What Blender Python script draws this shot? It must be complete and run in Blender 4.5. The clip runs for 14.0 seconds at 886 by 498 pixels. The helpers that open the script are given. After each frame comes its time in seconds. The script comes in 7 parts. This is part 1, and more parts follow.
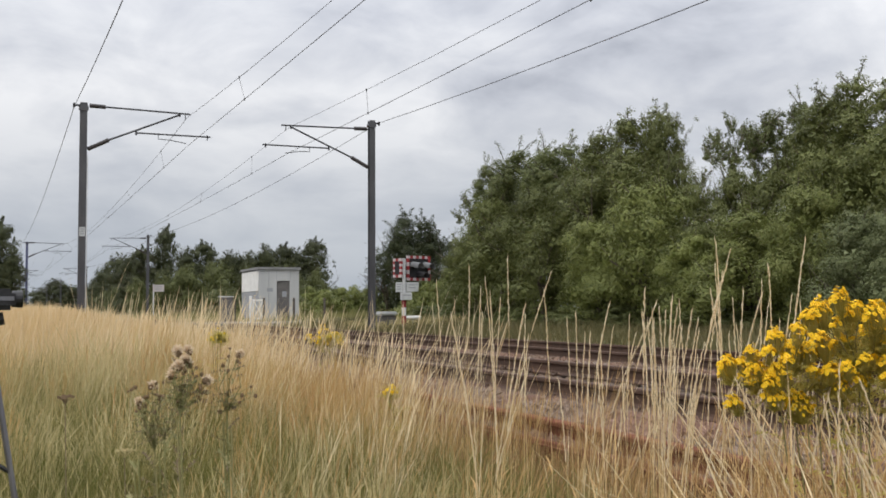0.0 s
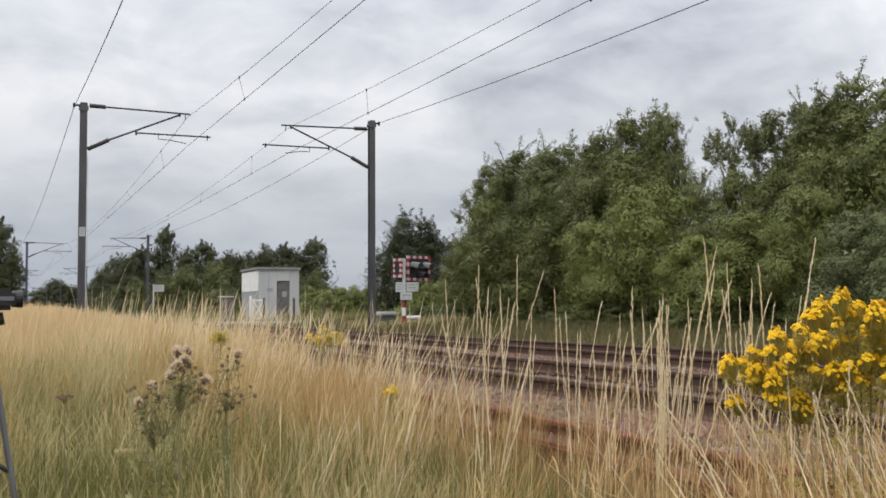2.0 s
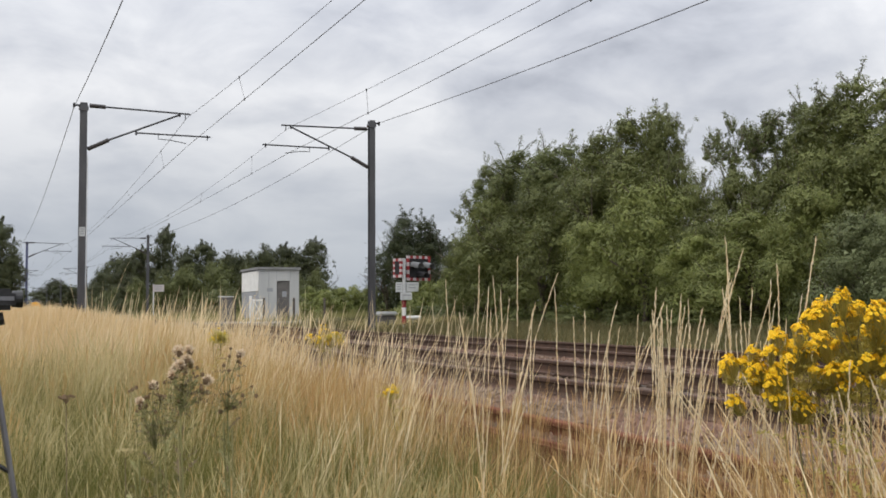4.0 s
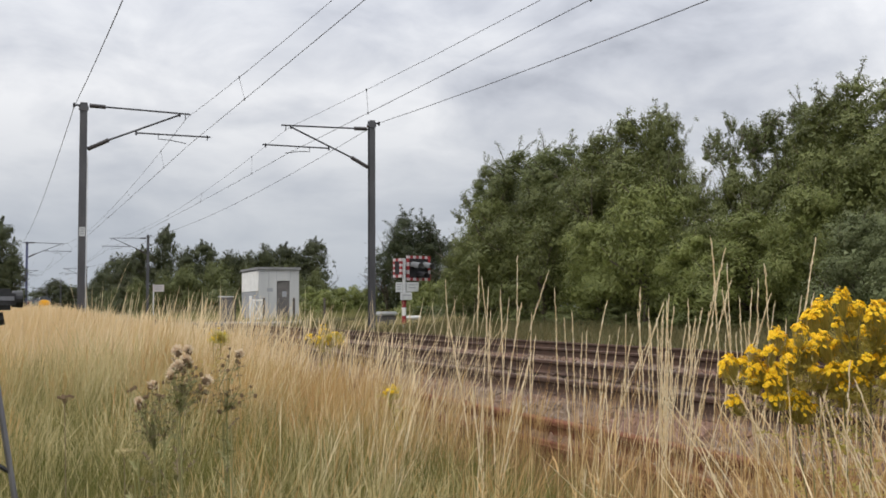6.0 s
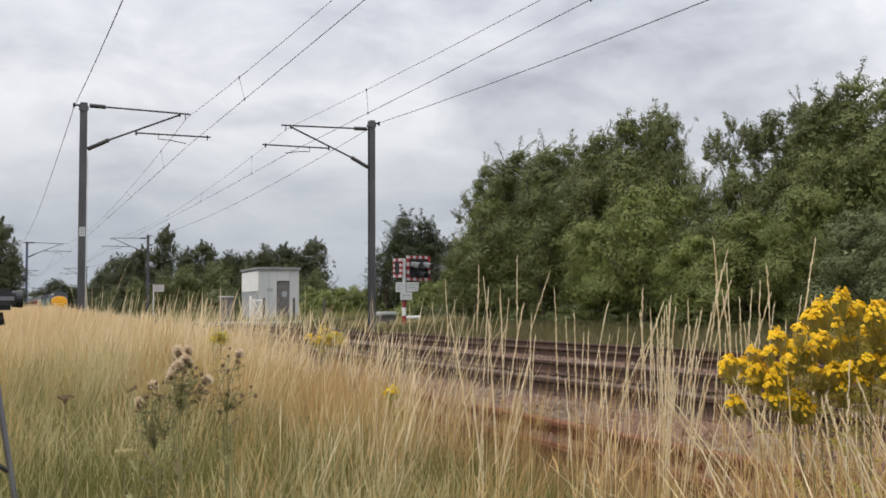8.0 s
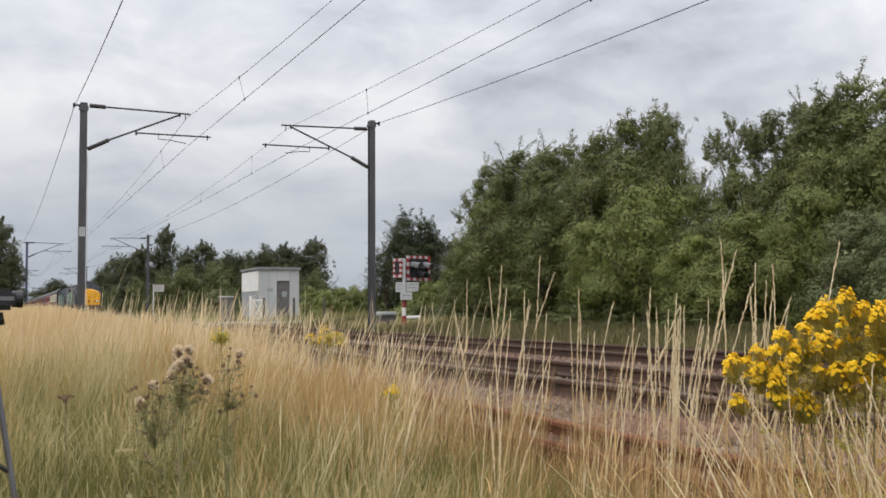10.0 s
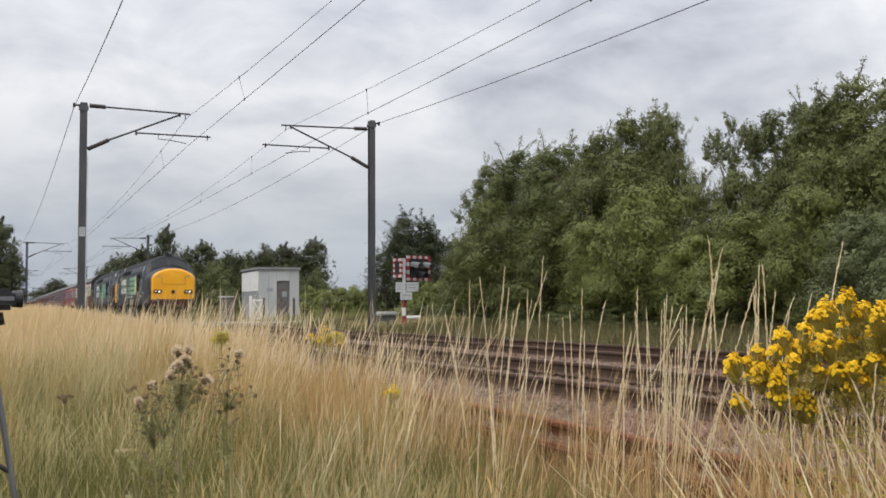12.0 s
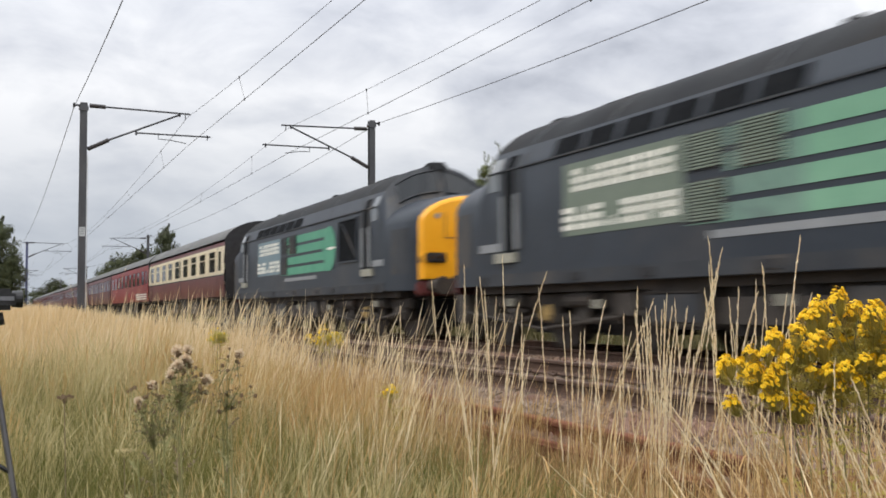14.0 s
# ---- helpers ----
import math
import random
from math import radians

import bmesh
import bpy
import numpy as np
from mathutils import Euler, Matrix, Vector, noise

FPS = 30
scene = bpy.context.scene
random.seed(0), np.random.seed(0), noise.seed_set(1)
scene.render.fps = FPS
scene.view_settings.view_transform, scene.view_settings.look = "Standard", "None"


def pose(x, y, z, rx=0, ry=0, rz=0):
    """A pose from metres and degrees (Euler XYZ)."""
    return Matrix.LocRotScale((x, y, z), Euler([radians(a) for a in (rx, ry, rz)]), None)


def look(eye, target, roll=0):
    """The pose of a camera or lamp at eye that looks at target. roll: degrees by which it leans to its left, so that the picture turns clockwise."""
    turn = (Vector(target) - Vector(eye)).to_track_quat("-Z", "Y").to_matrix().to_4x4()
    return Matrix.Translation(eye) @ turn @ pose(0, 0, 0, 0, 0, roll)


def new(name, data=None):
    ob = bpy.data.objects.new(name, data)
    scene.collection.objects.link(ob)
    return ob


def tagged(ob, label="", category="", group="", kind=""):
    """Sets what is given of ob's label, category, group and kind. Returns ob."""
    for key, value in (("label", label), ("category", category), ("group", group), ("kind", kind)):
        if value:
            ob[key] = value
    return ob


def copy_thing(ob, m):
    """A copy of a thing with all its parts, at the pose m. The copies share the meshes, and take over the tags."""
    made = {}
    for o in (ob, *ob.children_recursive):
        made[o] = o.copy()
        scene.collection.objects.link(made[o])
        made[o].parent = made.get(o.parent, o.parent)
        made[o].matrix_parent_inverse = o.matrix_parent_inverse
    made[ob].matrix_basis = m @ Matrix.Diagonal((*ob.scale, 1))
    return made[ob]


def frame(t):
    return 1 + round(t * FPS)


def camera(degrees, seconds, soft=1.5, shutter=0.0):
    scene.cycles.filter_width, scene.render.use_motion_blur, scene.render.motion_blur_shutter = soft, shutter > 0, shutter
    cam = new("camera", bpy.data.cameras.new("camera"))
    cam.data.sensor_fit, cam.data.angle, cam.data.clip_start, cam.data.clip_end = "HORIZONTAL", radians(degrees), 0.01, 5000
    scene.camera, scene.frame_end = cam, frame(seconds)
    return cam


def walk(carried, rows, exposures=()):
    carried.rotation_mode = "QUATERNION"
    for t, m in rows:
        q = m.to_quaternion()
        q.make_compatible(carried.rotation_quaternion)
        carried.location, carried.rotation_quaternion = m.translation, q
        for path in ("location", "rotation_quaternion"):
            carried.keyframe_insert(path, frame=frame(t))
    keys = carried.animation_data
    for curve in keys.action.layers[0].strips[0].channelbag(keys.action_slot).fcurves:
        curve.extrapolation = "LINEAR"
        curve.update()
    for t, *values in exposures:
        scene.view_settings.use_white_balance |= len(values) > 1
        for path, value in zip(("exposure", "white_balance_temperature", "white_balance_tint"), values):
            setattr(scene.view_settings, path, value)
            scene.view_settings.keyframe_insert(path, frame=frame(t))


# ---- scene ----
cam = camera(46.17, 14.0, soft=1.7, shutter=0.34)
EYE = (0.0, 0.0, 0.608)
YAW, PITCH, ROLL = radians(23.122), radians(3.287), -0.303
AIM = (EYE[0] + math.sin(YAW) * math.cos(PITCH), EYE[1] + math.cos(YAW) * math.cos(PITCH), EYE[2] + math.sin(PITCH))
walk(cam, [(0.0, look(EYE, AIM, ROLL)), (14.0, look(EYE, AIM, ROLL))],
     exposures=[(0.0, 0.0), (13.2, 0.0), (13.6, 0.02), (13.8, 0.12), (14.0, 0.15)])


# ---- sky and sun: broken overcast, soft light from behind the camera's left ----
SUN_EL, SUN_AZ = 52.0, 238.0      # degrees; azimuth clockwise from +y


def node(tree, kind, **values):
    n = tree.nodes.new(kind)
    for key, value in values.items():
        n.inputs[key].default_value = value
    return n


def ramp(tree, fac, stops):
    n = tree.nodes.new("ShaderNodeValToRGB")
    e = n.color_ramp.elements
    while len(e) < len(stops):
        e.new(0.5)
    for item, (pos, col) in zip(e, stops):
        item.position, item.color = pos, (*col, 1)
    tree.links.new(fac, n.inputs["Fac"])
    return n.outputs["Color"]


def calc(tree, op, a, b=None):
    n = tree.nodes.new("ShaderNodeMath")
    n.operation = op
    for i, v in enumerate((a, b)):
        if v is None:
            continue
        if isinstance(v, (int, float)):
            n.inputs[i].default_value = v
        else:
            tree.links.new(v, n.inputs[i])
    return n.outputs[0]


def mixed(tree, fac, a, b, how="MIX"):
    n = tree.nodes.new("ShaderNodeMix")
    n.data_type, n.blend_type = "RGBA", how
    for sock, v in ((n.inputs[0], fac), (n.inputs[6], a), (n.inputs[7], b)):
        if isinstance(v, (int, float)):
            sock.default_value = v
        elif isinstance(v, tuple):
            sock.default_value = (*v, 1)
        else:
            tree.links.new(v, sock)
    return n.outputs[2]


def make_sky():
    world = bpy.data.worlds.new("overcast_sky")
    world.use_nodes = True
    t = world.node_tree
    t.nodes.clear()
    sky = t.nodes.new("ShaderNodeTexSky")
    sky.sky_type, sky.sun_disc = "NISHITA", False
    sky.sun_elevation, sky.sun_rotation = radians(SUN_EL), radians(SUN_AZ)
    coord = t.nodes.new("ShaderNodeTexCoord")
    sep = t.nodes.new("ShaderNodeSeparateXYZ")
    t.links.new(coord.outputs["Generated"], sep.inputs[0])
    up = calc(t, "MAXIMUM", sep.outputs[2], 0.0)
    deep = calc(t, "ADD", up, 0.30)
    flat = t.nodes.new("ShaderNodeCombineXYZ")
    t.links.new(calc(t, "DIVIDE", sep.outputs[0], deep), flat.inputs[0])
    t.links.new(calc(t, "DIVIDE", sep.outputs[1], deep), flat.inputs[1])
    flat.inputs[2].default_value = 21.9
    big = node(t, "ShaderNodeTexNoise", Scale=1.15, Detail=5.0, Roughness=0.5, Distortion=0.3)
    small = node(t, "ShaderNodeTexNoise", Scale=4.2, Detail=6.0, Roughness=0.55, Distortion=0.3)
    drift = t.nodes.new("ShaderNodeMapping")
    drift.inputs["Rotation"].default_value = (0, 0, radians(3))
    t.links.new(flat.outputs[0], drift.inputs["Vector"])
    t.links.new(drift.outputs[0], big.inputs["Vector"])
    t.links.new(drift.outputs[0], small.inputs["Vector"])
    cover = calc(t, "ADD", calc(t, "MULTIPLY", big.outputs["Fac"], 0.62), calc(t, "MULTIPLY", small.outputs["Fac"], 0.38))
    cloud = ramp(t, cover, [(0.37, (4.0, 4.2, 4.75)), (0.44, (5.4, 5.6, 6.15)), (0.51, (6.65, 6.8, 7.2)), (0.60, (8.4, 8.45, 8.65))])
    # the layer is brighter overhead than towards the horizon
    zenith = calc(t, "ADD", 0.825, calc(t, "MULTIPLY", calc(t, "POWER", up, 1.3), 2.3))
    haze = ramp(t, up, [(0.0, (5.2, 5.75, 6.6)), (0.12, (5.45, 5.85, 6.5)), (0.3, (6.2, 6.35, 6.7))])
    layer = mixed(t, calc(t, "MINIMUM", calc(t, "MULTIPLY", up, 5.0), 1.0), haze, cloud)
    scaled = t.nodes.new("ShaderNodeVectorMath")
    scaled.operation = "SCALE"
    t.links.new(layer, scaled.inputs[0])
    t.links.new(zenith, scaled.inputs["Scale"])
    both = mixed(t, 0.95, sky.outputs[0], scaled.outputs[0])
    back = node(t, "ShaderNodeBackground", Strength=0.1)
    out = t.nodes.new("ShaderNodeOutputWorld")
    t.links.new(both, back.inputs[0])
    t.links.new(back.outputs[0], out.inputs[0])
    scene.world = world
    lamp = bpy.data.lights.new("sun", "SUN")
    lamp.energy, lamp.angle, lamp.color = 1.5, radians(14), (1.0, 0.95, 0.86)
    sun = new("sun", lamp)
    a, e = radians(SUN_AZ), radians(SUN_EL)
    way = Vector((math.sin(a) * math.cos(e), math.cos(a) * math.cos(e), math.sin(e)))
    sun.matrix_world = look(way * 50, (0, 0, 0))


make_sky()


# ---- materials ----
def shader(name):
    m = bpy.data.materials.new(name)
    m.use_nodes = True
    t = m.node_tree
    return m, t, t.nodes["Principled BSDF"]


def surface(name, dark, light, scale=6.0, rough=0.7, metal=0.0, bump=0.2, grain=60.0, stain=None, stain_at=0.6, stretch=(1, 1, 1), vary=0.0, spec=0.4):
    """Colour that wanders between dark and light at two scales, stains with their own shape, and a fine relief."""
    m, t, b = shader(name)
    coord = t.nodes.new("ShaderNodeTexCoord")
    mapping = t.nodes.new("ShaderNodeMapping")
    mapping.inputs["Scale"].default_value = stretch
    t.links.new(coord.outputs["Object"], mapping.inputs[0])
    broad = node(t, "ShaderNodeTexNoise", Scale=scale, Detail=4.0, Roughness=0.6)
    fine = node(t, "ShaderNodeTexNoise", Scale=grain, Detail=3.0, Roughness=0.7)
    for n in (broad, fine):
        t.links.new(mapping.outputs[0], n.inputs["Vector"])
    both = calc(t, "ADD", calc(t, "MULTIPLY", broad.outputs["Fac"], 0.6), calc(t, "MULTIPLY", fine.outputs["Fac"], 0.4))
    col = ramp(t, both, [(0.36, dark), (0.64, light)])
    if stain:
        spots = node(t, "ShaderNodeTexNoise", Scale=scale * 0.6, Detail=6.0, Roughness=0.7, Distortion=0.4)
        t.links.new(mapping.outputs[0], spots.inputs["Vector"])
        mask = ramp(t, spots.outputs["Fac"], [(stain_at - 0.04, (0, 0, 0)), (stain_at + 0.1, (1, 1, 1))])
        col = mixed(t, mask, col, stain)
    if vary:
        info = t.nodes.new("ShaderNodeObjectInfo")
        k = calc(t, "ADD", 1.0 - vary, calc(t, "MULTIPLY", info.outputs["Random"], 2 * vary))
        grey = t.nodes.new("ShaderNodeCombineColor")
        for i in range(3):
            t.links.new(k, grey.inputs[i])
        col = mixed(t, 1.0, col, grey.outputs[0], "MULTIPLY")
    t.links.new(col, b.inputs["Base Color"])
    b.inputs["Roughness"].default_value, b.inputs["Metallic"].default_value = rough, metal
    b.inputs["Specular IOR Level"].default_value = spec
    if bump:
        bp = node(t, "ShaderNodeBump", Strength=bump, Distance=0.01)
        t.links.new(fine.outputs["Fac"], bp.inputs["Height"])
        t.links.new(bp.outputs[0], b.inputs["Normal"])
    return m


def growth(name, tones, rough=0.7, through_light=0.25, patch=None, patch_scale=0.5, vary=0.0):
    """Leaves and blades: each island takes its own tone; part of the light passes through."""
    m, t, b = shader(name)
    geo = t.nodes.new("ShaderNodeNewGeometry")
    col = ramp(t, geo.outputs["Random Per Island"], [(i / max(1, len(tones) - 1), c) for i, c in enumerate(tones)])
    if patch:
        coord = t.nodes.new("ShaderNodeTexCoord")
        n = node(t, "ShaderNodeTexNoise", Scale=patch_scale, Detail=3.0)
        t.links.new(coord.outputs["Object"], n.inputs["Vector"])
        mask = ramp(t, n.outputs["Fac"], [(0.42, (0, 0, 0)), (0.6, (0.75, 0.75, 0.75))])
        col = mixed(t, mask, col, patch)
    if vary:
        info = t.nodes.new("ShaderNodeObjectInfo")
        k = calc(t, "ADD", 1.0 - vary, calc(t, "MULTIPLY", info.outputs["Random"], 2 * vary))
        grey = t.nodes.new("ShaderNodeCombineColor")
        for i in range(3):
            t.links.new(k, grey.inputs[i])
        col = mixed(t, 1.0, col, grey.outputs[0], "MULTIPLY")
    t.links.new(col, b.inputs["Base Color"])
    b.inputs["Roughness"].default_value, b.inputs["Specular IOR Level"].default_value = rough, 0.25
    thin = t.nodes.new("ShaderNodeBsdfTranslucent")
    t.links.new(col, thin.inputs[0])
    mix = t.nodes.new("ShaderNodeMixShader")
    mix.inputs[0].default_value = through_light
    t.links.new(b.outputs[0], mix.inputs[1])
    t.links.new(thin.outputs[0], mix.inputs[2])
    t.links.new(mix.outputs[0], t.nodes["Material Output"].inputs["Surface"])
    return m


def glowing(name, col, strength):
    m, t, b = shader(name)
    b.inputs["Base Color"].default_value = (*col, 1)
    b.inputs["Emission Color"].default_value = (*col, 1)
    b.inputs["Emission Strength"].default_value = strength
    return m


def glass(name, tint, spec=0.9):
    m, t, b = shader(name)
    b.inputs["Base Color"].default_value = (*tint, 1)
    b.inputs["Roughness"].default_value, b.inputs["Specular IOR Level"].default_value = 0.06, spec
    return m


M_SOIL = surface("dry_soil_and_thatch", (0.07, 0.06, 0.03), (0.17, 0.13, 0.065), 1.3, 0.95, bump=0.6, grain=35, stain=(0.09, 0.11, 0.035), stain_at=0.52)
M_BED = surface("ballast_bed", (0.075, 0.056, 0.044), (0.175, 0.136, 0.108), 2.2, 0.9, bump=0.9, grain=42, stain=(0.12, 0.075, 0.05), stain_at=0.58)
M_STONE = growth("ballast_stone", [(0.092, 0.066, 0.05), (0.205, 0.155, 0.118), (0.155, 0.105, 0.076), (0.285, 0.222, 0.172), (0.125, 0.082, 0.058)], 0.9, 0.0, patch=(0.2, 0.115, 0.085), patch_scale=0.8)
M_LOOSESTONE = surface("loose_ballast_stone", (0.115, 0.084, 0.062), (0.235, 0.178, 0.138), 9.0, 0.9, bump=0.4, grain=70, stain=(0.2, 0.12, 0.085), stain_at=0.58, vary=0.3)
M_SLEEPER = surface("weathered_concrete_sleeper", (0.095, 0.076, 0.062), (0.19, 0.158, 0.13), 3, 0.9, bump=0.5, grain=50, stain=(0.10, 0.065, 0.045), stain_at=0.5, vary=0.15)
M_RAILSIDE = surface("rusty_rail_web", (0.045, 0.027, 0.02), (0.10, 0.055, 0.036), 5, 0.85, bump=0.3, grain=80)
M_RAILTOP = surface("polished_rail_head", (0.36, 0.36, 0.36), (0.5, 0.5, 0.49), 3, 0.28, metal=1.0, bump=0.05, stretch=(8, 0.4, 1))
M_RUST = surface("flaking_orange_rust", (0.115, 0.046, 0.029), (0.205, 0.088, 0.056), 4, 0.95, bump=0.6, grain=70, stain=(0.09, 0.04, 0.03), stain_at=0.57, spec=0.05)
M_CLIP = surface("rusted_clip", (0.06, 0.04, 0.03), (0.13, 0.08, 0.055), 20, 0.8)
M_STEEL = surface("weathered_galvanised_steel", (0.05, 0.05, 0.056), (0.105, 0.105, 0.112), 1.5, 0.62, metal=0.25, bump=0.12, grain=40, stain=(0.07, 0.06, 0.055), stain_at=0.6, stretch=(3, 3, 0.5))
M_STEELBLUE = surface("blue_grey_painted_steel", (0.05, 0.055, 0.12), (0.09, 0.10, 0.19), 1.5, 0.6, bump=0.1)
M_TUBE = surface("dull_cantilever_tube", (0.03, 0.03, 0.034), (0.06, 0.06, 0.064), 5, 0.55, metal=0.3, bump=0.05)
M_CERAMIC = surface("brown_glazed_porcelain", (0.026, 0.022, 0.022), (0.05, 0.042, 0.041), 8, 0.35, bump=0.0)
M_WIRE = surface("tarnished_copper_wire", (0.05, 0.05, 0.052), (0.085, 0.08, 0.08), 9, 0.6, metal=0.4, bump=0.0)
M_WHITE = surface("weathered_white_paint", (0.62, 0.62, 0.60), (0.8, 0.8, 0.78), 3, 0.6, bump=0.08, stain=(0.45, 0.43, 0.38), stain_at=0.66)
M_HOOD = surface("grey_hood_enamel", (0.1, 0.105, 0.11), (0.16, 0.165, 0.17), 8, 0.6)
M_SIGNWHITE = surface("weathered_sign_white", (0.42, 0.37, 0.37), (0.52, 0.47, 0.47), 20, 0.6)
M_RED = surface("signal_red_paint", (0.23, 0.022, 0.03), (0.33, 0.04, 0.043), 8, 0.5, bump=0.03)
M_BLACK = surface("matt_black_paint", (0.012, 0.012, 0.014), (0.03, 0.03, 0.033), 6, 0.6, bump=0.05)
M_GREYBOX = surface("pale_grey_enamel", (0.40, 0.42, 0.43), (0.55, 0.56, 0.56), 3, 0.55, bump=0.05, stain=(0.32, 0.31, 0.28), stain_at=0.64)
M_HUTWALL = surface("grey_cladding", (0.37, 0.38, 0.385), (0.475, 0.48, 0.475), 1.2, 0.7, bump=0.1, stain=(0.37, 0.36, 0.33), stain_at=0.62, stretch=(1, 1, 0.3))
M_HUTDARK = surface("darker_grey_cladding", (0.25, 0.26, 0.28), (0.33, 0.345, 0.36), 1.2, 0.7, bump=0.1)
M_FELT = surface("roof_felt", (0.16, 0.16, 0.165), (0.26, 0.26, 0.265), 3, 0.9, bump=0.3)
M_DOOR = surface("brown_grey_door_paint", (0.085, 0.08, 0.078), (0.14, 0.13, 0.125), 4, 0.6, bump=0.05)
M_ASPHALT = surface("worn_road_deck", (0.17, 0.16, 0.155), (0.30, 0.285, 0.27), 3, 0.9, bump=0.3, grain=60)
M_WOOD = surface("weathered_grey_timber", (0.055, 0.047, 0.04), (0.12, 0.105, 0.088), 4, 0.9, bump=0.4, stretch=(6, 6, 0.6))
M_BARK = surface("bark", (0.045, 0.035, 0.026), (0.13, 0.105, 0.08), 5, 0.95, bump=0.7, grain=30, stretch=(1, 1, 0.35))
M_TWIG = surface("bare_twig", (0.13, 0.11, 0.09), (0.26, 0.22, 0.18), 5, 0.9, bump=0.1)
M_NAVY = surface("dark_blue_loco_paint", (0.0125, 0.018, 0.027), (0.027, 0.035, 0.047), 1.1, 0.48, bump=0.04, grain=30, stain=(0.045, 0.046, 0.05), stain_at=0.6, stretch=(1, 1, 0.5), spec=0.4)
M_NAVYDULL = surface("grimy_blue_loco_paint", (0.02, 0.024, 0.031), (0.042, 0.046, 0.052), 1.6, 0.6, bump=0.06, stain=(0.075, 0.065, 0.055), stain_at=0.55)
M_LOCOROOF = surface("sooty_grey_roof", (0.009, 0.01, 0.012), (0.03, 0.032, 0.034), 1.3, 0.75, bump=0.1, stain=(0.02, 0.019, 0.018), stain_at=0.55, spec=0.15)
M_YELLOW = surface("warning_yellow_paint", (0.74, 0.33, 0.012), (0.84, 0.41, 0.02), 1.4, 0.38, bump=0.03, stain=(0.55, 0.27, 0.02), stain_at=0.68)
M_GREEN = surface("pale_green_stripe", (0.136, 0.304, 0.2), (0.196, 0.386, 0.26), 1.5, 0.45, bump=0.03, stain=(0.17, 0.294, 0.22), stain_at=0.62)
M_TEAL = surface("teal_green_stripe", (0.05, 0.24, 0.15), (0.09, 0.32, 0.2), 1.5, 0.45, bump=0.03)
M_FADED = surface("faded_green_stripe", (0.12, 0.22, 0.175), (0.19, 0.3, 0.24), 1.5, 0.5, bump=0.03, stain=(0.1, 0.15, 0.14), stain_at=0.56)
M_LIME = surface("yellow_green_disc", (0.42, 0.45, 0.18), (0.52, 0.54, 0.25), 1.5, 0.45, bump=0.03)
M_SAGE = surface("grey_green_panel", (0.125, 0.16, 0.125), (0.175, 0.21, 0.165), 1.5, 0.5, bump=0.03)
M_SKYBLUE = surface("pale_blue_panel", (0.12, 0.19, 0.225), (0.18, 0.25, 0.28), 1.5, 0.5, bump=0.03)
M_LETTER = surface("white_lettering", (0.68, 0.68, 0.60), (0.78, 0.77, 0.70), 4, 0.5, bump=0.0)
M_HANDRAIL = surface("pale_grey_handrail", (0.20, 0.215, 0.225), (0.29, 0.30, 0.31), 4, 0.45, metal=0.2, bump=0.0)
M_GRILLE = surface("black_mesh_and_recess_shade", (0.006, 0.007, 0.008), (0.016, 0.017, 0.019), 6, 0.9, bump=0.1, spec=0.05)
M_UNDER = surface("brake_dust_underframe", (0.028, 0.024, 0.021), (0.075, 0.064, 0.055), 2.5, 0.85, bump=0.3, stain=(0.085, 0.06, 0.045), stain_at=0.62)
M_WHEEL = surface("dark_wheel_steel", (0.05, 0.042, 0.038), (0.1, 0.085, 0.075), 5, 0.6, metal=0.4)
M_AXLEBOX = surface("dusty_yellow_axlebox", (0.30, 0.2, 0.07), (0.42, 0.29, 0.11), 6, 0.7)
M_BEAMRED = surface("faded_red_bufferbeam", (0.06, 0.014, 0.014), (0.12, 0.025, 0.022), 3, 0.7, stain=(0.07, 0.04, 0.035), stain_at=0.55)
M_MAROON = surface("maroon_coach_paint", (0.075, 0.011, 0.01), (0.125, 0.02, 0.017), 1.0, 0.4, bump=0.03, stain=(0.12, 0.04, 0.03), stain_at=0.6)
M_CRIMSON = surface("red_coach_paint", (0.18, 0.017, 0.017), (0.26, 0.03, 0.028), 1.0, 0.4, bump=0.03)
M_CREAM = surface("cream_coach_paint", (0.60, 0.52, 0.36), (0.70, 0.62, 0.44), 1.0, 0.42, bump=0.03, stain=(0.5, 0.42, 0.3), stain_at=0.64)
M_COACHROOF = surface("weathered_coach_roof", (0.075, 0.076, 0.075), (0.145, 0.143, 0.138), 0.9, 0.7, bump=0.1, stain=(0.09, 0.085, 0.08), stain_at=0.58, stretch=(1, 0.5, 1))
M_PANE = glass("dark_window_glass", (0.02, 0.023, 0.025), 0.35)
# cab glass: the sky showing through it is painted as a pale base colour
M_CABPANE = glass("cab_glass_painted_sky", (0.15, 0.165, 0.175), 0.8)
M_STEP = surface("worn_beige_step", (0.24, 0.235, 0.19), (0.36, 0.35, 0.29), 5, 0.7, bump=0.05)
M_SALOON = glass("coach_window_glass", (0.03, 0.03, 0.03), 0.25)
M_LAMP = glowing("lit_headlamp", (1.0, 0.92, 0.78), 1.1)
M_MARKER = glowing("lit_marker_lamp", (1.0, 0.7, 0.4), 0.6)
M_RUBBER = surface("black_rubber", (0.015, 0.015, 0.015), (0.035, 0.035, 0.035), 12, 0.75, bump=0.1)
M_LEGMETAL = surface("brushed_aluminium", (0.15, 0.15, 0.17), (0.27, 0.27, 0.29), 20, 0.35, metal=0.8, bump=0.02, stretch=(1, 1, 0.1))
M_PLASTIC = surface("black_plastic", (0.012, 0.012, 0.013), (0.025, 0.025, 0.027), 30, 0.4, bump=0.03)
M_LENS = glass("lens_glass", (0.01, 0.012, 0.018))

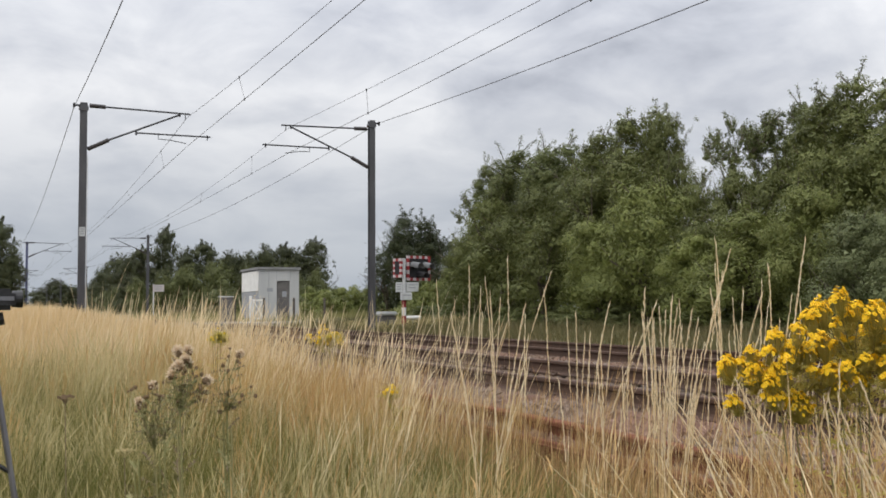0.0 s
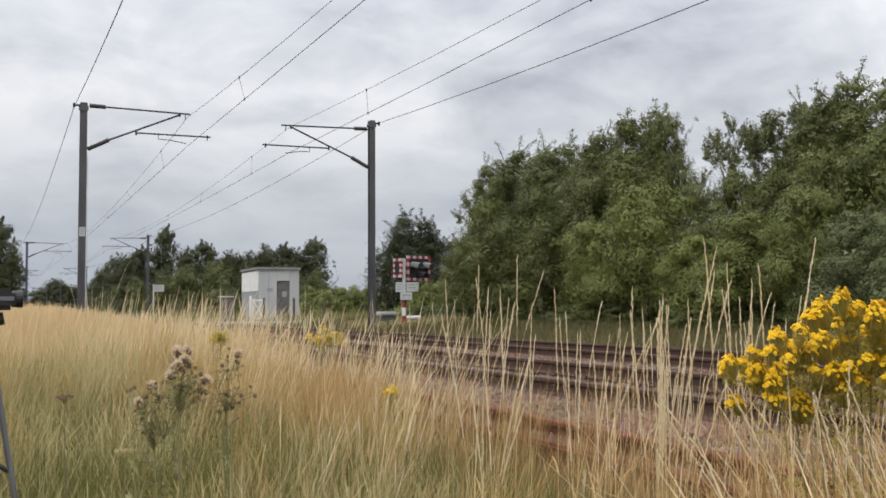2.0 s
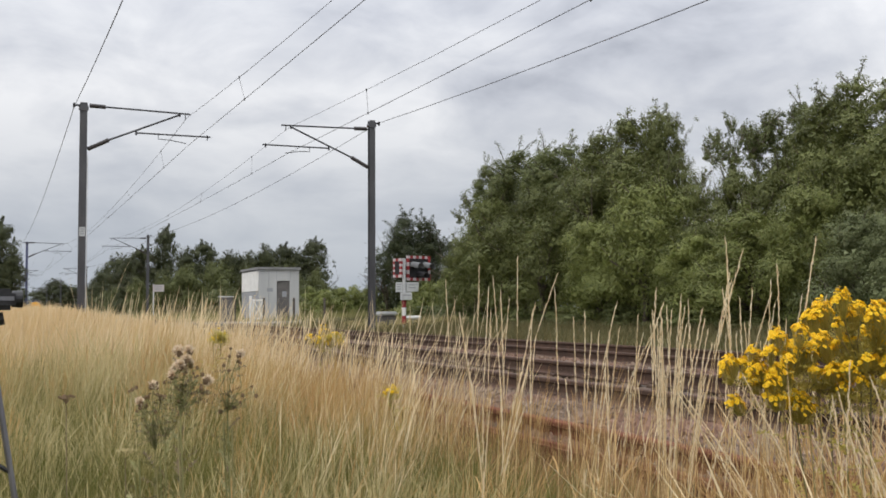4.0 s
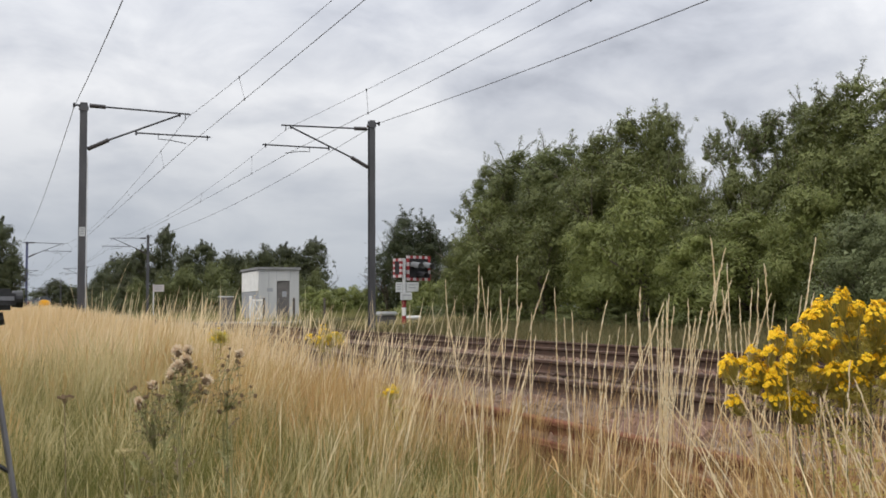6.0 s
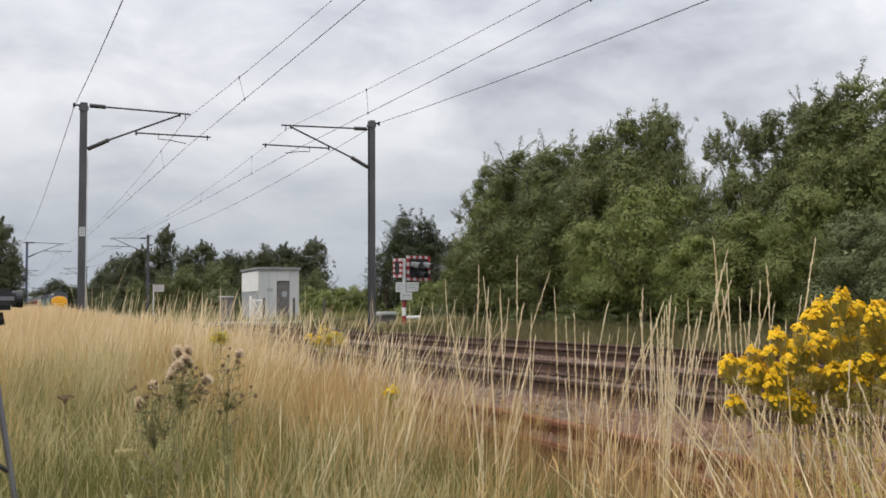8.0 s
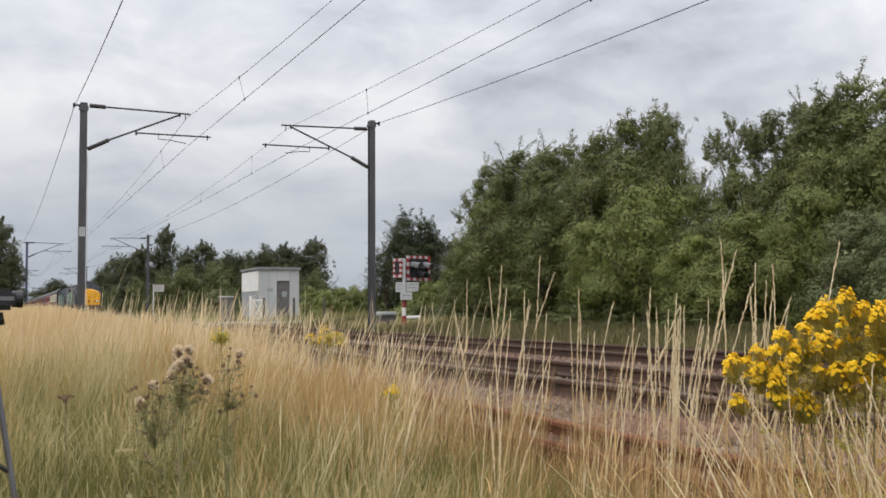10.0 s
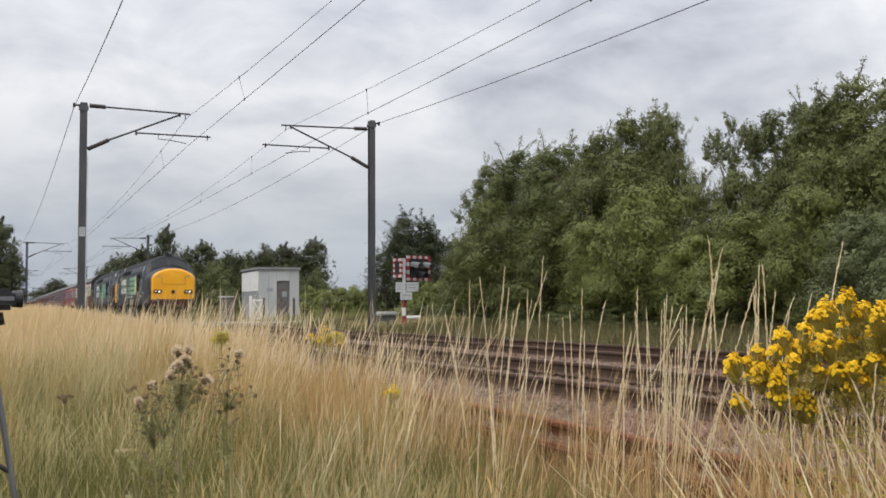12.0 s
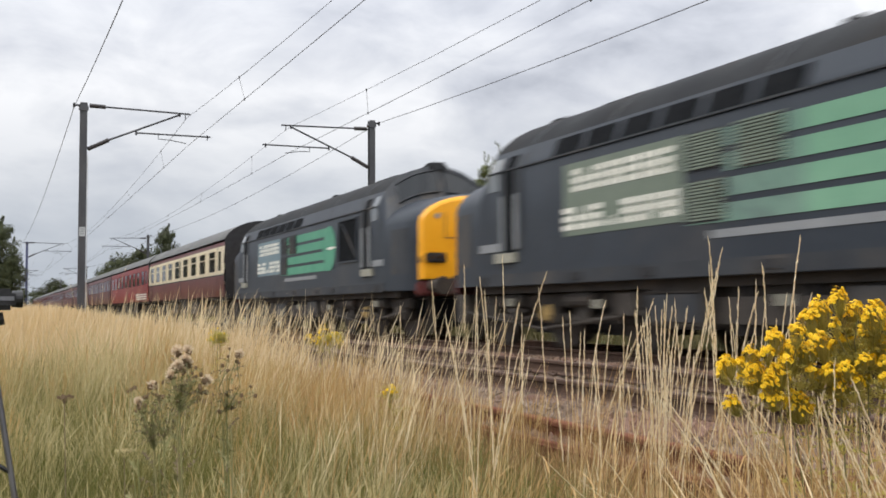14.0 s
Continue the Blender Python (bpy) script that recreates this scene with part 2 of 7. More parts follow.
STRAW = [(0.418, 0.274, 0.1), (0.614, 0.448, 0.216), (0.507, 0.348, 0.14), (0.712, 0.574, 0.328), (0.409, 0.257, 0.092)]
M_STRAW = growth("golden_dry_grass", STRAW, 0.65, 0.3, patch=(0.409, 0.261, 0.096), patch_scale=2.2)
# paler copy of the golden grass: the far field's haze put into its colour
M_STRAWFAR = growth("golden_grass_paled_for_distance", [(0.64, 0.475, 0.25), (0.696, 0.543, 0.326), (0.771, 0.64, 0.435)], 0.7, 0.35, patch=(0.621, 0.451, 0.228), patch_scale=0.4)
M_STRAWPALE = growth("bleached_grass_stems", [(0.475, 0.298, 0.116), (0.646, 0.465, 0.232), (0.399, 0.228, 0.086), (0.57, 0.381, 0.163)], 0.6, 0.25, patch=(0.399, 0.242, 0.0989), patch_scale=2.5)
M_GRASSGREEN = growth("green_grass_blades", [(0.098, 0.1, 0.02), (0.15, 0.15, 0.034), (0.21, 0.19, 0.05), (0.3, 0.235, 0.085)], 0.6, 0.3, patch=(0.11, 0.122, 0.03), patch_scale=1.6)
M_WISP = growth("grey_green_wispy_stems", [(0.461, 0.382, 0.183), (0.62, 0.511, 0.278), (0.329, 0.294, 0.12), (0.733, 0.616, 0.373)], 0.65, 0.3, patch=(0.376, 0.317, 0.137), patch_scale=2.0)
M_SPIKE = growth("bleached_seed_spike", [(0.764, 0.636, 0.422), (0.862, 0.769, 0.572), (0.686, 0.541, 0.334)], 0.7, 0.3)
M_STEM = growth("straw_coloured_stem", [(0.58, 0.413, 0.193), (0.7, 0.532, 0.279), (0.5, 0.337, 0.143)], 0.6, 0.2)
M_HEAD = growth("dry_seed_head", [(0.725, 0.57, 0.335), (0.843, 0.722, 0.482), (0.627, 0.456, 0.249)], 0.75, 0.3)
LEAF_MIX = {
    "olive": [(0.072, 0.085, 0.023), (0.106, 0.122, 0.035), (0.141, 0.155, 0.048), (0.183, 0.197, 0.070)],
    "shade": [(0.068, 0.083, 0.029), (0.102, 0.118, 0.041), (0.136, 0.156, 0.054), (0.185, 0.202, 0.078)],
    "fresh": [(0.115, 0.137, 0.033), (0.154, 0.179, 0.046), (0.192, 0.214, 0.060), (0.236, 0.252, 0.083)],
    "grey": [(0.087, 0.108, 0.042), (0.121, 0.142, 0.056), (0.150, 0.171, 0.072), (0.188, 0.206, 0.098)],
    "dark": [(0.028, 0.038, 0.016), (0.046, 0.057, 0.023), (0.066, 0.078, 0.033)],
    "far": [(0.038, 0.046, 0.019), (0.056, 0.065, 0.027), (0.078, 0.086, 0.037)],
    "hedge": [(0.064, 0.076, 0.024), (0.094, 0.107, 0.035), (0.125, 0.135, 0.048)],
}
M_LEAF = {k: growth("leaf_" + k, v, 0.55, 0.16, vary=0.16) for k, v in LEAF_MIX.items()}
M_THATCH = growth("matted_low_grass", [(0.19, 0.11, 0.044), (0.28, 0.165, 0.07), (0.12, 0.112, 0.034), (0.34, 0.205, 0.09), (0.21, 0.098, 0.046)], 0.75, 0.25)
M_DEADGRASS = growth("rusty_dead_grass", [(0.27, 0.14, 0.068), (0.4, 0.24, 0.125), (0.19, 0.1, 0.046), (0.33, 0.205, 0.1), (0.47, 0.31, 0.175)], 0.8, 0.2)
M_BANK = growth("olive_bank_grass", [(0.15, 0.155, 0.055), (0.24, 0.225, 0.095), (0.19, 0.185, 0.07)], 0.7, 0.25)
M_VERGE = growth("rough_verge", [(0.07, 0.074, 0.028), (0.12, 0.11, 0.046), (0.18, 0.145, 0.068), (0.09, 0.09, 0.035)], 0.7, 0.25)
M_DEADLEAF = growth("withered_leaf", [(0.16, 0.11, 0.07), (0.24, 0.18, 0.12), (0.13, 0.13, 0.065)], 0.8, 0.2)
M_PETAL = growth("yellow_petal", [(0.8, 0.52, 0.012), (0.92, 0.64, 0.028), (0.86, 0.57, 0.018)], 0.6, 0.3)
M_DISC = surface("orange_flower_disc", (0.62, 0.34, 0.01), (0.74, 0.45, 0.02), 200, 0.8)
M_STALK = growth("green_stalk", [(0.407, 0.37, 0.088), (0.572, 0.496, 0.145), (0.495, 0.401, 0.12)], 0.6, 0.55)
M_RAGSTEM = growth("reddish_green_stem", [(0.19, 0.165, 0.07), (0.25, 0.22, 0.1), (0.16, 0.15, 0.055)], 0.6, 0.1)
M_DOWN = growth("thistle_down", [(0.704, 0.575, 0.413), (0.849, 0.726, 0.557), (0.517, 0.388, 0.259)], 0.9, 0.4)
M_BUD = growth("brown_thistle_bud", [(0.14, 0.095, 0.055), (0.24, 0.165, 0.1), (0.18, 0.12, 0.075)], 0.8, 0.1)
M_THISTLE = growth("thistle_leaf", [(0.182, 0.188, 0.072), (0.26, 0.256, 0.108), (0.338, 0.294, 0.144)], 0.6, 0.2)


# ---- building helpers ----
def finish(bm, name, material, smooth=False):
    me = bpy.data.meshes.new(name)
    bm.to_mesh(me)
    bm.free()
    me.materials.append(material)
    if smooth:
        me.shade_smooth()
    return me


def part(name, bm, material, parent, label="", smooth=False):
    me = bm if isinstance(bm, bpy.types.Mesh) else finish(bm, name, material, smooth)
    ob = new(name, me)
    ob.parent = parent
    return tagged(ob, label)


def root(name, m, label, category, group="", kind=""):
    ob = new(name)
    ob.empty_display_size = 0.2
    ob.matrix_basis = m
    return tagged(ob, label, category, group, kind)


def box(bm, x0, x1, y0, y1, z0, z1, bevel=0.0):
    v = [bm.verts.new((x, y, z)) for x in (x0, x1) for y in (y0, y1) for z in (z0, z1)]
    faces = [bm.faces.new([v[i] for i in q]) for q in ((0, 1, 3, 2), (4, 6, 7, 5), (0, 4, 5, 1), (2, 3, 7, 6), (0, 2, 6, 4), (1, 5, 7, 3))]
    if bevel:
        edges = {e for f in faces for e in f.edges}
        bmesh.ops.bevel(bm, geom=list(edges), offset=bevel, segments=2, affect="EDGES")
    return bm


def boxed(*a, **k):
    return box(bmesh.new(), *a, **k)


def tube(bm, pts, radii, seg=8, caps=True):
    """A round bar through the points; radii one number or one for each point."""
    pts = [Vector(p) for p in pts]
    radii = [radii] * len(pts) if isinstance(radii, (int, float)) else radii
    rings = []
    side = None
    for i, p in enumerate(pts):
        way = (pts[min(i + 1, len(pts) - 1)] - pts[max(i - 1, 0)]).normalized()
        if side is None:
            side = way.orthogonal().normalized()
        side = (side - way * side.dot(way)).normalized()
        up = way.cross(side)
        rings.append([bm.verts.new(p + (side * math.cos(2 * math.pi * k / seg) + up * math.sin(2 * math.pi * k / seg)) * radii[i]) for k in range(seg)])
    for a, b in zip(rings, rings[1:]):
        for k in range(seg):
            bm.faces.new((a[k], a[(k + 1) % seg], b[(k + 1) % seg], b[k]))
    if caps:
        bm.faces.new(rings[0][::-1])
        bm.faces.new(rings[-1])
    return bm


def tubed(*a, **k):
    return tube(bmesh.new(), *a, **k)


def loft(bm, sections, close=False, cap0=False, cap1=False):
    rings = [[bm.verts.new(p) for p in s] for s in sections]
    n = len(rings[0])
    for a, b in zip(rings, rings[1:]):
        for k in range(n if close else n - 1):
            j = (k + 1) % n
            bm.faces.new((a[k], a[j], b[j], b[k]))
    if cap0:
        bm.faces.new(rings[0][::-1])
    if cap1:
        bm.faces.new(rings[-1])
    return bm


def lofted(*a, **k):
    return loft(bmesh.new(), *a, **k)


def np_mesh(name, verts, faces, material):
    me = bpy.data.meshes.new(name)
    me.from_pydata(verts.tolist(), [], faces)
    me.materials.append(material)
    return me


def rng(seed):
    return np.random.default_rng(seed)


def ribbons(roots, heights, lean, stops, widths, facing, crook=0.0, turn=0.0):
    """Blades: roots (n,3), heights (n), lean (n,2) as a share of the height, widths (n,s) at the stops; the last stop is the tip."""
    n, s = len(roots), len(stops)
    side = np.stack([np.cos(facing), np.sin(facing), np.zeros(n)], 1)
    vs = []
    for i, f in enumerate(stops):
        c = roots.copy()
        bend = f ** 1.8
        c[:, 0] += lean[:, 0] * heights * bend
        c[:, 1] += lean[:, 1] * heights * bend
        c[:, 2] += heights * f * (1 - 0.25 * (lean ** 2).sum(1) * f)
        c[:, 0] += crook * np.sin(5.0 * f + turn) * f
        c[:, 1] -= 0.4 * crook * np.sin(5.0 * f + turn) * f
        if i == s - 1:
            vs.append(c[:, None])
        else:
            w = widths[:, i:i + 1] * 0.5
            vs.append(np.stack([c - side * w, c + side * w], 1))
    verts = np.concatenate(vs, 1)
    per = 2 * (s - 1) + 1
    base = np.arange(n)[:, None] * per
    faces = []
    for i in range(s - 2):
        q = base + np.array([2 * i, 2 * i + 1, 2 * i + 3, 2 * i + 2])
        faces += q.tolist()
    faces += (base + np.array([2 * (s - 2), 2 * (s - 2) + 1, 2 * (s - 1)])).tolist()
    return verts.reshape(-1, 3), faces


def merge(chunks):
    verts, faces, off = [], [], 0
    for v, f in chunks:
        verts.append(v)
        faces += [[i + off for i in q] for q in f]
        off += len(v)
    return np.concatenate(verts), faces


def ground_height(x, y):
    """The lie of the land: field, raised track bed, far verge."""
    x, y = np.asarray(x, float), np.asarray(y, float)
    z = np.interp(x, [-40, -4, 1.6, 2.5, 3.2, 10.3, 11.2, 13.0, 16.0, 24.0, 60.0], [-0.55, -0.5, -0.48, -0.44, -0.32, -0.32, -0.22, -0.08, 0.12, 0.2, 0.3])
    near = np.clip(1 - np.abs(x) / 60, 0, 1) * np.clip(1 - np.abs(y) / 300, 0, 1)
    return z + near * 0.05 * np.sin(x * 1.7 + 0.6 * np.sin(y * 0.9)) * np.cos(y * 0.7 + x * 0.3)


# ---- ground and track ----
NEAR_TRACK, FAR_TRACK = 5.208, 8.608      # centre lines; rail head at z = 0
GAUGE = 0.75


def make_ground():
    xs = np.unique(np.concatenate([[-3000, -900, -300, -100, -50, -25, -15, -10, -7], np.arange(-5, 17, 0.4), [18, 20, 22, 25, 30, 40, 60, 100, 300, 900, 3000]]))
    ys = np.unique(np.concatenate([[-3000, -900, -300, -100, -40, -20, -10], np.arange(-6, 40, 0.6), np.arange(40, 130, 3), [150, 200, 300, 500, 900, 2000, 3500]]))
    gx, gy = np.meshgrid(xs, ys, indexing="ij")
    verts = np.stack([gx, gy, ground_height(gx, gy)], -1).reshape(-1, 3)
    m = len(ys)
    faces = [(i * m + j, (i + 1) * m + j, (i + 1) * m + j + 1, i * m + j + 1) for i in range(len(xs) - 1) for j in range(m - 1)]
    me = np_mesh("ground", verts, faces, M_SOIL)
    me.shade_smooth()
    tagged(new("ground", me), "dry grassy field soil with straw thatch beside the railway", "ground", kind="structure")


def make_ballast():
    xs = [2.75, 3.25, 3.7, 4.05, 4.4, 5.2, 6.0, 6.5, 6.9, 7.3, 7.8, 8.6, 9.4, 10.05, 10.6, 11.25]
    zs = [-0.5, -0.29, -0.2, -0.155, -0.19, -0.2, -0.2, -0.14, -0.08, -0.14, -0.2, -0.215, -0.2, -0.215, -0.27, -0.42]
    ys = np.concatenate([np.arange(-20, 45, 0.5), np.arange(45, 420, 8.0)])
    r = rng(3)
    verts, faces, n = [], [], len(xs)
    for j, y in enumerate(ys):
        for i in range(n):
            edge = 0 < i < n - 1
            verts.append((xs[i] + (r.normal(0, 0.05) if not edge else 0), y, zs[i] + r.normal(0, 0.008) * edge))
    for j in range(len(ys) - 1):
        for i in range(n - 1):
            faces.append((j * n + i, j * n + i + 1, (j + 1) * n + i + 1, (j + 1) * n + i))
    me = np_mesh("track_bed", np.array(verts), faces, M_BED)
    me.shade_smooth()
    bed = tagged(new("track_bed", me), "raised bed of pinkish grey crushed stone under both tracks", "track bed", kind="structure")
    # loose stones, dense where the camera is near
    chunks = []
    shape = np.array([(1, 0, 0), (-1, 0, 0), (0, 1, 0), (0, -1, 0), (0, 0, 1), (0, 0, -1)], float)
    tri = [(0, 2, 4), (2, 1, 4), (1, 3, 4), (3, 0, 4), (2, 0, 5), (1, 2, 5), (3, 1, 5), (0, 3, 5)]
    for x0, x1, y0, y1, count, size in ((2.8, 4.0, 2, 16, 8000, 0.031), (4.0, 7.9, 3, 24, 14000, 0.031), (7.9, 11.2, 6, 34, 6000, 0.036), (3.45, 4.6, 4, 12, 5000, 0.034), (2.8, 4.4, 16, 40, 3000, 0.036)):
        x, y = r.uniform(x0, x1, count), r.uniform(y0, y1, count)
        z = np.interp(x, xs, zs) + r.uniform(-0.004, 0.014, count)
        s = size * r.uniform(0.55, 1.35, (count, 1, 3)) * (0.8 + 0.4 * r.random((count, 1, 1)))
        v = shape[None] * s
        v = v + r.normal(0, 0.2, (count, 6, 3)) * s
        a = r.uniform(0, 6.28, count)
        c, sn = np.cos(a)[:, None], np.sin(a)[:, None]
        tilt = r.uniform(-0.7, 0.7, count)[:, None]
        vx, vz = v[..., 0] * np.cos(tilt) - v[..., 2] * np.sin(tilt), v[..., 0] * np.sin(tilt) + v[..., 2] * np.cos(tilt)
        v = np.stack([vx * c - v[..., 1] * sn, vx * sn + v[..., 1] * c, vz], -1) + np.stack([x, y, z], -1)[:, None]
        f = (np.arange(count)[:, None, None] * 6 + np.array(tri)[None]).reshape(-1, 3).tolist()
        chunks.append((v.reshape(-1, 3), f))
    verts, faces = merge(chunks)
    ob = new("ballast_stones", np_mesh("ballast_stones", verts, faces, M_STONE))
    tagged(ob, "loose angular pinkish grey ballast stones round the sleepers", "ballast", kind="stuff")
    # larger stones that lie on the near shoulder, one by one
    kinds = [np_mesh("stone", shape * r.uniform(0.6, 1.2, (6, 3)) + r.normal(0, 0.16, (6, 3)), tri, M_LOOSESTONE) for k in range(8)]
    for k in range(300):
        x, y = r.uniform(3.5, 4.5), r.uniform(4.0, 11.0)
        s = r.uniform(0.026, 0.046)
        ob = part("stone", kinds[k % 8], None, bed)
        ob.matrix_basis = Matrix.LocRotScale((x, y, float(np.interp(x, xs, zs)) + s * 0.5), Euler((r.uniform(0, 6), r.uniform(0, 6), r.uniform(0, 6))), (s, s, s))


def rail_section(x):
    half = [(0.07, -0.159), (0.07, -0.148), (0.02, -0.13), (0.01, -0.115), (0.01, -0.05), (0.034, -0.036), (0.036, -0.012), (0.03, -0.003)]
    right = [(x + a, z) for a, z in half]
    left = [(x - a, z) for a, z in reversed(half)]
    return right + left


def rail_mesh(name, y0, y1, step, side_mat, top_mat):
    bm = bmesh.new()
    ys = np.arange(y0, y1 + step / 2, step)
    loft(bm, [[(x, y, z) for x, z in rail_section(0)] for y in ys], close=True, cap0=True, cap1=True)
    me = finish(bm, name, side_mat)
    me.materials.append(top_mat)
    for p in me.polygons:
        if p.normal.z > 0.7 and p.center.z > -0.01:
            p.material_index = 1
    return me


def sleeper_mesh():
    bm = bmesh.new()
    prof = [(-1.28, 0.0), (-0.95, 0.012), (-0.45, 0.0), (0.0, -0.03), (0.45, 0.0), (0.95, 0.012), (1.28, 0.0)]
    loft(bm, [[(x, -0.13, -0.33), (x, -0.105, -0.175 + z), (x, 0.105, -0.175 + z), (x, 0.13, -0.33)] for x, z in prof], close=True, cap0=True, cap1=True)
    return finish(bm, "sleeper", M_SLEEPER)


def clip_mesh():
    bm = bmesh.new()
    for s in (-1, 1):
        tube(bm, [(s * 0.12, -0.05, -0.155), (s * 0.09, -0.045, -0.125), (s * 0.05, 0.0, -0.135), (s * 0.09, 0.045, -0.125), (s * 0.12, 0.03, -0.155)], 0.009, 5)
        box(bm, s * 0.1 - 0.03, s * 0.1 + 0.03, -0.045, 0.045, -0.175, -0.145)
    return finish(bm, "rail_clip", M_CLIP)


def make_track(name, cx, label):
    track = root(name, pose(cx, 0, 0), label, "railway track", kind="structure")
    rail = rail_mesh("rail", -60, 440, 20, M_RAILSIDE, M_RAILTOP)
    for s in (-1, 1):
        ob = part("rail", rail, None, track)
        ob.location.x = s * GAUGE
    sl, cl = sleeper_mesh(), clip_mesh()
    r = random.Random(5)
    y = -4.0
    while y < 46:
        ob = part("sleeper", sl, None, track)
        ob.location, ob.rotation_euler.z = (r.uniform(-0.015, 0.015), y + r.uniform(-0.015, 0.015), 0), r.uniform(-0.006, 0.006)
        if y < 20:
            for s in (-1, 1):
                c = part("rail_clip", cl, None, ob)
                c.location.x = s * GAUGE
        y += 0.66
    bm = bmesh.new()
    while y < 260:
        box(bm, -1.28, 1.28, y - 0.12, y + 0.12, -0.3, -0.172)
        y += 0.66
    tagged(part("distant_sleepers", bm, M_SLEEPER, track), kind="stuff")


def make_old_rails():
    for x, z, y0, y1, tip in ((3.40, -0.128, 3.2, 21.5, 3), (3.12, -0.185, 2.4, 20.0, -78)):
        bm = bmesh.new()
        ys = np.arange(y0, y1, 0.9)
        c, s = math.cos(radians(tip)), math.sin(radians(tip))
        wob = lambda q: 0.02 * math.sin(q * 0.5 + x)
        loft(bm, [[(x + wob(q) + a * c - (h + 0.08) * s, q, z + a * s + (h + 0.08) * c - 0.08) for a, h in rail_section(0)] for q in ys], close=True, cap0=True, cap1=True)
        ob = new("discarded_rail", finish(bm, "discarded_rail", M_RUST))
        tagged(ob, "discarded orange-rusted rail lying on the ballast shoulder", "rail", "discarded rails")


# ---- overhead line ----
def h_post(height, w=0.2, d=0.2, t=0.016):
    bm = bmesh.new()
    a, b, c = w / 2, d / 2, t / 2
    ring = [(-a, -b), (a, -b), (a, -b + t), (c, -b + t), (c, b - t), (a, b - t), (a, b), (-a, b), (-a, b - t), (-c, b - t), (-c, -b + t), (-a, -b + t)]
    return loft(bm, [[(x, y, z) for x, y in ring] for z in (-0.5, height)], close=True, cap0=True, cap1=True)


def insulator(a, b, r=0.072):
    """Ribbed porcelain between two points."""
    a, b = Vector(a), Vector(b)
    pts, rad = [a], [0.03]
    n = 7
    for i in range(n):
        for f, k in ((0.1, 0.8), (0.45, 1.0), (0.6, 1.0), (0.9, 0.8)):
            pts.append(a.lerp(b, (i + f) / n))
            rad.append(r * k)
    return tubed(pts + [b], rad + [0.03], 10)


def make_mast(x, y, s, height, post_mat, detail=True):
    """s = +1: the arms reach towards +x, -1: towards -x. Heights are above the rail head."""
    base = float(ground_height(x, y))
    mast = root("catenary_mast", pose(x, y, 0), "grey steel overhead line mast with insulated cantilever arms beside the track", "mast", "catenary masts")
    P = lambda a, z: (s * a, 0, z)
    part("post", h_post(height), post_mat, mast)
    part("foundation", boxed(-0.3, 0.3, -0.3, 0.3, -0.6, base + 0.02, bevel=0.03), M_SLEEPER, mast, "concrete foundation block")
    part("top_bracket", box(boxed(-0.13, 0.13, -0.12, 0.12, height - 0.2, height - 0.12), -0.12, 0.12, -0.13, -0.1, height - 0.24, height - 0.08), M_STEEL, mast)
    top, low = (6.66, 5.36)
    part("top_tube", tubed([P(0.62, top - 0.01), P(3.1, top - 0.06)], 0.026, 8), M_TUBE, mast)
    part("top_insulator", insulator(P(0.16, top), P(0.62, top - 0.01)), M_CERAMIC, mast, "dark brown ribbed porcelain insulator")
    part("bracket_tube", tubed([P(0.72, low + 0.31), P(2.78, low + 1.2)], 0.028, 8), M_TUBE, mast)
    part("bracket_insulator", insulator(P(0.12, low), P(0.72, low + 0.31)), M_CERAMIC, mast, "dark brown ribbed porcelain insulator")
    part("registration_tube", tubed([P(1.5, 5.93), P(3.72, 5.93)], 0.024, 8), M_TUBE, mast)
    for a, z1, z0, r in ((1.5, 6.02, 5.86, 0.03), (2.78, 6.6, 6.5, 0.03), (3.62, 5.98, 5.83, 0.02), (2.95, 6.6, 6.42, 0.014)):
        part("clamp", tubed([P(a, z1), P(a, z0)], r, 6), M_TUBE, mast)
    part("steady_arm", tubed([P(2.15, 5.93), P(2.15, 5.78), P(2.5, 5.77), P(2.98, 5.69)], 0.013, 6), M_TUBE, mast)
    bm = bmesh.new()
    tube(bm, [P(-0.1, height - 0.08), P(-0.27, height - 0.08)], 0.03, 6)
    tube(bm, [P(-0.27, height - 0.02), P(-0.27, height - 0.15)], 0.035, 6)
    part("earth_wire_clamp", bm, M_TUBE, mast)
    if detail:
        part("number_plate", boxed(-0.08, 0.08, -0.112, -0.103, 2.78, 3.05), M_GREYBOX, mast, "small white enamel plate with black marks")
        bm = bmesh.new()
        for i in range(3):
            box(bm, -0.05, 0.05, -0.1155, -0.1125, 2.83 + i * 0.07, 2.87 + i * 0.07)
        part("plate_marking", bm, M_HUTDARK, mast)
        part("bond_cable", tubed([(0.12 * s, -0.06, 0.1), (0.125 * s, -0.06, 2.0), (0.12 * s, -0.06, 5.2)], 0.012, 5), M_WHITE if s > 0 else M_TUBE, mast)
    return mast


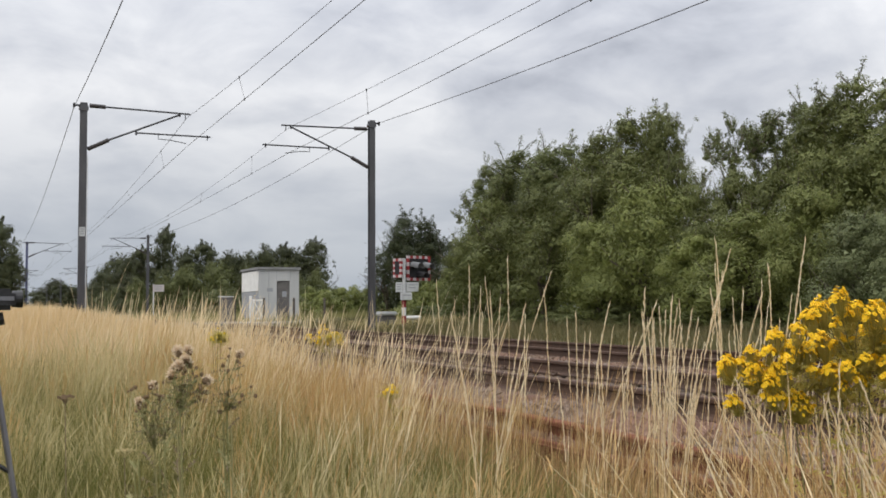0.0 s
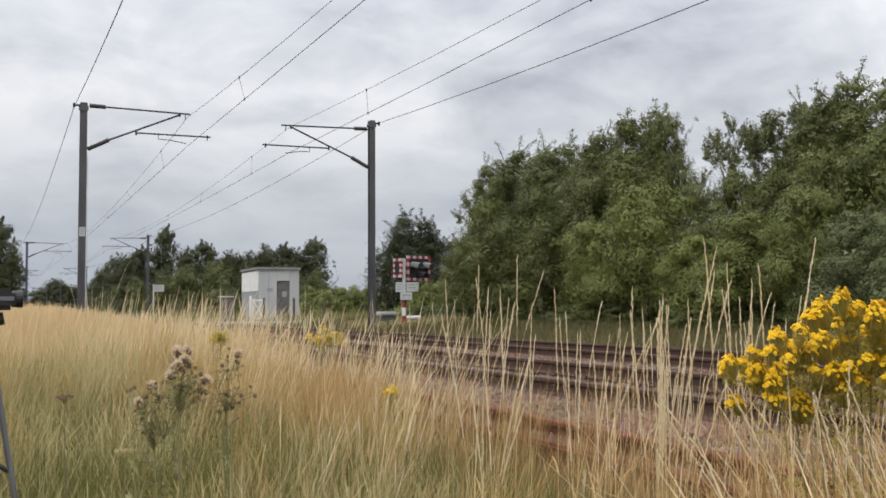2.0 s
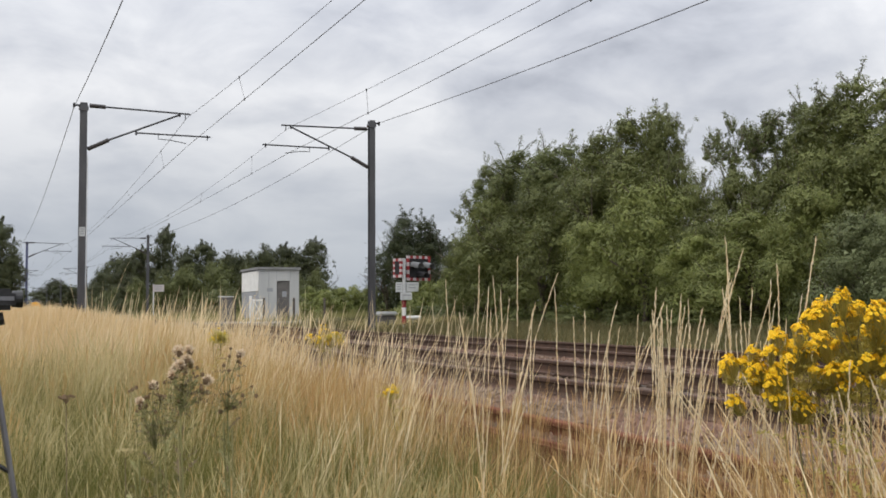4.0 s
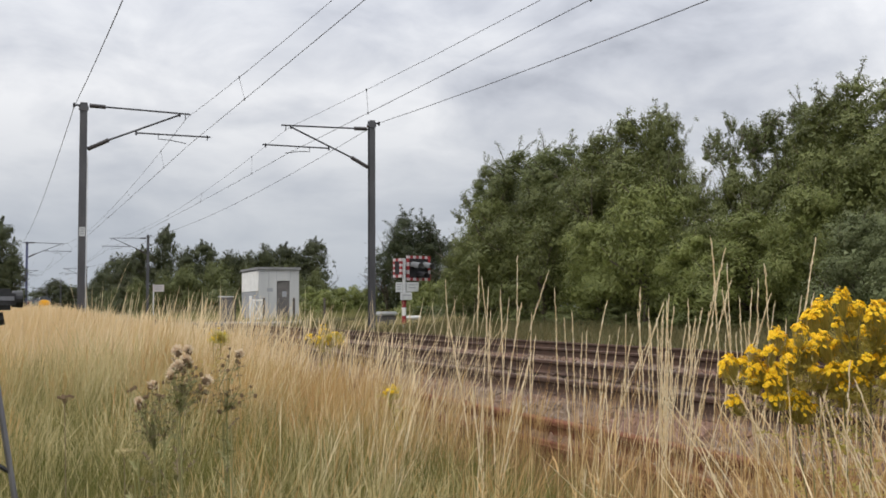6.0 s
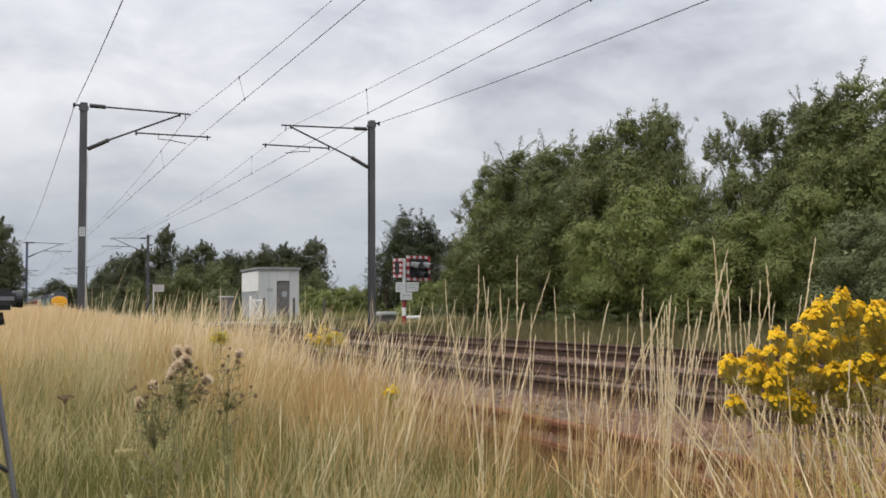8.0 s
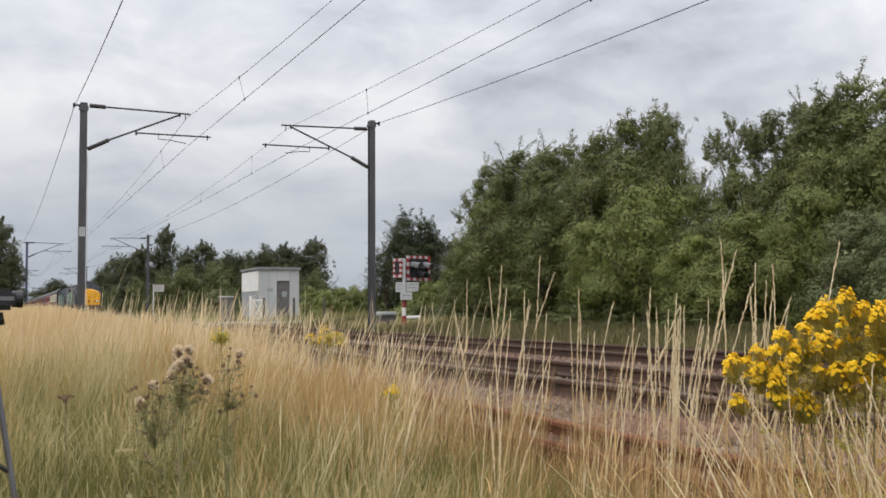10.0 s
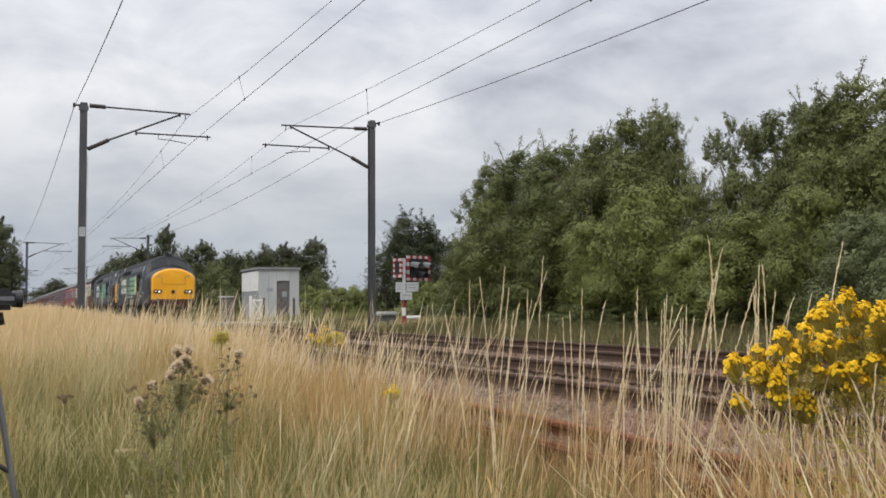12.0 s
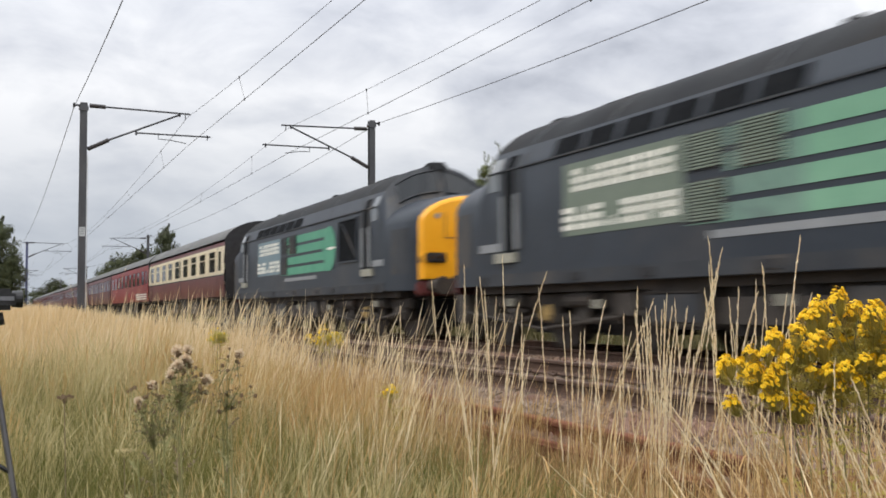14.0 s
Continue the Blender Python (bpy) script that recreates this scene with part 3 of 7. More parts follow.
def make_wires(supports, messenger, contact, earth, label):
    """The wires over one track. Each is (height at the supports, places across at the supports in turn, dip in the first span, dip in the others)."""
    line = root("overhead_line", pose(0, 0, 0), label, "overhead wire", "overhead wires", kind="structure")
    runs = {}
    for name, (z, across, dip_first, dip), r in (("messenger_wire", messenger, 0.006), ("contact_wire", contact, 0.0078), ("earth_wire", earth, 0.0102)):
        bm, runs[name] = bmesh.new(), []
        for k, (a, b) in enumerate(zip(supports, supports[1:])):
            xa, xb = across[min(k, 2 - k % 2)], across[min(k + 1, 1 + k % 2)]

            def at(y, a=a, b=b, xa=xa, xb=xb, sag=dip if k else dip_first, z=z):
                f = (y - a) / (b - a)
                return (xa + (xb - xa) * f, y, z - sag * 4 * f * (1 - f))
            tube(bm, [at(a + (b - a) * i / 16) for i in range(17)], r, 5)
            runs[name].append(at)
        part(name, bm, M_WIRE, line)
    for k, (a, b) in enumerate(zip(supports, supports[1:])):
        if a > 120:
            continue
        for i in range(6):
            y = b - 7.7 - 10.9 * i if k == 0 else a + 5.4 + 10.4 * i
            if not a + 2 < y < b - 2:
                continue
            p, q = runs["messenger_wire"][k](y), runs["contact_wire"][k](y)
            bm = tubed([p, q], 0.005, 4)
            for e in (p, q):
                box(bm, e[0] - 0.012, e[0] + 0.012, e[1] - 0.02, e[1] + 0.02, e[2] - 0.03, e[2] + 0.03)
            part("dropper", bm, M_WIRE, line)


def make_overhead():
    near_y, far_y = (-34.9, 32.1, 99.0, 166.0, 233.0, 300.0), (-34.0, 32.9, 90.0, 157.0, 224.0, 291.0)
    for i, y in enumerate(near_y[1:]):
        make_mast(2.2, y, 1, 6.73, M_STEELBLUE if i == 1 else M_STEEL, i == 0)
    for i, y in enumerate(far_y[1:]):
        make_mast(11.45, y, -1, 6.95, M_STEEL, False)
    make_wires(near_y, (6.486, (4.9, 5.2, 4.95), 0.88, 0.88), (5.652, (5.6, 5.26, 5.5), 0.08, 0.03), (6.634, (1.6, 1.944, 1.79), 1.04, 0.6), "sagging messenger, contact and earth wires over the empty track")
    make_wires(far_y, (6.535, (8.9, 8.6, 8.6), 0.67, 0.64), (5.722, (9.0, 8.635, 8.3), 0.155, 0.11), (6.868, (12.0, 11.663, 11.96), 0.885, 0.485), "sagging messenger, contact and earth wires over the train's track")


# ---- level crossing and hut ----
def make_hut():
    x0, x1, y0, y1, z0, z1 = 12.87, 15.08, 55.4, 59.7, 0.0, 2.76
    hut = root("relay_hut", pose(0, 0, 0), "pale grey flat-roofed railway equipment hut beside the crossing", "hut")
    t = 0.1
    b = bmesh.new()
    box(b, x0, 13.84, y0, y0 + t, z0, z1)
    box(b, 14.56, x1, y0, y0 + t, z0, z1)
    box(b, 13.84, 14.56, y0, y0 + t, 2.17, z1)
    part("front_wall", b, M_HUTWALL, hut)
    part("back_wall", boxed(x0, x1, y1 - t, y1, z0, z1), M_HUTWALL, hut)
    part("end_wall", boxed(x1 - t, x1, y0 + t, y1 - t, z0, z1), M_HUTWALL, hut)
    part("side_wall", boxed(x0, x0 + t, y0 + t, y1 - t, z0, z1), M_HUTDARK, hut, "darker grey lower side wall")
    part("side_panel", boxed(x0 - 0.03, x0 - 0.003, y0 + 0.12, y1 - 0.1, 1.62, z1 - 0.06), M_WHITE, hut, "white upper cladding panel")
    part("roof", boxed(x0 - 0.1, x1 + 0.08, y0 - 0.1, y1 + 0.1, z1 + 0.003, z1 + 0.14, bevel=0.02), M_FELT, hut)
    part("plinth", boxed(x0 - 0.08, x1 + 0.08, y0 - 0.08, y1 + 0.08, -0.3, z0 - 0.003), M_SLEEPER, hut)
    door = part("door", boxed(13.86, 14.54, y0 + 0.05, y0 + 0.09, 0.02, 2.15), M_DOOR, hut, "recessed brown-grey steel door")
    part("handle", tubed([(13.95, y0 + 0.02, 1.0), (13.95, y0 + 0.02, 1.18)], 0.015, 6), M_HANDRAIL, door)
    part("notice", boxed(14.15, 14.4, y0 + 0.04, y0 + 0.047, 1.3, 1.6), M_HUTDARK, door)
    part("vent", boxed(13.3, 13.62, y0 - 0.02, y0 - 0.003, 1.58, 1.78), M_HUTDARK, hut)
    for x in (13.4, 13.83, 14.6):
        part("panel_seam", boxed(x - 0.012, x + 0.012, y0 - 0.012, y0 - 0.003, 2.2 if x > 13.5 else 0.05, z1 - 0.02), M_HUTDARK, hut)


def make_crossing():
    deck = tagged(new("crossing_road", finish(boxed(-30, 2.6, 46.5, 51.5, -0.46, -0.34), "crossing_road", M_ASPHALT)), "worn grey crossing road edge beside the tracks", "road", kind="structure")
    for x0, x1 in ((2.6, 4.36), (4.62, 5.8), (6.08, 7.76), (8.02, 9.2), (9.46, 40.0)):
        bm = boxed(x0, x1, 46.5, 51.5, -0.4, 0.012, bevel=0.015)
        part("deck_panel", bm, M_ASPHALT, deck)
    gate = root("wicket_gate", pose(12.0, 53.4, 0), "small white painted wooden pedestrian gate with crossed braces", "gate")
    part("gate_post", boxed(-0.1, 0.02, -0.06, 0.06, -0.2, 1.32, bevel=0.02), M_WHITE, gate)
    for x in (0.06, 0.62):
        part("stile", boxed(x, x + 0.07, -0.03, 0.03, 0.05, 1.15), M_WHITE, gate)
    for z in (0.1, 1.05):
        part("rail", boxed(0.06, 0.69, -0.025, 0.025, z, z + 0.09), M_WHITE, gate)
    for a, b in ((0.15, 1.1), (1.1, 0.15)):
        part("brace", tubed([(0.1, 0, a), (0.65, 0, b)], 0.04, 4), M_WHITE, gate)
    for x, y in ((12.66, 53.4), (14.26, 53.4), (11.16, 53.5), (15.9, 53.3)):
        post = root("fence_post", pose(x, y, 0), "weathered grey timber fence post by the crossing", "post", "fence posts")
        part("shaft", boxed(-0.055, 0.055, -0.055, 0.055, -0.25, 1.22, bevel=0.015), M_WOOD, post)
    cab = root("equipment_cabinet", pose(10.74, 53.6, 0), "grey steel lineside equipment cabinet with a pale top", "cabinet")
    part("body", boxed(-0.3, 0.3, -0.25, 0.25, -0.2, 1.25, bevel=0.02), M_DOOR, cab)
    part("lid", boxed(-0.34, 0.34, -0.29, 0.29, 1.253, 1.31), M_GREYBOX, cab)
    part("door", boxed(-0.26, 0.26, -0.27, -0.253, 0.0, 1.18), M_DOOR, cab)


def chequer(w, h, b):
    """Border of alternating segments round a board of width w and height h."""
    segs = []
    n, m = (8, 5) if w > h * 0.8 else (3, 5)
    for i in range(n):
        for z in (-h / 2, h / 2 - b):
            segs.append((-w / 2 + w * i / n, -w / 2 + w * (i + 1) / n, z, z + b, i % 2))
    for j in range(m):
        for x in (-w / 2, w / 2 - b):
            segs.append((x, x + b, -h / 2 + b + (h - 2 * b) * j / m, -h / 2 + b + (h - 2 * b) * (j + 1) / m, (j + 1) % 2))
    return segs


def make_signal(x, y):
    sig = root("crossing_signal", pose(x, y, 0), "road crossing light signal with red and white chequered border boards", "traffic signal")
    part("pole", tubed([(-0.08, -0.2, -0.3), (-0.08, -0.2, 2.3)], 0.055, 10), M_GREYBOX, sig)
    for i in range(3):
        part("pole_band", tubed([(-0.08, -0.2, 0.1 + i * 0.28), (-0.08, -0.2, 0.37 + i * 0.28)], 0.075, 12), M_RED if i % 2 == 0 else M_WHITE, sig)
    for turn, cx, cy, w, h, face in ((14, 0.52, 0.0, 0.97, 0.84, True), (-74, -0.25, -0.06, 0.46, 0.64, False)):
        board = part("board", boxed(-w / 2 + 0.02, w / 2 - 0.02, -0.02, 0.02, -h / 2 + 0.02, h / 2 - 0.02), M_BLACK, sig)
        board.matrix_basis = pose(cx, cy, 1.98, 0, 0, turn)
        for x0, x1, z0, z1, red in chequer(w, h, 0.095):
            part("border_segment", boxed(x0, x1, -0.032, 0.032, z0, z1), M_RED if red else M_SIGNWHITE, board)
        if face:
            for lx, lz in ((-0.24, 0.1), (0.24, 0.1), (0.0, -0.22)):
                lamp = part("lamp", tubed([(lx, -0.025, lz), (lx, -0.06, lz)], 0.1, 14), M_LENS, board)
                hood = bmesh.new()
                arc = [radians(-20 + 220 * i / 10) for i in range(11)]
                loft(hood, [[(lx + 0.125 * math.cos(a), -0.03, lz + 0.125 * math.sin(a)) for a in arc], [(lx + 0.09 + 0.14 * math.cos(a), -0.36, lz - 0.07 + 0.14 * math.sin(a)) for a in arc]])
                solid = part("hood", hood, M_HOOD if lz > 0 else M_BLACK, board)
                mod = solid.modifiers.new("thick", "SOLIDIFY")
                mod.thickness = 0.012
    part("sign_plate", boxed(-0.38, -0.15, -0.24, -0.21, 1.17, 1.5), M_GREYBOX, sig)
    part("control_box", boxed(-0.01, 0.42, -0.3, -0.1, 1.18, 1.5, bevel=0.02), M_GREYBOX, sig)
    part("junction_box", boxed(-0.24, 0.15, -0.36, -0.262, 0.9, 1.16, bevel=0.015), M_GREYBOX, sig)
    for i, (x0, x1, z) in enumerate(((-0.35, -0.19, 1.41), (-0.35, -0.22, 1.33), (-0.35, -0.2, 1.25), (0.05, 0.36, 1.4), (0.05, 0.3, 1.3), (-0.19, 0.1, 1.05))):
        y = -0.242 if i < 3 else (-0.302 if i < 5 else -0.362)
        part("marking", boxed(x0, x1, y - 0.003, y, z, z + 0.03), M_HUTDARK, sig)
    machine = root("barrier_machine", pose(12.62, 34.6, 0), "low dark barrier machine cabinet with a pale boom", "barrier")
    part("body", boxed(-0.3, 0.24, -0.25, 0.25, -0.2, 0.366, bevel=0.03), M_DOOR, machine)
    part("lid", boxed(-0.36, 0.3, -0.3, 0.3, 0.37, 0.52, bevel=0.05), M_GREYBOX, machine, "pale rounded lid")
    part("boom", tubed([(0.5, -0.6, 0.3), (1.0, -0.65, 0.31)], [0.07, 0.065], 8), M_WHITE, machine)
    part("boom_support", boxed(0.7, 0.76, -0.66, -0.6, -0.2, 0.25), M_HUTDARK, machine)
    board = root("lineside_sign", pose(12.9, 94.6, 0), "pale lineside sign board on a slim post", "sign")
    part("post", tubed([(-0.35, 0, -0.3), (-0.35, 0, 2.9)], 0.05, 8), M_GREYBOX, board)
    part("panel", boxed(-0.42, 0.55, -0.06, -0.02, 2.25, 2.86), M_SIGNWHITE, board)
    bars = bmesh.new()
    for z in (2.4, 2.55, 2.7):
        box(bars, -0.3, 0.4, -0.066, -0.0625, z, z + 0.06)
    part("marking", bars, M_HUTDARK, board)


make_ground()
make_ballast()
make_track("near_track", NEAR_TRACK, "empty railway track with rusty-sided polished rails on concrete sleepers")
make_track("far_track", FAR_TRACK, "railway track with polished rails that the train runs on")
make_old_rails()
make_overhead()
make_hut()
make_crossing()
make_signal(12.55, 32.75)


# ---- trees and hedges ----
def limb(bm, a, way, length, r, r_end, depth, rand, tips, bend=0.35):
    pts, rad = [a.copy()], [r]
    p, d = a.copy(), way.normalized()
    n = 4
    for i in range(n):
        d = (d + Vector((rand.uniform(-1, 1), rand.uniform(-1, 1), rand.uniform(-0.5, 0.9))) * bend * 0.4).normalized()
        p = p + d * (length / n)
        pts.append(p.copy())
        rad.append(r + (r_end - r) * (i + 1) / n)
    tube(bm, pts, rad, 6 if r > 0.05 else 4, caps=False)
    if depth == 0:
        tips.append(pts[-1])
        tips.append(pts[-2])
        return
    for i in range(rand.choice((2, 3, 3))):
        k = rand.randint(2, n)
        side = Vector((rand.uniform(-1, 1), rand.uniform(-1, 1), rand.uniform(-0.1, 0.8))).normalized()
        limb(bm, pts[k], d * 0.55 + side, length * rand.uniform(0.55, 0.8), rad[k] * 0.65, rad[k] * 0.25, depth - 1, rand, tips, bend)


def unit(v):
    return v / (np.linalg.norm(v, axis=-1, keepdims=True) + 1e-6)


def leaf_blades(p, nrm, size, r):
    """A small pointed leaf at each place, facing along nrm."""
    n = len(p)
    t = unit(np.cross(nrm, r.normal(0, 1, (n, 3))))
    b = np.cross(nrm, t)
    l = (size * r.uniform(0.6, 1.3, n))[:, None]
    w = l * r.uniform(0.5, 0.85, (n, 1))
    v = np.stack([p - t * l * 0.8, p + b * w + t * l * 0.1, p + t * l - b * w * 0.6], 1)
    return v.reshape(-1, 3), (np.arange(n)[:, None] * 3 + np.arange(3)).tolist()


def leaves_at(centres, spread, count, size, r):
    """Small leaves scattered round each clump centre."""
    c = np.repeat(centres, count, 0)
    n = len(c)
    d = unit(r.normal(0, 1, (n, 3)))
    p = c + d * np.repeat(spread, count)[:, None] * (r.random((n, 1)) ** 0.45) * np.array([1, 1, 0.75])
    return leaf_blades(p, unit(d * 0.7 + r.normal(0, 0.55, (n, 3)) + np.array([0, 0, 0.55])), size, r)


def boughs(centres, radii, subs, per, leaf, r):
    """Each bough is a rounded mass of smaller sprays whose leaves lie on the outside, so that light catches its top and leaves hollows between."""
    m = len(centres)
    d = r.normal(0, 1, (m * subs, 3))
    d[:, 2] = d[:, 2] * 0.85 + 0.35
    d = unit(d)
    rad = np.repeat(radii, subs)
    c = np.repeat(centres, subs, 0) + d * (rad * r.uniform(0.6, 1.0, m * subs))[:, None] * np.array([1, 1, 0.85])
    sub_r = rad * r.uniform(0.3, 0.55, m * subs)
    d2 = np.repeat(d, per, 0)
    e = unit(r.normal(0, 1, (len(d2), 3)) + 0.75 * d2)
    p = np.repeat(c, per, 0) + e * (np.repeat(sub_r, per) * r.uniform(0.55, 1.12, len(d2)))[:, None] * np.array([1, 1, 0.72])
    out = [leaf_blades(p, unit(e * 0.45 + d2 * 0.6 + r.normal(0, 0.24, e.shape) + np.array([0, 0, 0.3])), leaf, r)]
    # the leafy inside, coarser
    k = 110
    e = unit(r.normal(0, 1, (m * k, 3)))
    p = np.repeat(centres, k, 0) + e * (np.repeat(radii, k) * r.uniform(0.35, 0.75, m * k))[:, None]
    out.append(leaf_blades(p, e, float(np.mean(radii)) * 0.14, r))
    return merge(out)


def tree_kind(name, seed, height, width, leaf, tone, lumps, subs, per, skirt=0.15, label="", category="tree", spiky=0.0, trunk=0.11, wood=None, belly=0.45, lump=(0.3, 0.48)):
    """One tree about the origin: trunk with limbs, and a crown of boughs with an uneven outline; width is the crown's radius, belly the height at which it is widest."""
    rand, r = random.Random(seed), rng(seed)
    tree = root(name, pose(0, 0, 0), label, category)
    bm, tips = bmesh.new(), []
    for k in range(rand.choice((2, 3))):
        way = Vector((rand.uniform(-0.25, 0.25), rand.uniform(-0.25, 0.25), 1))
        limb(bm, Vector((rand.uniform(-0.15, 0.15), rand.uniform(-0.15, 0.15), -0.3)), way, height * 0.5, trunk, trunk * 0.55, 2, rand, tips)
    if category == "tree":
        part("trunk", bm, wood or M_BARK, tree, smooth=True)
    else:
        tagged(part("branchwork", bm, wood or M_BARK, tree, smooth=True), kind="stuff")
    cs, sp = [], []
    for k in range(lumps):
        f = skirt + (1 - skirt) * ((k + r.uniform(0.2, 0.8)) / lumps) ** 0.85
        reach = width * math.sqrt(max(0.03, 1 - ((f - belly) / (1.06 - belly if f > belly else belly + 0.25)) ** 2))
        rad = width * r.uniform(*lump) * (1.15 - 0.5 * f)
        a, q = k * 2.4 + r.uniform(-0.5, 0.5), max(0.0, reach * r.uniform(0.5, 1.05) - rad * 0.6)
        cs.append((q * math.cos(a), q * math.sin(a), max(rad * 0.5, f * height - rad * 0.7 + r.normal(0, 0.03) * height)))
        sp.append(rad)
    chunks = [boughs(np.array(cs), np.array(sp), subs, per, leaf, r)]
    near = [p for p in tips if p.z < height * 1.03 and math.hypot(p.x, p.y) < width * 1.1]
    if near:
        chunks.append(leaves_at(np.array([tuple(p) for p in near]), np.full(len(near), 0.1 * width), 26, leaf, r))
    # shoots that stand out of the outline
    if spiky:
        n = int(30 * spiky)
        order = np.argsort([-(c[2] + 0.4 * math.hypot(c[0], c[1])) for c in cs])[:max(4, lumps // 2)]
        bm, shoot = bmesh.new(), []
        for i in range(n):
            k = order[i % len(order)]
            d = Vector((r.normal(0, 0.6), r.normal(0, 0.6), 1.0)).normalized()
            a = Vector(cs[k]) + d * sp[k] * 0.6
            d = (d + Vector((r.normal(0, 0.3), r.normal(0, 0.3), 0.2))).normalized()
            ln = sp[k] * 0.4 + r.uniform(0.15, 0.55)
            tip = a + d * ln + Vector((r.normal(0, 0.08), r.normal(0, 0.08), 0))
            tube(bm, [a, a + d * ln * 0.6, tip], [0.016, 0.010, 0.004], 4, caps=False)
            shoot += [tuple(a.lerp(tip, 0.35 + 0.65 * q / 7)) for q in range(8)]
        tagged(part("leafy_growth", bm, wood or M_BARK, tree), kind="stuff")
        chunks.append(leaves_at(np.array(shoot), np.full(len(shoot), 0.11), 7, leaf, r))
    v, f = merge(chunks)
    part("crown", np_mesh("crown", v, f, M_LEAF[tone]), None, tree)
    return tree


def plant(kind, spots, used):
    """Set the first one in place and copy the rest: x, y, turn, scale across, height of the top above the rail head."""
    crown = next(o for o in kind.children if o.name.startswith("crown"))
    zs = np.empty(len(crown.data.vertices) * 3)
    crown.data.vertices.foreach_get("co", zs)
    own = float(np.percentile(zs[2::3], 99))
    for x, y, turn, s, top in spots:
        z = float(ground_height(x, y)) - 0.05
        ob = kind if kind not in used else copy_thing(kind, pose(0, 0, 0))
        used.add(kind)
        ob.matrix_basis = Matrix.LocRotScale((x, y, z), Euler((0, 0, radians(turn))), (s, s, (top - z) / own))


def make_trees():
    used = set()
    # the tall row behind
    loose = tree_kind("tree", 11, 6.0, 1.5, 0.036, "shade", 26, 20, 46, 0.36, "tall olive-grey hawthorn tree with a loose ragged crown", spiky=0.8, lump=(0.3, 0.5))
    dense = tree_kind("tree", 12, 6.2, 1.5, 0.036, "olive", 30, 20, 48, 0.36, "tall dark olive-green tree with upright leafy shoots", spiky=0.6, belly=0.6, lump=(0.36, 0.56))
    sparse = tree_kind("tree", 14, 5.6, 1.0, 0.04, "shade", 12, 8, 26, 0.5, "thin tree with bare grey twigs and few leaves", spiky=1.4, trunk=0.06, wood=M_TWIG, lump=(0.2, 0.34))
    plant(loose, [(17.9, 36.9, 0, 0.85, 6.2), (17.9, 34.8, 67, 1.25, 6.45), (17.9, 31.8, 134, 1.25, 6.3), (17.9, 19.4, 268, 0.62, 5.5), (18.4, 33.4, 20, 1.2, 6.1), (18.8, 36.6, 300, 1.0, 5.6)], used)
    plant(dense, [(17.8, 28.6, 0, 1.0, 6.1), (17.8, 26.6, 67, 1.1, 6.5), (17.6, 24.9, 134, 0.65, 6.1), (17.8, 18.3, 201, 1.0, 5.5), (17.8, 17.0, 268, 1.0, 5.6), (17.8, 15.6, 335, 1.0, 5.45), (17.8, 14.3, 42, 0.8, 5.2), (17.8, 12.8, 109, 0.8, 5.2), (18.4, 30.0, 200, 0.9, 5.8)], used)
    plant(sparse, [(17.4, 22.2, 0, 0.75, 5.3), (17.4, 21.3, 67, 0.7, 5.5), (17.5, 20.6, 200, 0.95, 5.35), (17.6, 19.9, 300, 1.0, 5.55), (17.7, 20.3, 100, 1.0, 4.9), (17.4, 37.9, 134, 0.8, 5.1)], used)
    # the middle and front rows
    olive = tree_kind("shrub", 22, 4.2, 1.6, 0.036, "olive", 24, 20, 46, 0.24, "dense olive-green shrub along the railway verge", "shrub", spiky=0.3, lump=(0.36, 0.58))
    fresh = tree_kind("shrub", 21, 3.6, 1.6, 0.035, "fresh", 24, 22, 54, 0.3, "bushy bright green shrub along the railway verge", "shrub", spiky=0.15, lump=(0.36, 0.58))
    grey = tree_kind("shrub", 23, 3.2, 1.6, 0.034, "grey", 24, 22, 52, 0.26, "grey-green willow shrub along the railway verge", "shrub", spiky=0.2, lump=(0.34, 0.56))
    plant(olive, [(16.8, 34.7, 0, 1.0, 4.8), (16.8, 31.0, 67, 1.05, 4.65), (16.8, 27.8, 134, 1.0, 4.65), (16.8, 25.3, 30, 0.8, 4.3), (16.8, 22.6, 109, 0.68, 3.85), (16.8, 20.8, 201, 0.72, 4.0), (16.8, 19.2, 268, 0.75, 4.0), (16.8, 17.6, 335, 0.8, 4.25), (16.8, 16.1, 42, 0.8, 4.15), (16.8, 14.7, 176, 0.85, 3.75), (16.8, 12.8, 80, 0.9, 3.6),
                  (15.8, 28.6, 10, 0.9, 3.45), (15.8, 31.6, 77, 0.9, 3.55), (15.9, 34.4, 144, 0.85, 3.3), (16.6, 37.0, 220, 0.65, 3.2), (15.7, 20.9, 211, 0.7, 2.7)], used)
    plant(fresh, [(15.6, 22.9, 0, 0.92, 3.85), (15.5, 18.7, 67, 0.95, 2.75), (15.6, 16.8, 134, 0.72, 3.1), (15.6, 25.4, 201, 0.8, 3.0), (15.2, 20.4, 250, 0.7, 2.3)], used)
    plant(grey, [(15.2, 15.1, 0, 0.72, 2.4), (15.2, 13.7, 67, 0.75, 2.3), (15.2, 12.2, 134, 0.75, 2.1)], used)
    low = tree_kind("bramble", 31, 1.4, 1.2, 0.04, "shade", 12, 12, 40, 0.05, "low dark green bramble undergrowth below the trees", "bramble")
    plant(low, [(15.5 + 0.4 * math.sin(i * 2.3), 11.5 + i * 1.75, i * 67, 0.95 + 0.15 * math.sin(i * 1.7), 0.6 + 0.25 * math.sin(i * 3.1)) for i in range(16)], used)
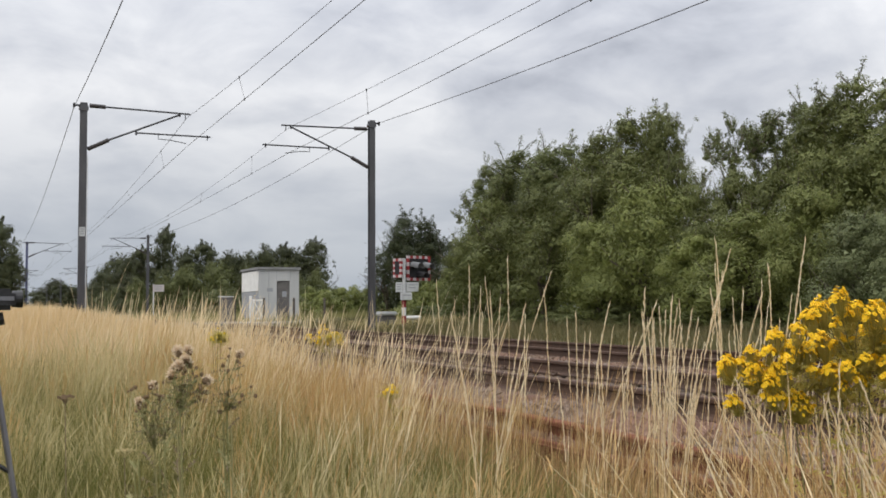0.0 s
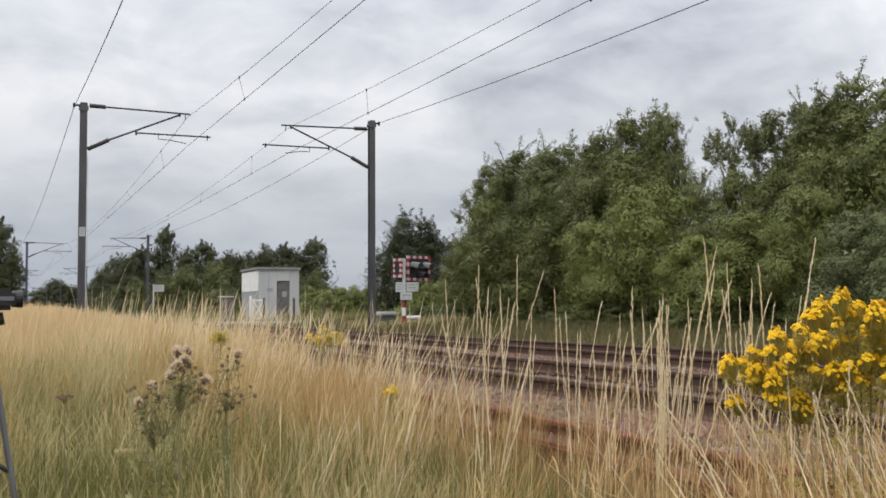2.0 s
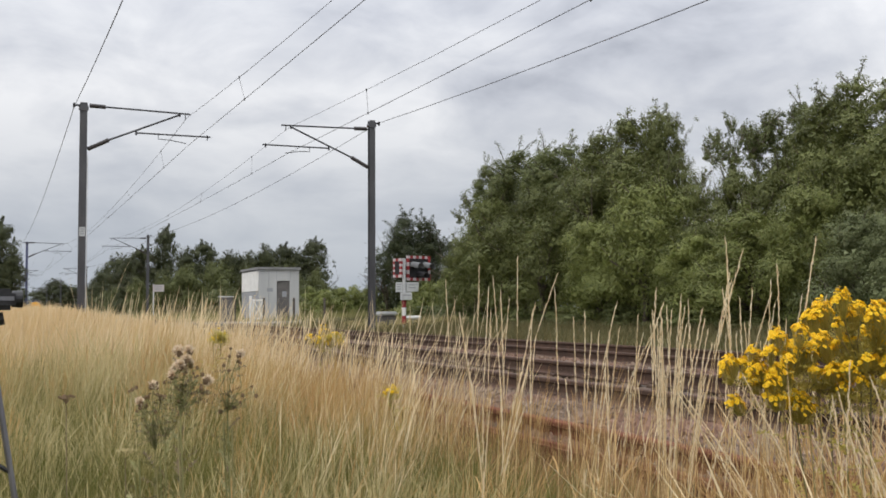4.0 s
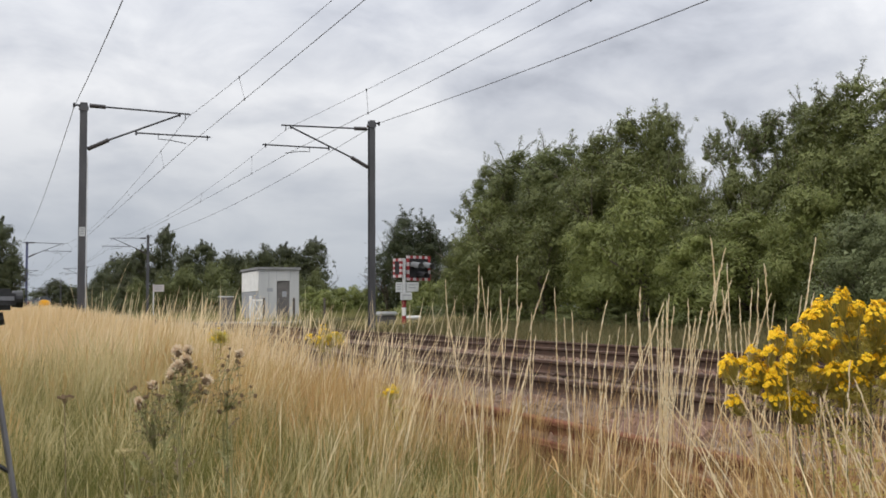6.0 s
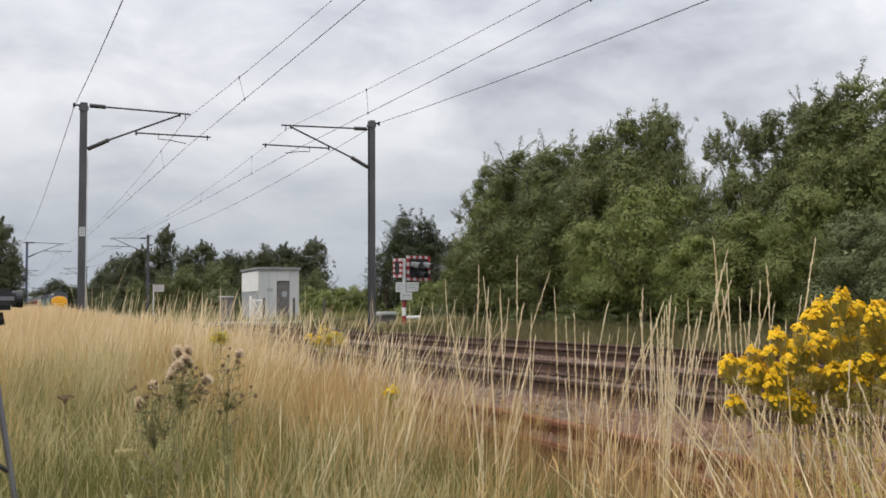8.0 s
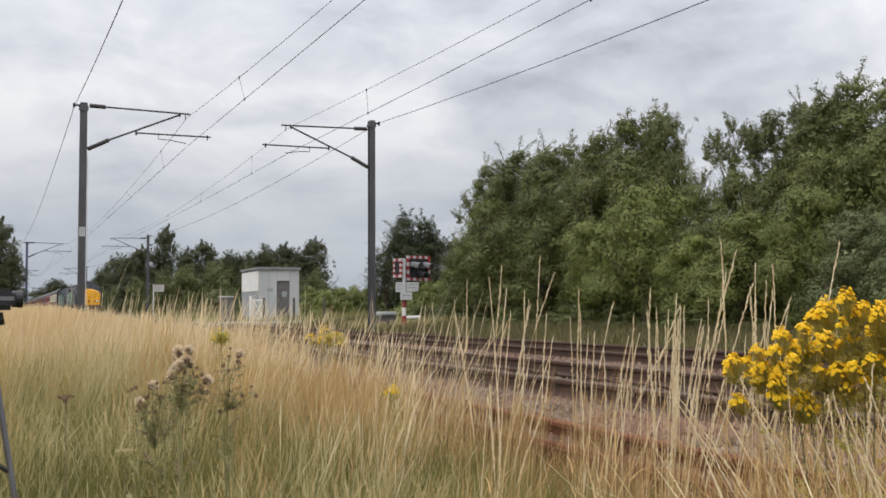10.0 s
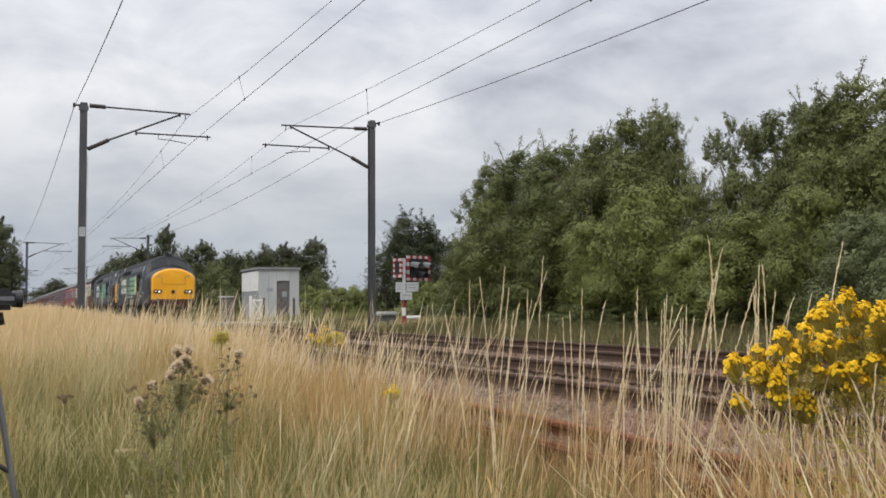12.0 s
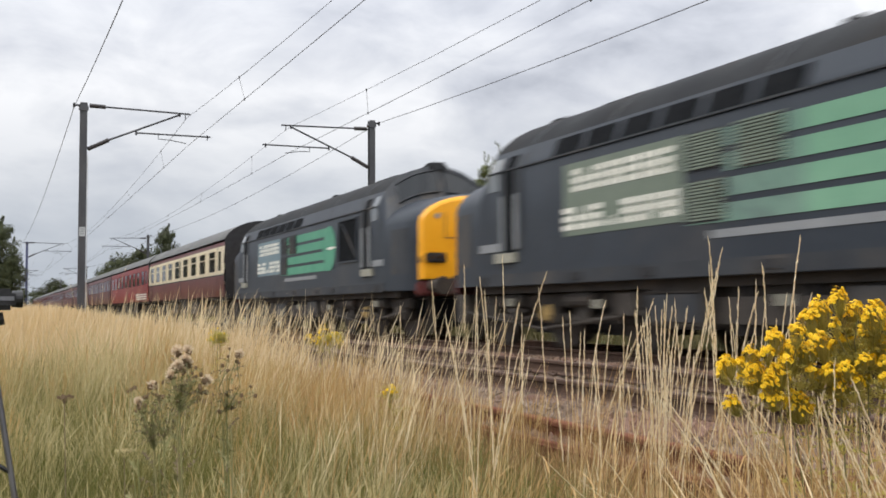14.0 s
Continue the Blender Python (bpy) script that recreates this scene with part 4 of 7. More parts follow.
    dark = tree_kind("tree", 41, 6.0, 2.0, 0.05, "dark", 28, 14, 34, 0.2, "dark ragged tree behind the crossing signal", spiky=0.9, lump=(0.32, 0.5))
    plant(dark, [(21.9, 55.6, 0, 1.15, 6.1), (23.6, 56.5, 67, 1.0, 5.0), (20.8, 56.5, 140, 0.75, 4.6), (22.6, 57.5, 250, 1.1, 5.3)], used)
    hedge = tree_kind("hedge_bush", 51, 1.9, 1.6, 0.055, "fresh", 14, 14, 34, 0.05, "low green hedge bush beside the crossing", "bush")
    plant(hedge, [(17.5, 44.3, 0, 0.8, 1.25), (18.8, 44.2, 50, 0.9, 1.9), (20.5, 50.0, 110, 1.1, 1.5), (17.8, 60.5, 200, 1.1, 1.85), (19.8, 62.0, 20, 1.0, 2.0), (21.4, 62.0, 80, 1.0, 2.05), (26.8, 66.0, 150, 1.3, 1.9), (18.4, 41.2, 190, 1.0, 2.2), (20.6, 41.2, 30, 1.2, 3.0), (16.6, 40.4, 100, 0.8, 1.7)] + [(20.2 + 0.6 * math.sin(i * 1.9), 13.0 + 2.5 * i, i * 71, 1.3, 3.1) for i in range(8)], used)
    # the lineside belt in the distance
    far = tree_kind("tree", 61, 7.6, 2.2, 0.1, "far", 30, 18, 25, 0.04, "distant dark green tree in the lineside belt", spiky=0.35, belly=0.35, lump=(0.4, 0.6))
    bushy = tree_kind("tree", 62, 7.0, 2.6, 0.1, "far", 30, 18, 25, 0.04, "distant bushy tree in the lineside belt", spiky=0.3, belly=0.3, lump=(0.42, 0.62))
    band = tree_kind("hedge_bush", 63, 4.2, 2.6, 0.085, "hedge", 20, 14, 26, 0.04, "lighter green bush behind the equipment hut", "bush", belly=0.3, lump=(0.4, 0.6))
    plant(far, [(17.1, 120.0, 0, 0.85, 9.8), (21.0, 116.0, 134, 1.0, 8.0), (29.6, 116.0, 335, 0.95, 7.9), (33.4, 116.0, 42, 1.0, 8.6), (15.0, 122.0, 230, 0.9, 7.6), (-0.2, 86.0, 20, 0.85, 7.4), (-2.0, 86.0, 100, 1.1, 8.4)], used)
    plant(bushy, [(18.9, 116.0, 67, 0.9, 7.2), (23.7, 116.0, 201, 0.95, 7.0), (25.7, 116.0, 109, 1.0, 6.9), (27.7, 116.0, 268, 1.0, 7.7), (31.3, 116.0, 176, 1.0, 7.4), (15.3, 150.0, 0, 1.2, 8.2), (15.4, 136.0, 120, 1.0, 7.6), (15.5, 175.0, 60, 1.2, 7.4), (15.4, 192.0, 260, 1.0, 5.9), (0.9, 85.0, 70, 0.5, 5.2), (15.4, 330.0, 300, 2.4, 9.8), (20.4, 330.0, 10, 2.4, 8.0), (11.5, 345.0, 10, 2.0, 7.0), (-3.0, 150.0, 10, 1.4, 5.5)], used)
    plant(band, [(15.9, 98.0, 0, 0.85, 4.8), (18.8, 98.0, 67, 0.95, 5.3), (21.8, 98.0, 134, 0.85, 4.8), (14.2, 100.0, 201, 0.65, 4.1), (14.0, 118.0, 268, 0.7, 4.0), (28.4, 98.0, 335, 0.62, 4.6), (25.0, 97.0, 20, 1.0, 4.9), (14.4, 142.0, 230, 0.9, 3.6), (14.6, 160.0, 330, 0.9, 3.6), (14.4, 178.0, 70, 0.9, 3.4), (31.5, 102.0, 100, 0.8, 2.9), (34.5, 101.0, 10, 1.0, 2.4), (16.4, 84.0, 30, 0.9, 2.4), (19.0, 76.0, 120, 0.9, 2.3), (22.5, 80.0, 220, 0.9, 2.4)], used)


def make_far_woods():
    """The hedge and wood line on the horizon, one mass."""
    r = rng(77)
    n = 520
    x = np.concatenate([r.uniform(-160, -6, 150), r.uniform(26, 330, 370)])
    y = 210 + r.uniform(0, 60, n) + np.where(x < 0, 60, 0)
    top = 4.4 + 1.3 * np.sin(x * 0.06) + r.uniform(-1.3, 0.6, n)
    c = np.stack([x, y, top * r.uniform(0.25, 1.0, n)], 1)
    v, f = leaves_at(c, np.full(n, 2.6), 50, 0.5, r)
    tagged(new("far_woods", np_mesh("far_woods", v, f, M_LEAF["far"])), "distant dark green woods and hedges on the horizon", "woods", kind="stuff")


make_trees()
make_far_woods()


# ---- the train: local y runs back from the nose, x across, z from the rail head ----
LOCO_LEN, HALF = 17.0, 1.35


def roof_z(x, top=3.66, edge=2.78, half=HALF):
    a = abs(x)
    if a > 1.2:
        return 2.72 + (half - a) / (half - 1.2) * 0.36
    return 3.08 + (top - 3.08) * (1 - (a / 1.2) ** 2) ** 0.85


def nose_z(x, top=2.86, half=1.3):
    return 2.3 + (top - 2.3) * max(0.0, 1 - min(1, abs(x) / half) ** 2.1) ** 0.62


XS = [-1, -0.96, -0.889, -0.8, -0.64, -0.42, -0.2, 0, 0.2, 0.42, 0.64, 0.8, 0.889, 0.96, 1]


def hull(y, half, top_of, z0=0.95):
    """Cross-section from the lower left over the roof to the lower right."""
    arch = [(k * half, y, top_of(k * half)) for k in XS]
    return [(-half, y, z0), (-half, y, 1.3), (-half, y, 1.9)] + arch + [(half, y, 1.9), (half, y, 1.3), (half, y, z0)]


def flip(p):
    return (-p[0], LOCO_LEN - p[1], p[2])


def flipped(bm):
    for v in bm.verts:
        v.co = flip(v.co)
    return bm


def both_ends(make):
    return [make(), flipped(make())]


def nose_sections(ys):
    out = []
    for y in ys:
        half = float(np.interp(y, [0, 0.025, 0.075, 0.2, 0.5, 1.0, 1.45], [1.06, 1.115, 1.15, 1.22, 1.28, 1.32, 1.345]))
        top = float(np.interp(y, [0, 0.03, 0.1, 0.3, 1.45], [2.76, 2.82, 2.86, 2.9, 2.94]))
        z0 = float(np.interp(y, [0, 0.1, 0.3], [1.19, 1.16, 1.14])) if y < 0.08 else 0.97
        out.append(hull(y, half, lambda x, t=top, h=half: nose_z(x, t, h), z0))
    return out


def windscreen(x, u, lift=0.012):
    a, b = nose_z(x, 2.94, 1.345), roof_z(x)
    return (x, 1.45 + 0.36 * u - lift, a + (b - a) * u + lift)


def side_panel(x, y0, y1, z0, z1, thick=0.006, cut=0.0):
    """A panel lying on the bodyside at x (its sign gives the side)."""
    s = 1 if x > 0 else -1
    a, b = sorted((x + s * 0.002, x + s * thick))
    return boxed(a, b, y0, y1, z0, z1)


def bogie(thing, y, axles, radius, length, sprung, gauge=0.75):
    b = part("bogie", bmesh.new(), M_UNDER, thing)
    me = bmesh.new()
    for s in (-1, 1):
        box(me, s * 1.0 - 0.06, s * 1.0 + 0.06, y - length / 2, y + length / 2, 0.62, 0.82, bevel=0.02)
        for a in axles:
            box(me, s * 1.0 - 0.1, s * 1.0 + 0.1, y + a - 0.28, y + a + 0.28, 0.38, 0.66, bevel=0.02)
        for a, c in zip(axles, axles[1:]):
            m = y + (a + c) / 2
            tube(me, [(s * 1.05, m - 0.6, 0.5), (s * 1.05, m - 0.3, 0.43), (s * 1.05, m + 0.3, 0.43), (s * 1.05, m + 0.6, 0.5)], 0.05, 6)
            box(me, s * 1.08 - 0.05, s * 1.08 + 0.05, m - 0.16, m + 0.16, 0.42, 0.86, bevel=0.02)
    box(me, -0.9, 0.9, y - length / 2 + 0.1, y - length / 2 + 0.25, 0.6, 0.78)
    box(me, -0.9, 0.9, y + length / 2 - 0.25, y + length / 2 - 0.1, 0.6, 0.78)
    frame_mesh = finish(me, "bogie", M_UNDER)
    b.data = frame_mesh
    for a in axles:
        for s in (-1, 1):
            w = bmesh.new()
            tube(w, [(s * 0.66, y + a, radius), (s * 0.69, y + a, radius), (s * 0.695, y + a, radius), (s * 0.8, y + a, radius)], [radius + 0.03, radius + 0.03, radius, radius - 0.005], 24)
            part("wheel", w, M_WHEEL, b)
            bx = part("axlebox", tubed([(s * 1.08, y + a, radius - 0.03), (s * 1.17, y + a, radius - 0.03)], [0.15, 0.11], 10), M_AXLEBOX if sprung and a == axles[1] else M_UNDER, b)
        part("axle", tubed([(-1.0, y + a, radius), (1.0, y + a, radius)], 0.09, 8), M_WHEEL, b)
    for s in (-1, 1):
        for a in axles:
            for d in (-0.2, 0.2):
                part("spring", tubed([(s * 1.0, y + a + d, 0.64), (s * 1.0, y + a + d, 0.9)], [0.08, 0.07], 8), M_UNDER, b)
    return b


def make_loco(name, stripe, panel_mat, label):
    loco = root(name, pose(FAR_TRACK, 0, 0), label, "locomotive", "diesel locomotives")
    body_z = lambda x: roof_z(x)
    ys = [1.81, 3.0, 5.0, 8.5, 12.0, 14.0, LOCO_LEN - 1.81]
    n = len(XS)
    full = [hull(y, HALF, body_z, 0.97) for y in ys]
    lo = 5            # where the roof sheet begins, counted up the section
    side = bmesh.new()
    loft(side, [s[:lo + 1] for s in full])
    loft(side, [s[-lo - 1:] for s in full])
    body = part("body", side, M_NAVY, loco, "dark blue bodyside", True)
    part("roof", lofted([s[lo:-lo] for s in full]), M_LOCOROOF, loco, "sooty dark grey roof", True)
    for bm in both_ends(lambda: lofted([nose_sections([1.45])[0][:6]] + [hull(1.81, HALF, body_z, 0.97)[:6]])):
        part("cab_side", bm, M_NAVY, body)
    for bm in both_ends(lambda: lofted([nose_sections([1.45])[0][-6:]] + [hull(1.81, HALF, body_z, 0.97)[-6:]])):
        part("cab_side", bm, M_NAVY, body)
    for bm in both_ends(lambda: lofted([nose_sections([1.45])[0][5:-5], hull(1.81, HALF, body_z, 0.97)[5:-5]])):
        cab = part("cab_front", bm, M_NAVYDULL, loco, "", True)
    for end in (0, 1):
        m = flipped if end else (lambda b: b)
        nose = part("nose", m(lofted(nose_sections([0.075, 0.14, 0.3, 0.6, 1.0, 1.45]))), M_NAVY, loco, "dark blue sloping nose", True)
        face = lofted(nose_sections([0, 0.025, 0.05, 0.075]))
        ring = nose_sections([0])[0]
        mid = [(p[0] * 0.55, -0.02, 1.95 + (p[2] - 1.95) * 0.6) for p in ring]
        loft(face, [ring, mid], close=True)
        face.faces.new([face.verts.new(p) for p in mid])
        yellow = part("yellow_end", m(face), M_YELLOW, loco, "yellow warning end panel", True)
        door = bmesh.new()
        box(door, -0.62, 0.62, -0.03, -0.018, 1.985, 2.0)
        for s in (-1, 1):
            box(door, s * 0.62 - 0.006, s * 0.62 + 0.006, -0.028, -0.018, 1.99, 2.5)
        part("door_seam", m(door), M_NAVYDULL, yellow)
        for s in (-1, 1):
            part("blanked_lamp", m(tubed([(s * 0.78, -0.012, 2.42), (s * 0.78, -0.03, 2.42)], 0.055, 12)), M_HANDRAIL, yellow)
        part("centre_socket", m(boxed(-0.1, 0.08, -0.06, -0.0, 1.5, 1.68, bevel=0.015)), M_BLACK, yellow)
        for s in (-1, 1):
            part("lamp_housing", m(boxed(s * 0.8 - 0.24, s * 0.8 + 0.2, -0.055, 0.0, 1.5, 1.7, bevel=0.03)), M_BLACK, yellow)
            lit = end == 0 and name == "leading_locomotive"
            part("headlamp", m(tubed([(s * 0.8 + 0.06, -0.05, 1.6), (s * 0.8 + 0.06, -0.075, 1.6)], 0.046, 14)), M_LAMP if lit else M_LENS, yellow)
            part("marker_lamp", m(tubed([(s * 0.8 - 0.12, -0.05, 1.6), (s * 0.8 - 0.12, -0.068, 1.6)], 0.036, 12)), M_MARKER if lit else M_LENS, yellow)
            part("lamp_bracket", m(boxed(s * 1.09 - 0.05, s * 1.09 + 0.05, 0.02, 0.12, 1.5, 1.62)), M_BLACK, yellow)
        beam = part("buffer_beam", m(boxed(-1.18, 1.18, 0.0, 0.22, 0.86, 1.15, bevel=0.04)), M_BEAMRED, loco, "faded red buffer beam")
        for s in (-1, 1):
            part("buffer", m(tubed([(s * 0.87, 0.02, 1.05), (s * 0.87, -0.3, 1.05), (s * 0.87, -0.48, 1.05), (s * 0.87, -0.5, 1.05), (s * 0.87, -0.55, 1.05)], [0.12, 0.12, 0.08, 0.18, 0.17], 16)), M_UNDER, beam)
            part("brake_hose", m(tubed([(s * 0.42, -0.02, 1.0), (s * 0.43, -0.16, 0.9), (s * 0.43, -0.17, 0.5), (s * 0.4, -0.1, 0.42)], 0.028, 6)), M_RUBBER, beam)
            part("guard_iron", m(boxed(s * 0.78 - 0.05, s * 0.78 + 0.05, 0.35, 0.4, 0.12, 0.9)), M_UNDER, loco)
        part("coupling_hook", m(tubed([(0, 0, 1.04), (0, -0.35, 1.04), (0, -0.42, 0.95), (0, -0.34, 0.7)], 0.05, 8)), M_UNDER, beam)
        part("snow_guard", m(lofted([[(-0.95, 0.55, 0.8), (-0.4, 0.4, 0.8), (0.4, 0.4, 0.8), (0.95, 0.55, 0.8)], [(-0.95, 0.6, 0.42), (-0.4, 0.42, 0.38), (0.4, 0.42, 0.38), (0.95, 0.6, 0.42)]])), M_GRILLE, loco)
        for x0, x1 in ((-1.0, -0.08), (0.08, 1.0)):
            pane = bmesh.new()
            loft(pane, [[windscreen(x0 + (x1 - x0) * i / 5, u) for i in range(6)] for u in (0.16, 0.5, 0.82)])
            part("windscreen", m(pane), M_PANE, loco, "dark windscreen glass")
            fr = bmesh.new()
            edge = [windscreen(x0 + (x1 - x0) * i / 5, 0.16, 0.02) for i in range(6)] + [windscreen(x0 + (x1 - x0) * i / 5, 0.82, 0.02) for i in range(5, -1, -1)]
            tube(fr, edge + [edge[0]], 0.02, 5)
            part("windscreen_frame", m(fr), M_NAVYDULL, loco)
            part("wiper", m(tubed([windscreen((x0 + x1) / 2, 0.1, 0.03), windscreen((x0 + x1) / 2 + 0.22, 0.6, 0.03)], 0.01, 4)), M_BLACK, loco)
        part("horn_box", m(boxed(-0.2, 0.2, 1.72, 2.2, 3.52, 3.74, bevel=0.05)), M_BLACK, loco)
        for sx in (-1, 1):
            x = sx * HALF
            def pane_over(y0, y1, zs):
                at = lambda z: sx * (HALF - max(0.0, z - 2.72) / 0.36 * 0.15 + 0.012)
                bm = bmesh.new()
                loft(bm, [[(at(z), y0, z), (at(z), y1, z)] for z in zs])
                return bm
            part("cab_window", m(pane_over(1.84, 2.22, (2.46, 2.72, 2.98))), M_CABPANE, loco, "cab side window with pale sky light painted into the glass")
            dr = part("cab_door", m(pane_over(2.3, 3.0, (1.5, 2.4, 2.72, 2.96))), M_NAVYDULL, loco, "dark recessed cab door")
            # the doorway is not cut in: a flat black strip paints its shade
            recess = bmesh.new()
            loft(recess, [[(sx * (HALF - max(0.0, z - 2.72) / 0.36 * 0.15 + 0.016), yy, z) for yy in (2.42, 2.74)] for z in (1.47, 2.4, 2.72, 2.98)])
            part("door_recess_shade", m(recess), M_GRILLE, dr, "flat black strip painting the shade of the doorway recess")
            for y0, y1 in ((2.3, 2.39), (2.77, 2.87)):
                part("handrail", m(boxed(min(x, x + sx * 0.045), max(x, x + sx * 0.045), y0, y1, 1.5, 2.36, bevel=0.01)), M_HANDRAIL, dr, "pale grey handrail panel")
            part("door_step", m(boxed(min(x, x + sx * 0.06), max(x, x + sx * 0.06), 2.12, 2.8, 1.31, 1.46)), M_STEP, dr, "worn pale door step")
            part("step", m(boxed(min(x - sx * 0.1, x + sx * 0.05), max(x - sx * 0.1, x + sx * 0.05), 2.5, 2.95, 0.55, 0.6)), M_UNDER, loco)
            hatch = bmesh.new()
            loft(hatch, [[(sx * (float(np.interp(yy, [0.2, 0.5, 1.0, 1.45], [1.22, 1.28, 1.32, 1.345])) + 0.005), yy, z) for z in (1.3, 2.2)] for yy in (0.3, 0.5, 0.8, 1.1)])
            part("nose_hatch", m(hatch), M_NAVYDULL, loco, "grimy grey nose side hatch")
            plate = part("name_plate", m(side_panel(x, 1.5, 2.2, 1.5, 1.63, 0.014)), M_HANDRAIL, loco, "pale cast name plate")
    # livery and grilles on both sides
    for sx in (-1, 1):
        x = sx * (HALF + 0.002)
        panel = part("lettering_panel", side_panel(x, 9.98, 12.74, 1.6, 2.6), panel_mat, loco, "pale panel with white block lettering")
        r = random.Random(4)
        for z in (1.68, 2.2):
            y = 10.1
            while y < 12.5:
                w = r.uniform(0.2, 0.34)
                c = bmesh.new()
                px = x + sx * 0.006
                a, b = sorted((px + sx * 0.001, px + sx * 0.005))
                kind = r.randrange(5)
                if kind != 2:
                    box(c, a, b, y, y + 0.075, z, z + 0.31)
                for k in range(3):
                    if r.random() < 0.85:
                        box(c, a, b, y + 0.078, y + w, z + k * 0.118, z + k * 0.118 + 0.074)
                if kind in (2, 3):
                    box(c, a, b, y + w * 0.5 - 0.035, y + w * 0.5 + 0.035, z + 0.064, z + 0.122)
                part("letter_bar", c, M_LETTER, panel)
                y += w + 0.09
        for k in range(4):
            z = 1.54 + k * 0.275
            part("stripe", side_panel(x, 5.3, 8.0, z, z + 0.2), stripe, loco, "broad green stripe")
            part("stripe", side_panel(x, 8.0, 9.9 if k in (0, 3) else 9.2, z, z + 0.2), M_FADED if stripe is M_GREEN else stripe, loco, "faded grey-green end of a broad stripe")
        disc = bmesh.new()
        a, b = sorted((x + sx * 0.008, x + sx * 0.011))
        arc = [radians(360 * i / 32) for i in range(32)]
        ring = [(5.3 - 0.5 * math.cos(t), 2.06 + 0.54 * math.sin(t)) for t in arc]
        loft(disc, [[(a, y, z) for y, z in ring], [(b, y, z) for y, z in ring]], close=True, cap0=True, cap1=True)
        part("compass_disc", disc, M_LIME if stripe is M_GREEN else M_TEAL, loco, "yellow-green disc emblem")
        star = bmesh.new()
        loft(star, [[(q, 5.5, 2.06), (q, 5.2, 2.1), (q, 4.6, 2.06), (q, 5.2, 2.02)] for q in (x + sx * 0.0125, x + sx * 0.015)], close=True, cap0=True, cap1=True)
        part("compass_ray", star, M_LETTER, loco)
        num = part("number_strip", side_panel(x, 6.4, 9.5, 1.37, 1.46), M_HANDRAIL, loco, "pale number strip")
        grille = part("radiator_grille", side_panel(x, 3.18, 4.5, 1.7, 2.62, 0.008), M_GRILLE, loco, "black radiator side grille")
        fr = bmesh.new()
        a, b = sorted((x, x + sx * 0.03))
        for q in ((3.13, 3.18, 1.66, 2.66), (4.5, 4.55, 1.66, 2.66), (3.18, 4.5, 1.66, 1.7), (3.18, 4.5, 2.62, 2.66)):
            box(fr, a, b, *q)
        part("grille_frame", fr, M_NAVY, grille)
        part("grille_brace", tubed([(x + sx * 0.012, 3.2, 1.75), (x + sx * 0.012, 4.3, 2.58)], 0.02, 4), M_NAVYDULL, grille)
        for y0, y1, z0, z1 in ((9.24, 9.92, 1.56, 2.05), (9.24, 9.92, 2.15, 2.6), (8.28, 9.04, 2.1, 2.6)):
            lv = part("louvre", side_panel(x + sx * 0.006, y0, y1, z0, z1, 0.006), M_NAVYDULL, loco, "dark slatted louvre")
            z = z0 + 0.02
            while z < z1 - 0.02:
                a, b = sorted((x + sx * 0.012, x + sx * 0.03))
                part("slat", boxed(a, b, y0 + 0.02, y1 - 0.02, z, z + 0.024), M_SAGE if stripe is M_GREEN else M_NAVYDULL, lv)
                z += 0.038
        for k in range(6):
            y0 = 8.0 + k * 0.87
            zz = 2.78
            w = bmesh.new()
            x_at = lambda z: sx * (HALF - (z - 2.72) / 0.36 * 0.15 + 0.014)
            loft(w, [[(x_at(z), y0, z), (x_at(z), y0 + 0.74, z)] for z in (2.76, 2.88, 3.03)])
            part("engine_room_window", w, M_GRILLE, loco)
        part("gutter", tubed([(sx * (HALF + 0.01), 1.9, 2.755), (sx * (HALF + 0.01), LOCO_LEN - 1.9, 2.755)], 0.018, 4), M_NAVYDULL, loco)
        sole = part("solebar", boxed(min(sx * 1.25, sx * 1.365), max(sx * 1.25, sx * 1.365), 1.5, LOCO_LEN - 1.5, 0.95, 1.14, bevel=0.01), M_NAVYDULL, loco, "grimy lower solebar")
        for y in (1.75, 4.9, 6.2, 8.4, 10.6, 12.3, 15.2):
            part("lifting_socket", boxed(min(sx * 1.36, sx * 1.385), max(sx * 1.36, sx * 1.385), y, y + 0.3, 1.0, 1.1), M_BLACK, sole)
    # roof fittings
    for y0, y1, w in ((3.4, 4.9, 0.36), (6.0, 8.2, 0.28), (9.0, 11.2, 0.28), (12.2, 13.4, 0.34)):
        part("roof_hatch", boxed(-w, w, y0, y1, 3.5, 3.655, bevel=0.03), M_LOCOROOF, loco)
    for y in (3.05, 5.4, 8.6, 11.7, 13.9):
        part("roof_rib", lofted([[(k * HALF, y + d, roof_z(k * HALF) + 0.012) for k in XS[1:-1]] for d in (0, 0.05)]), M_NAVYDULL, loco)
    part("exhaust", boxed(-0.3, 0.3, 8.3, 8.55, 3.58, 3.71, bevel=0.03), M_BLACK, loco)
    # running gear
    part("underframe", boxed(-1.2, 1.2, 1.0, LOCO_LEN - 1.0, 0.84, 0.965), M_UNDER, loco)
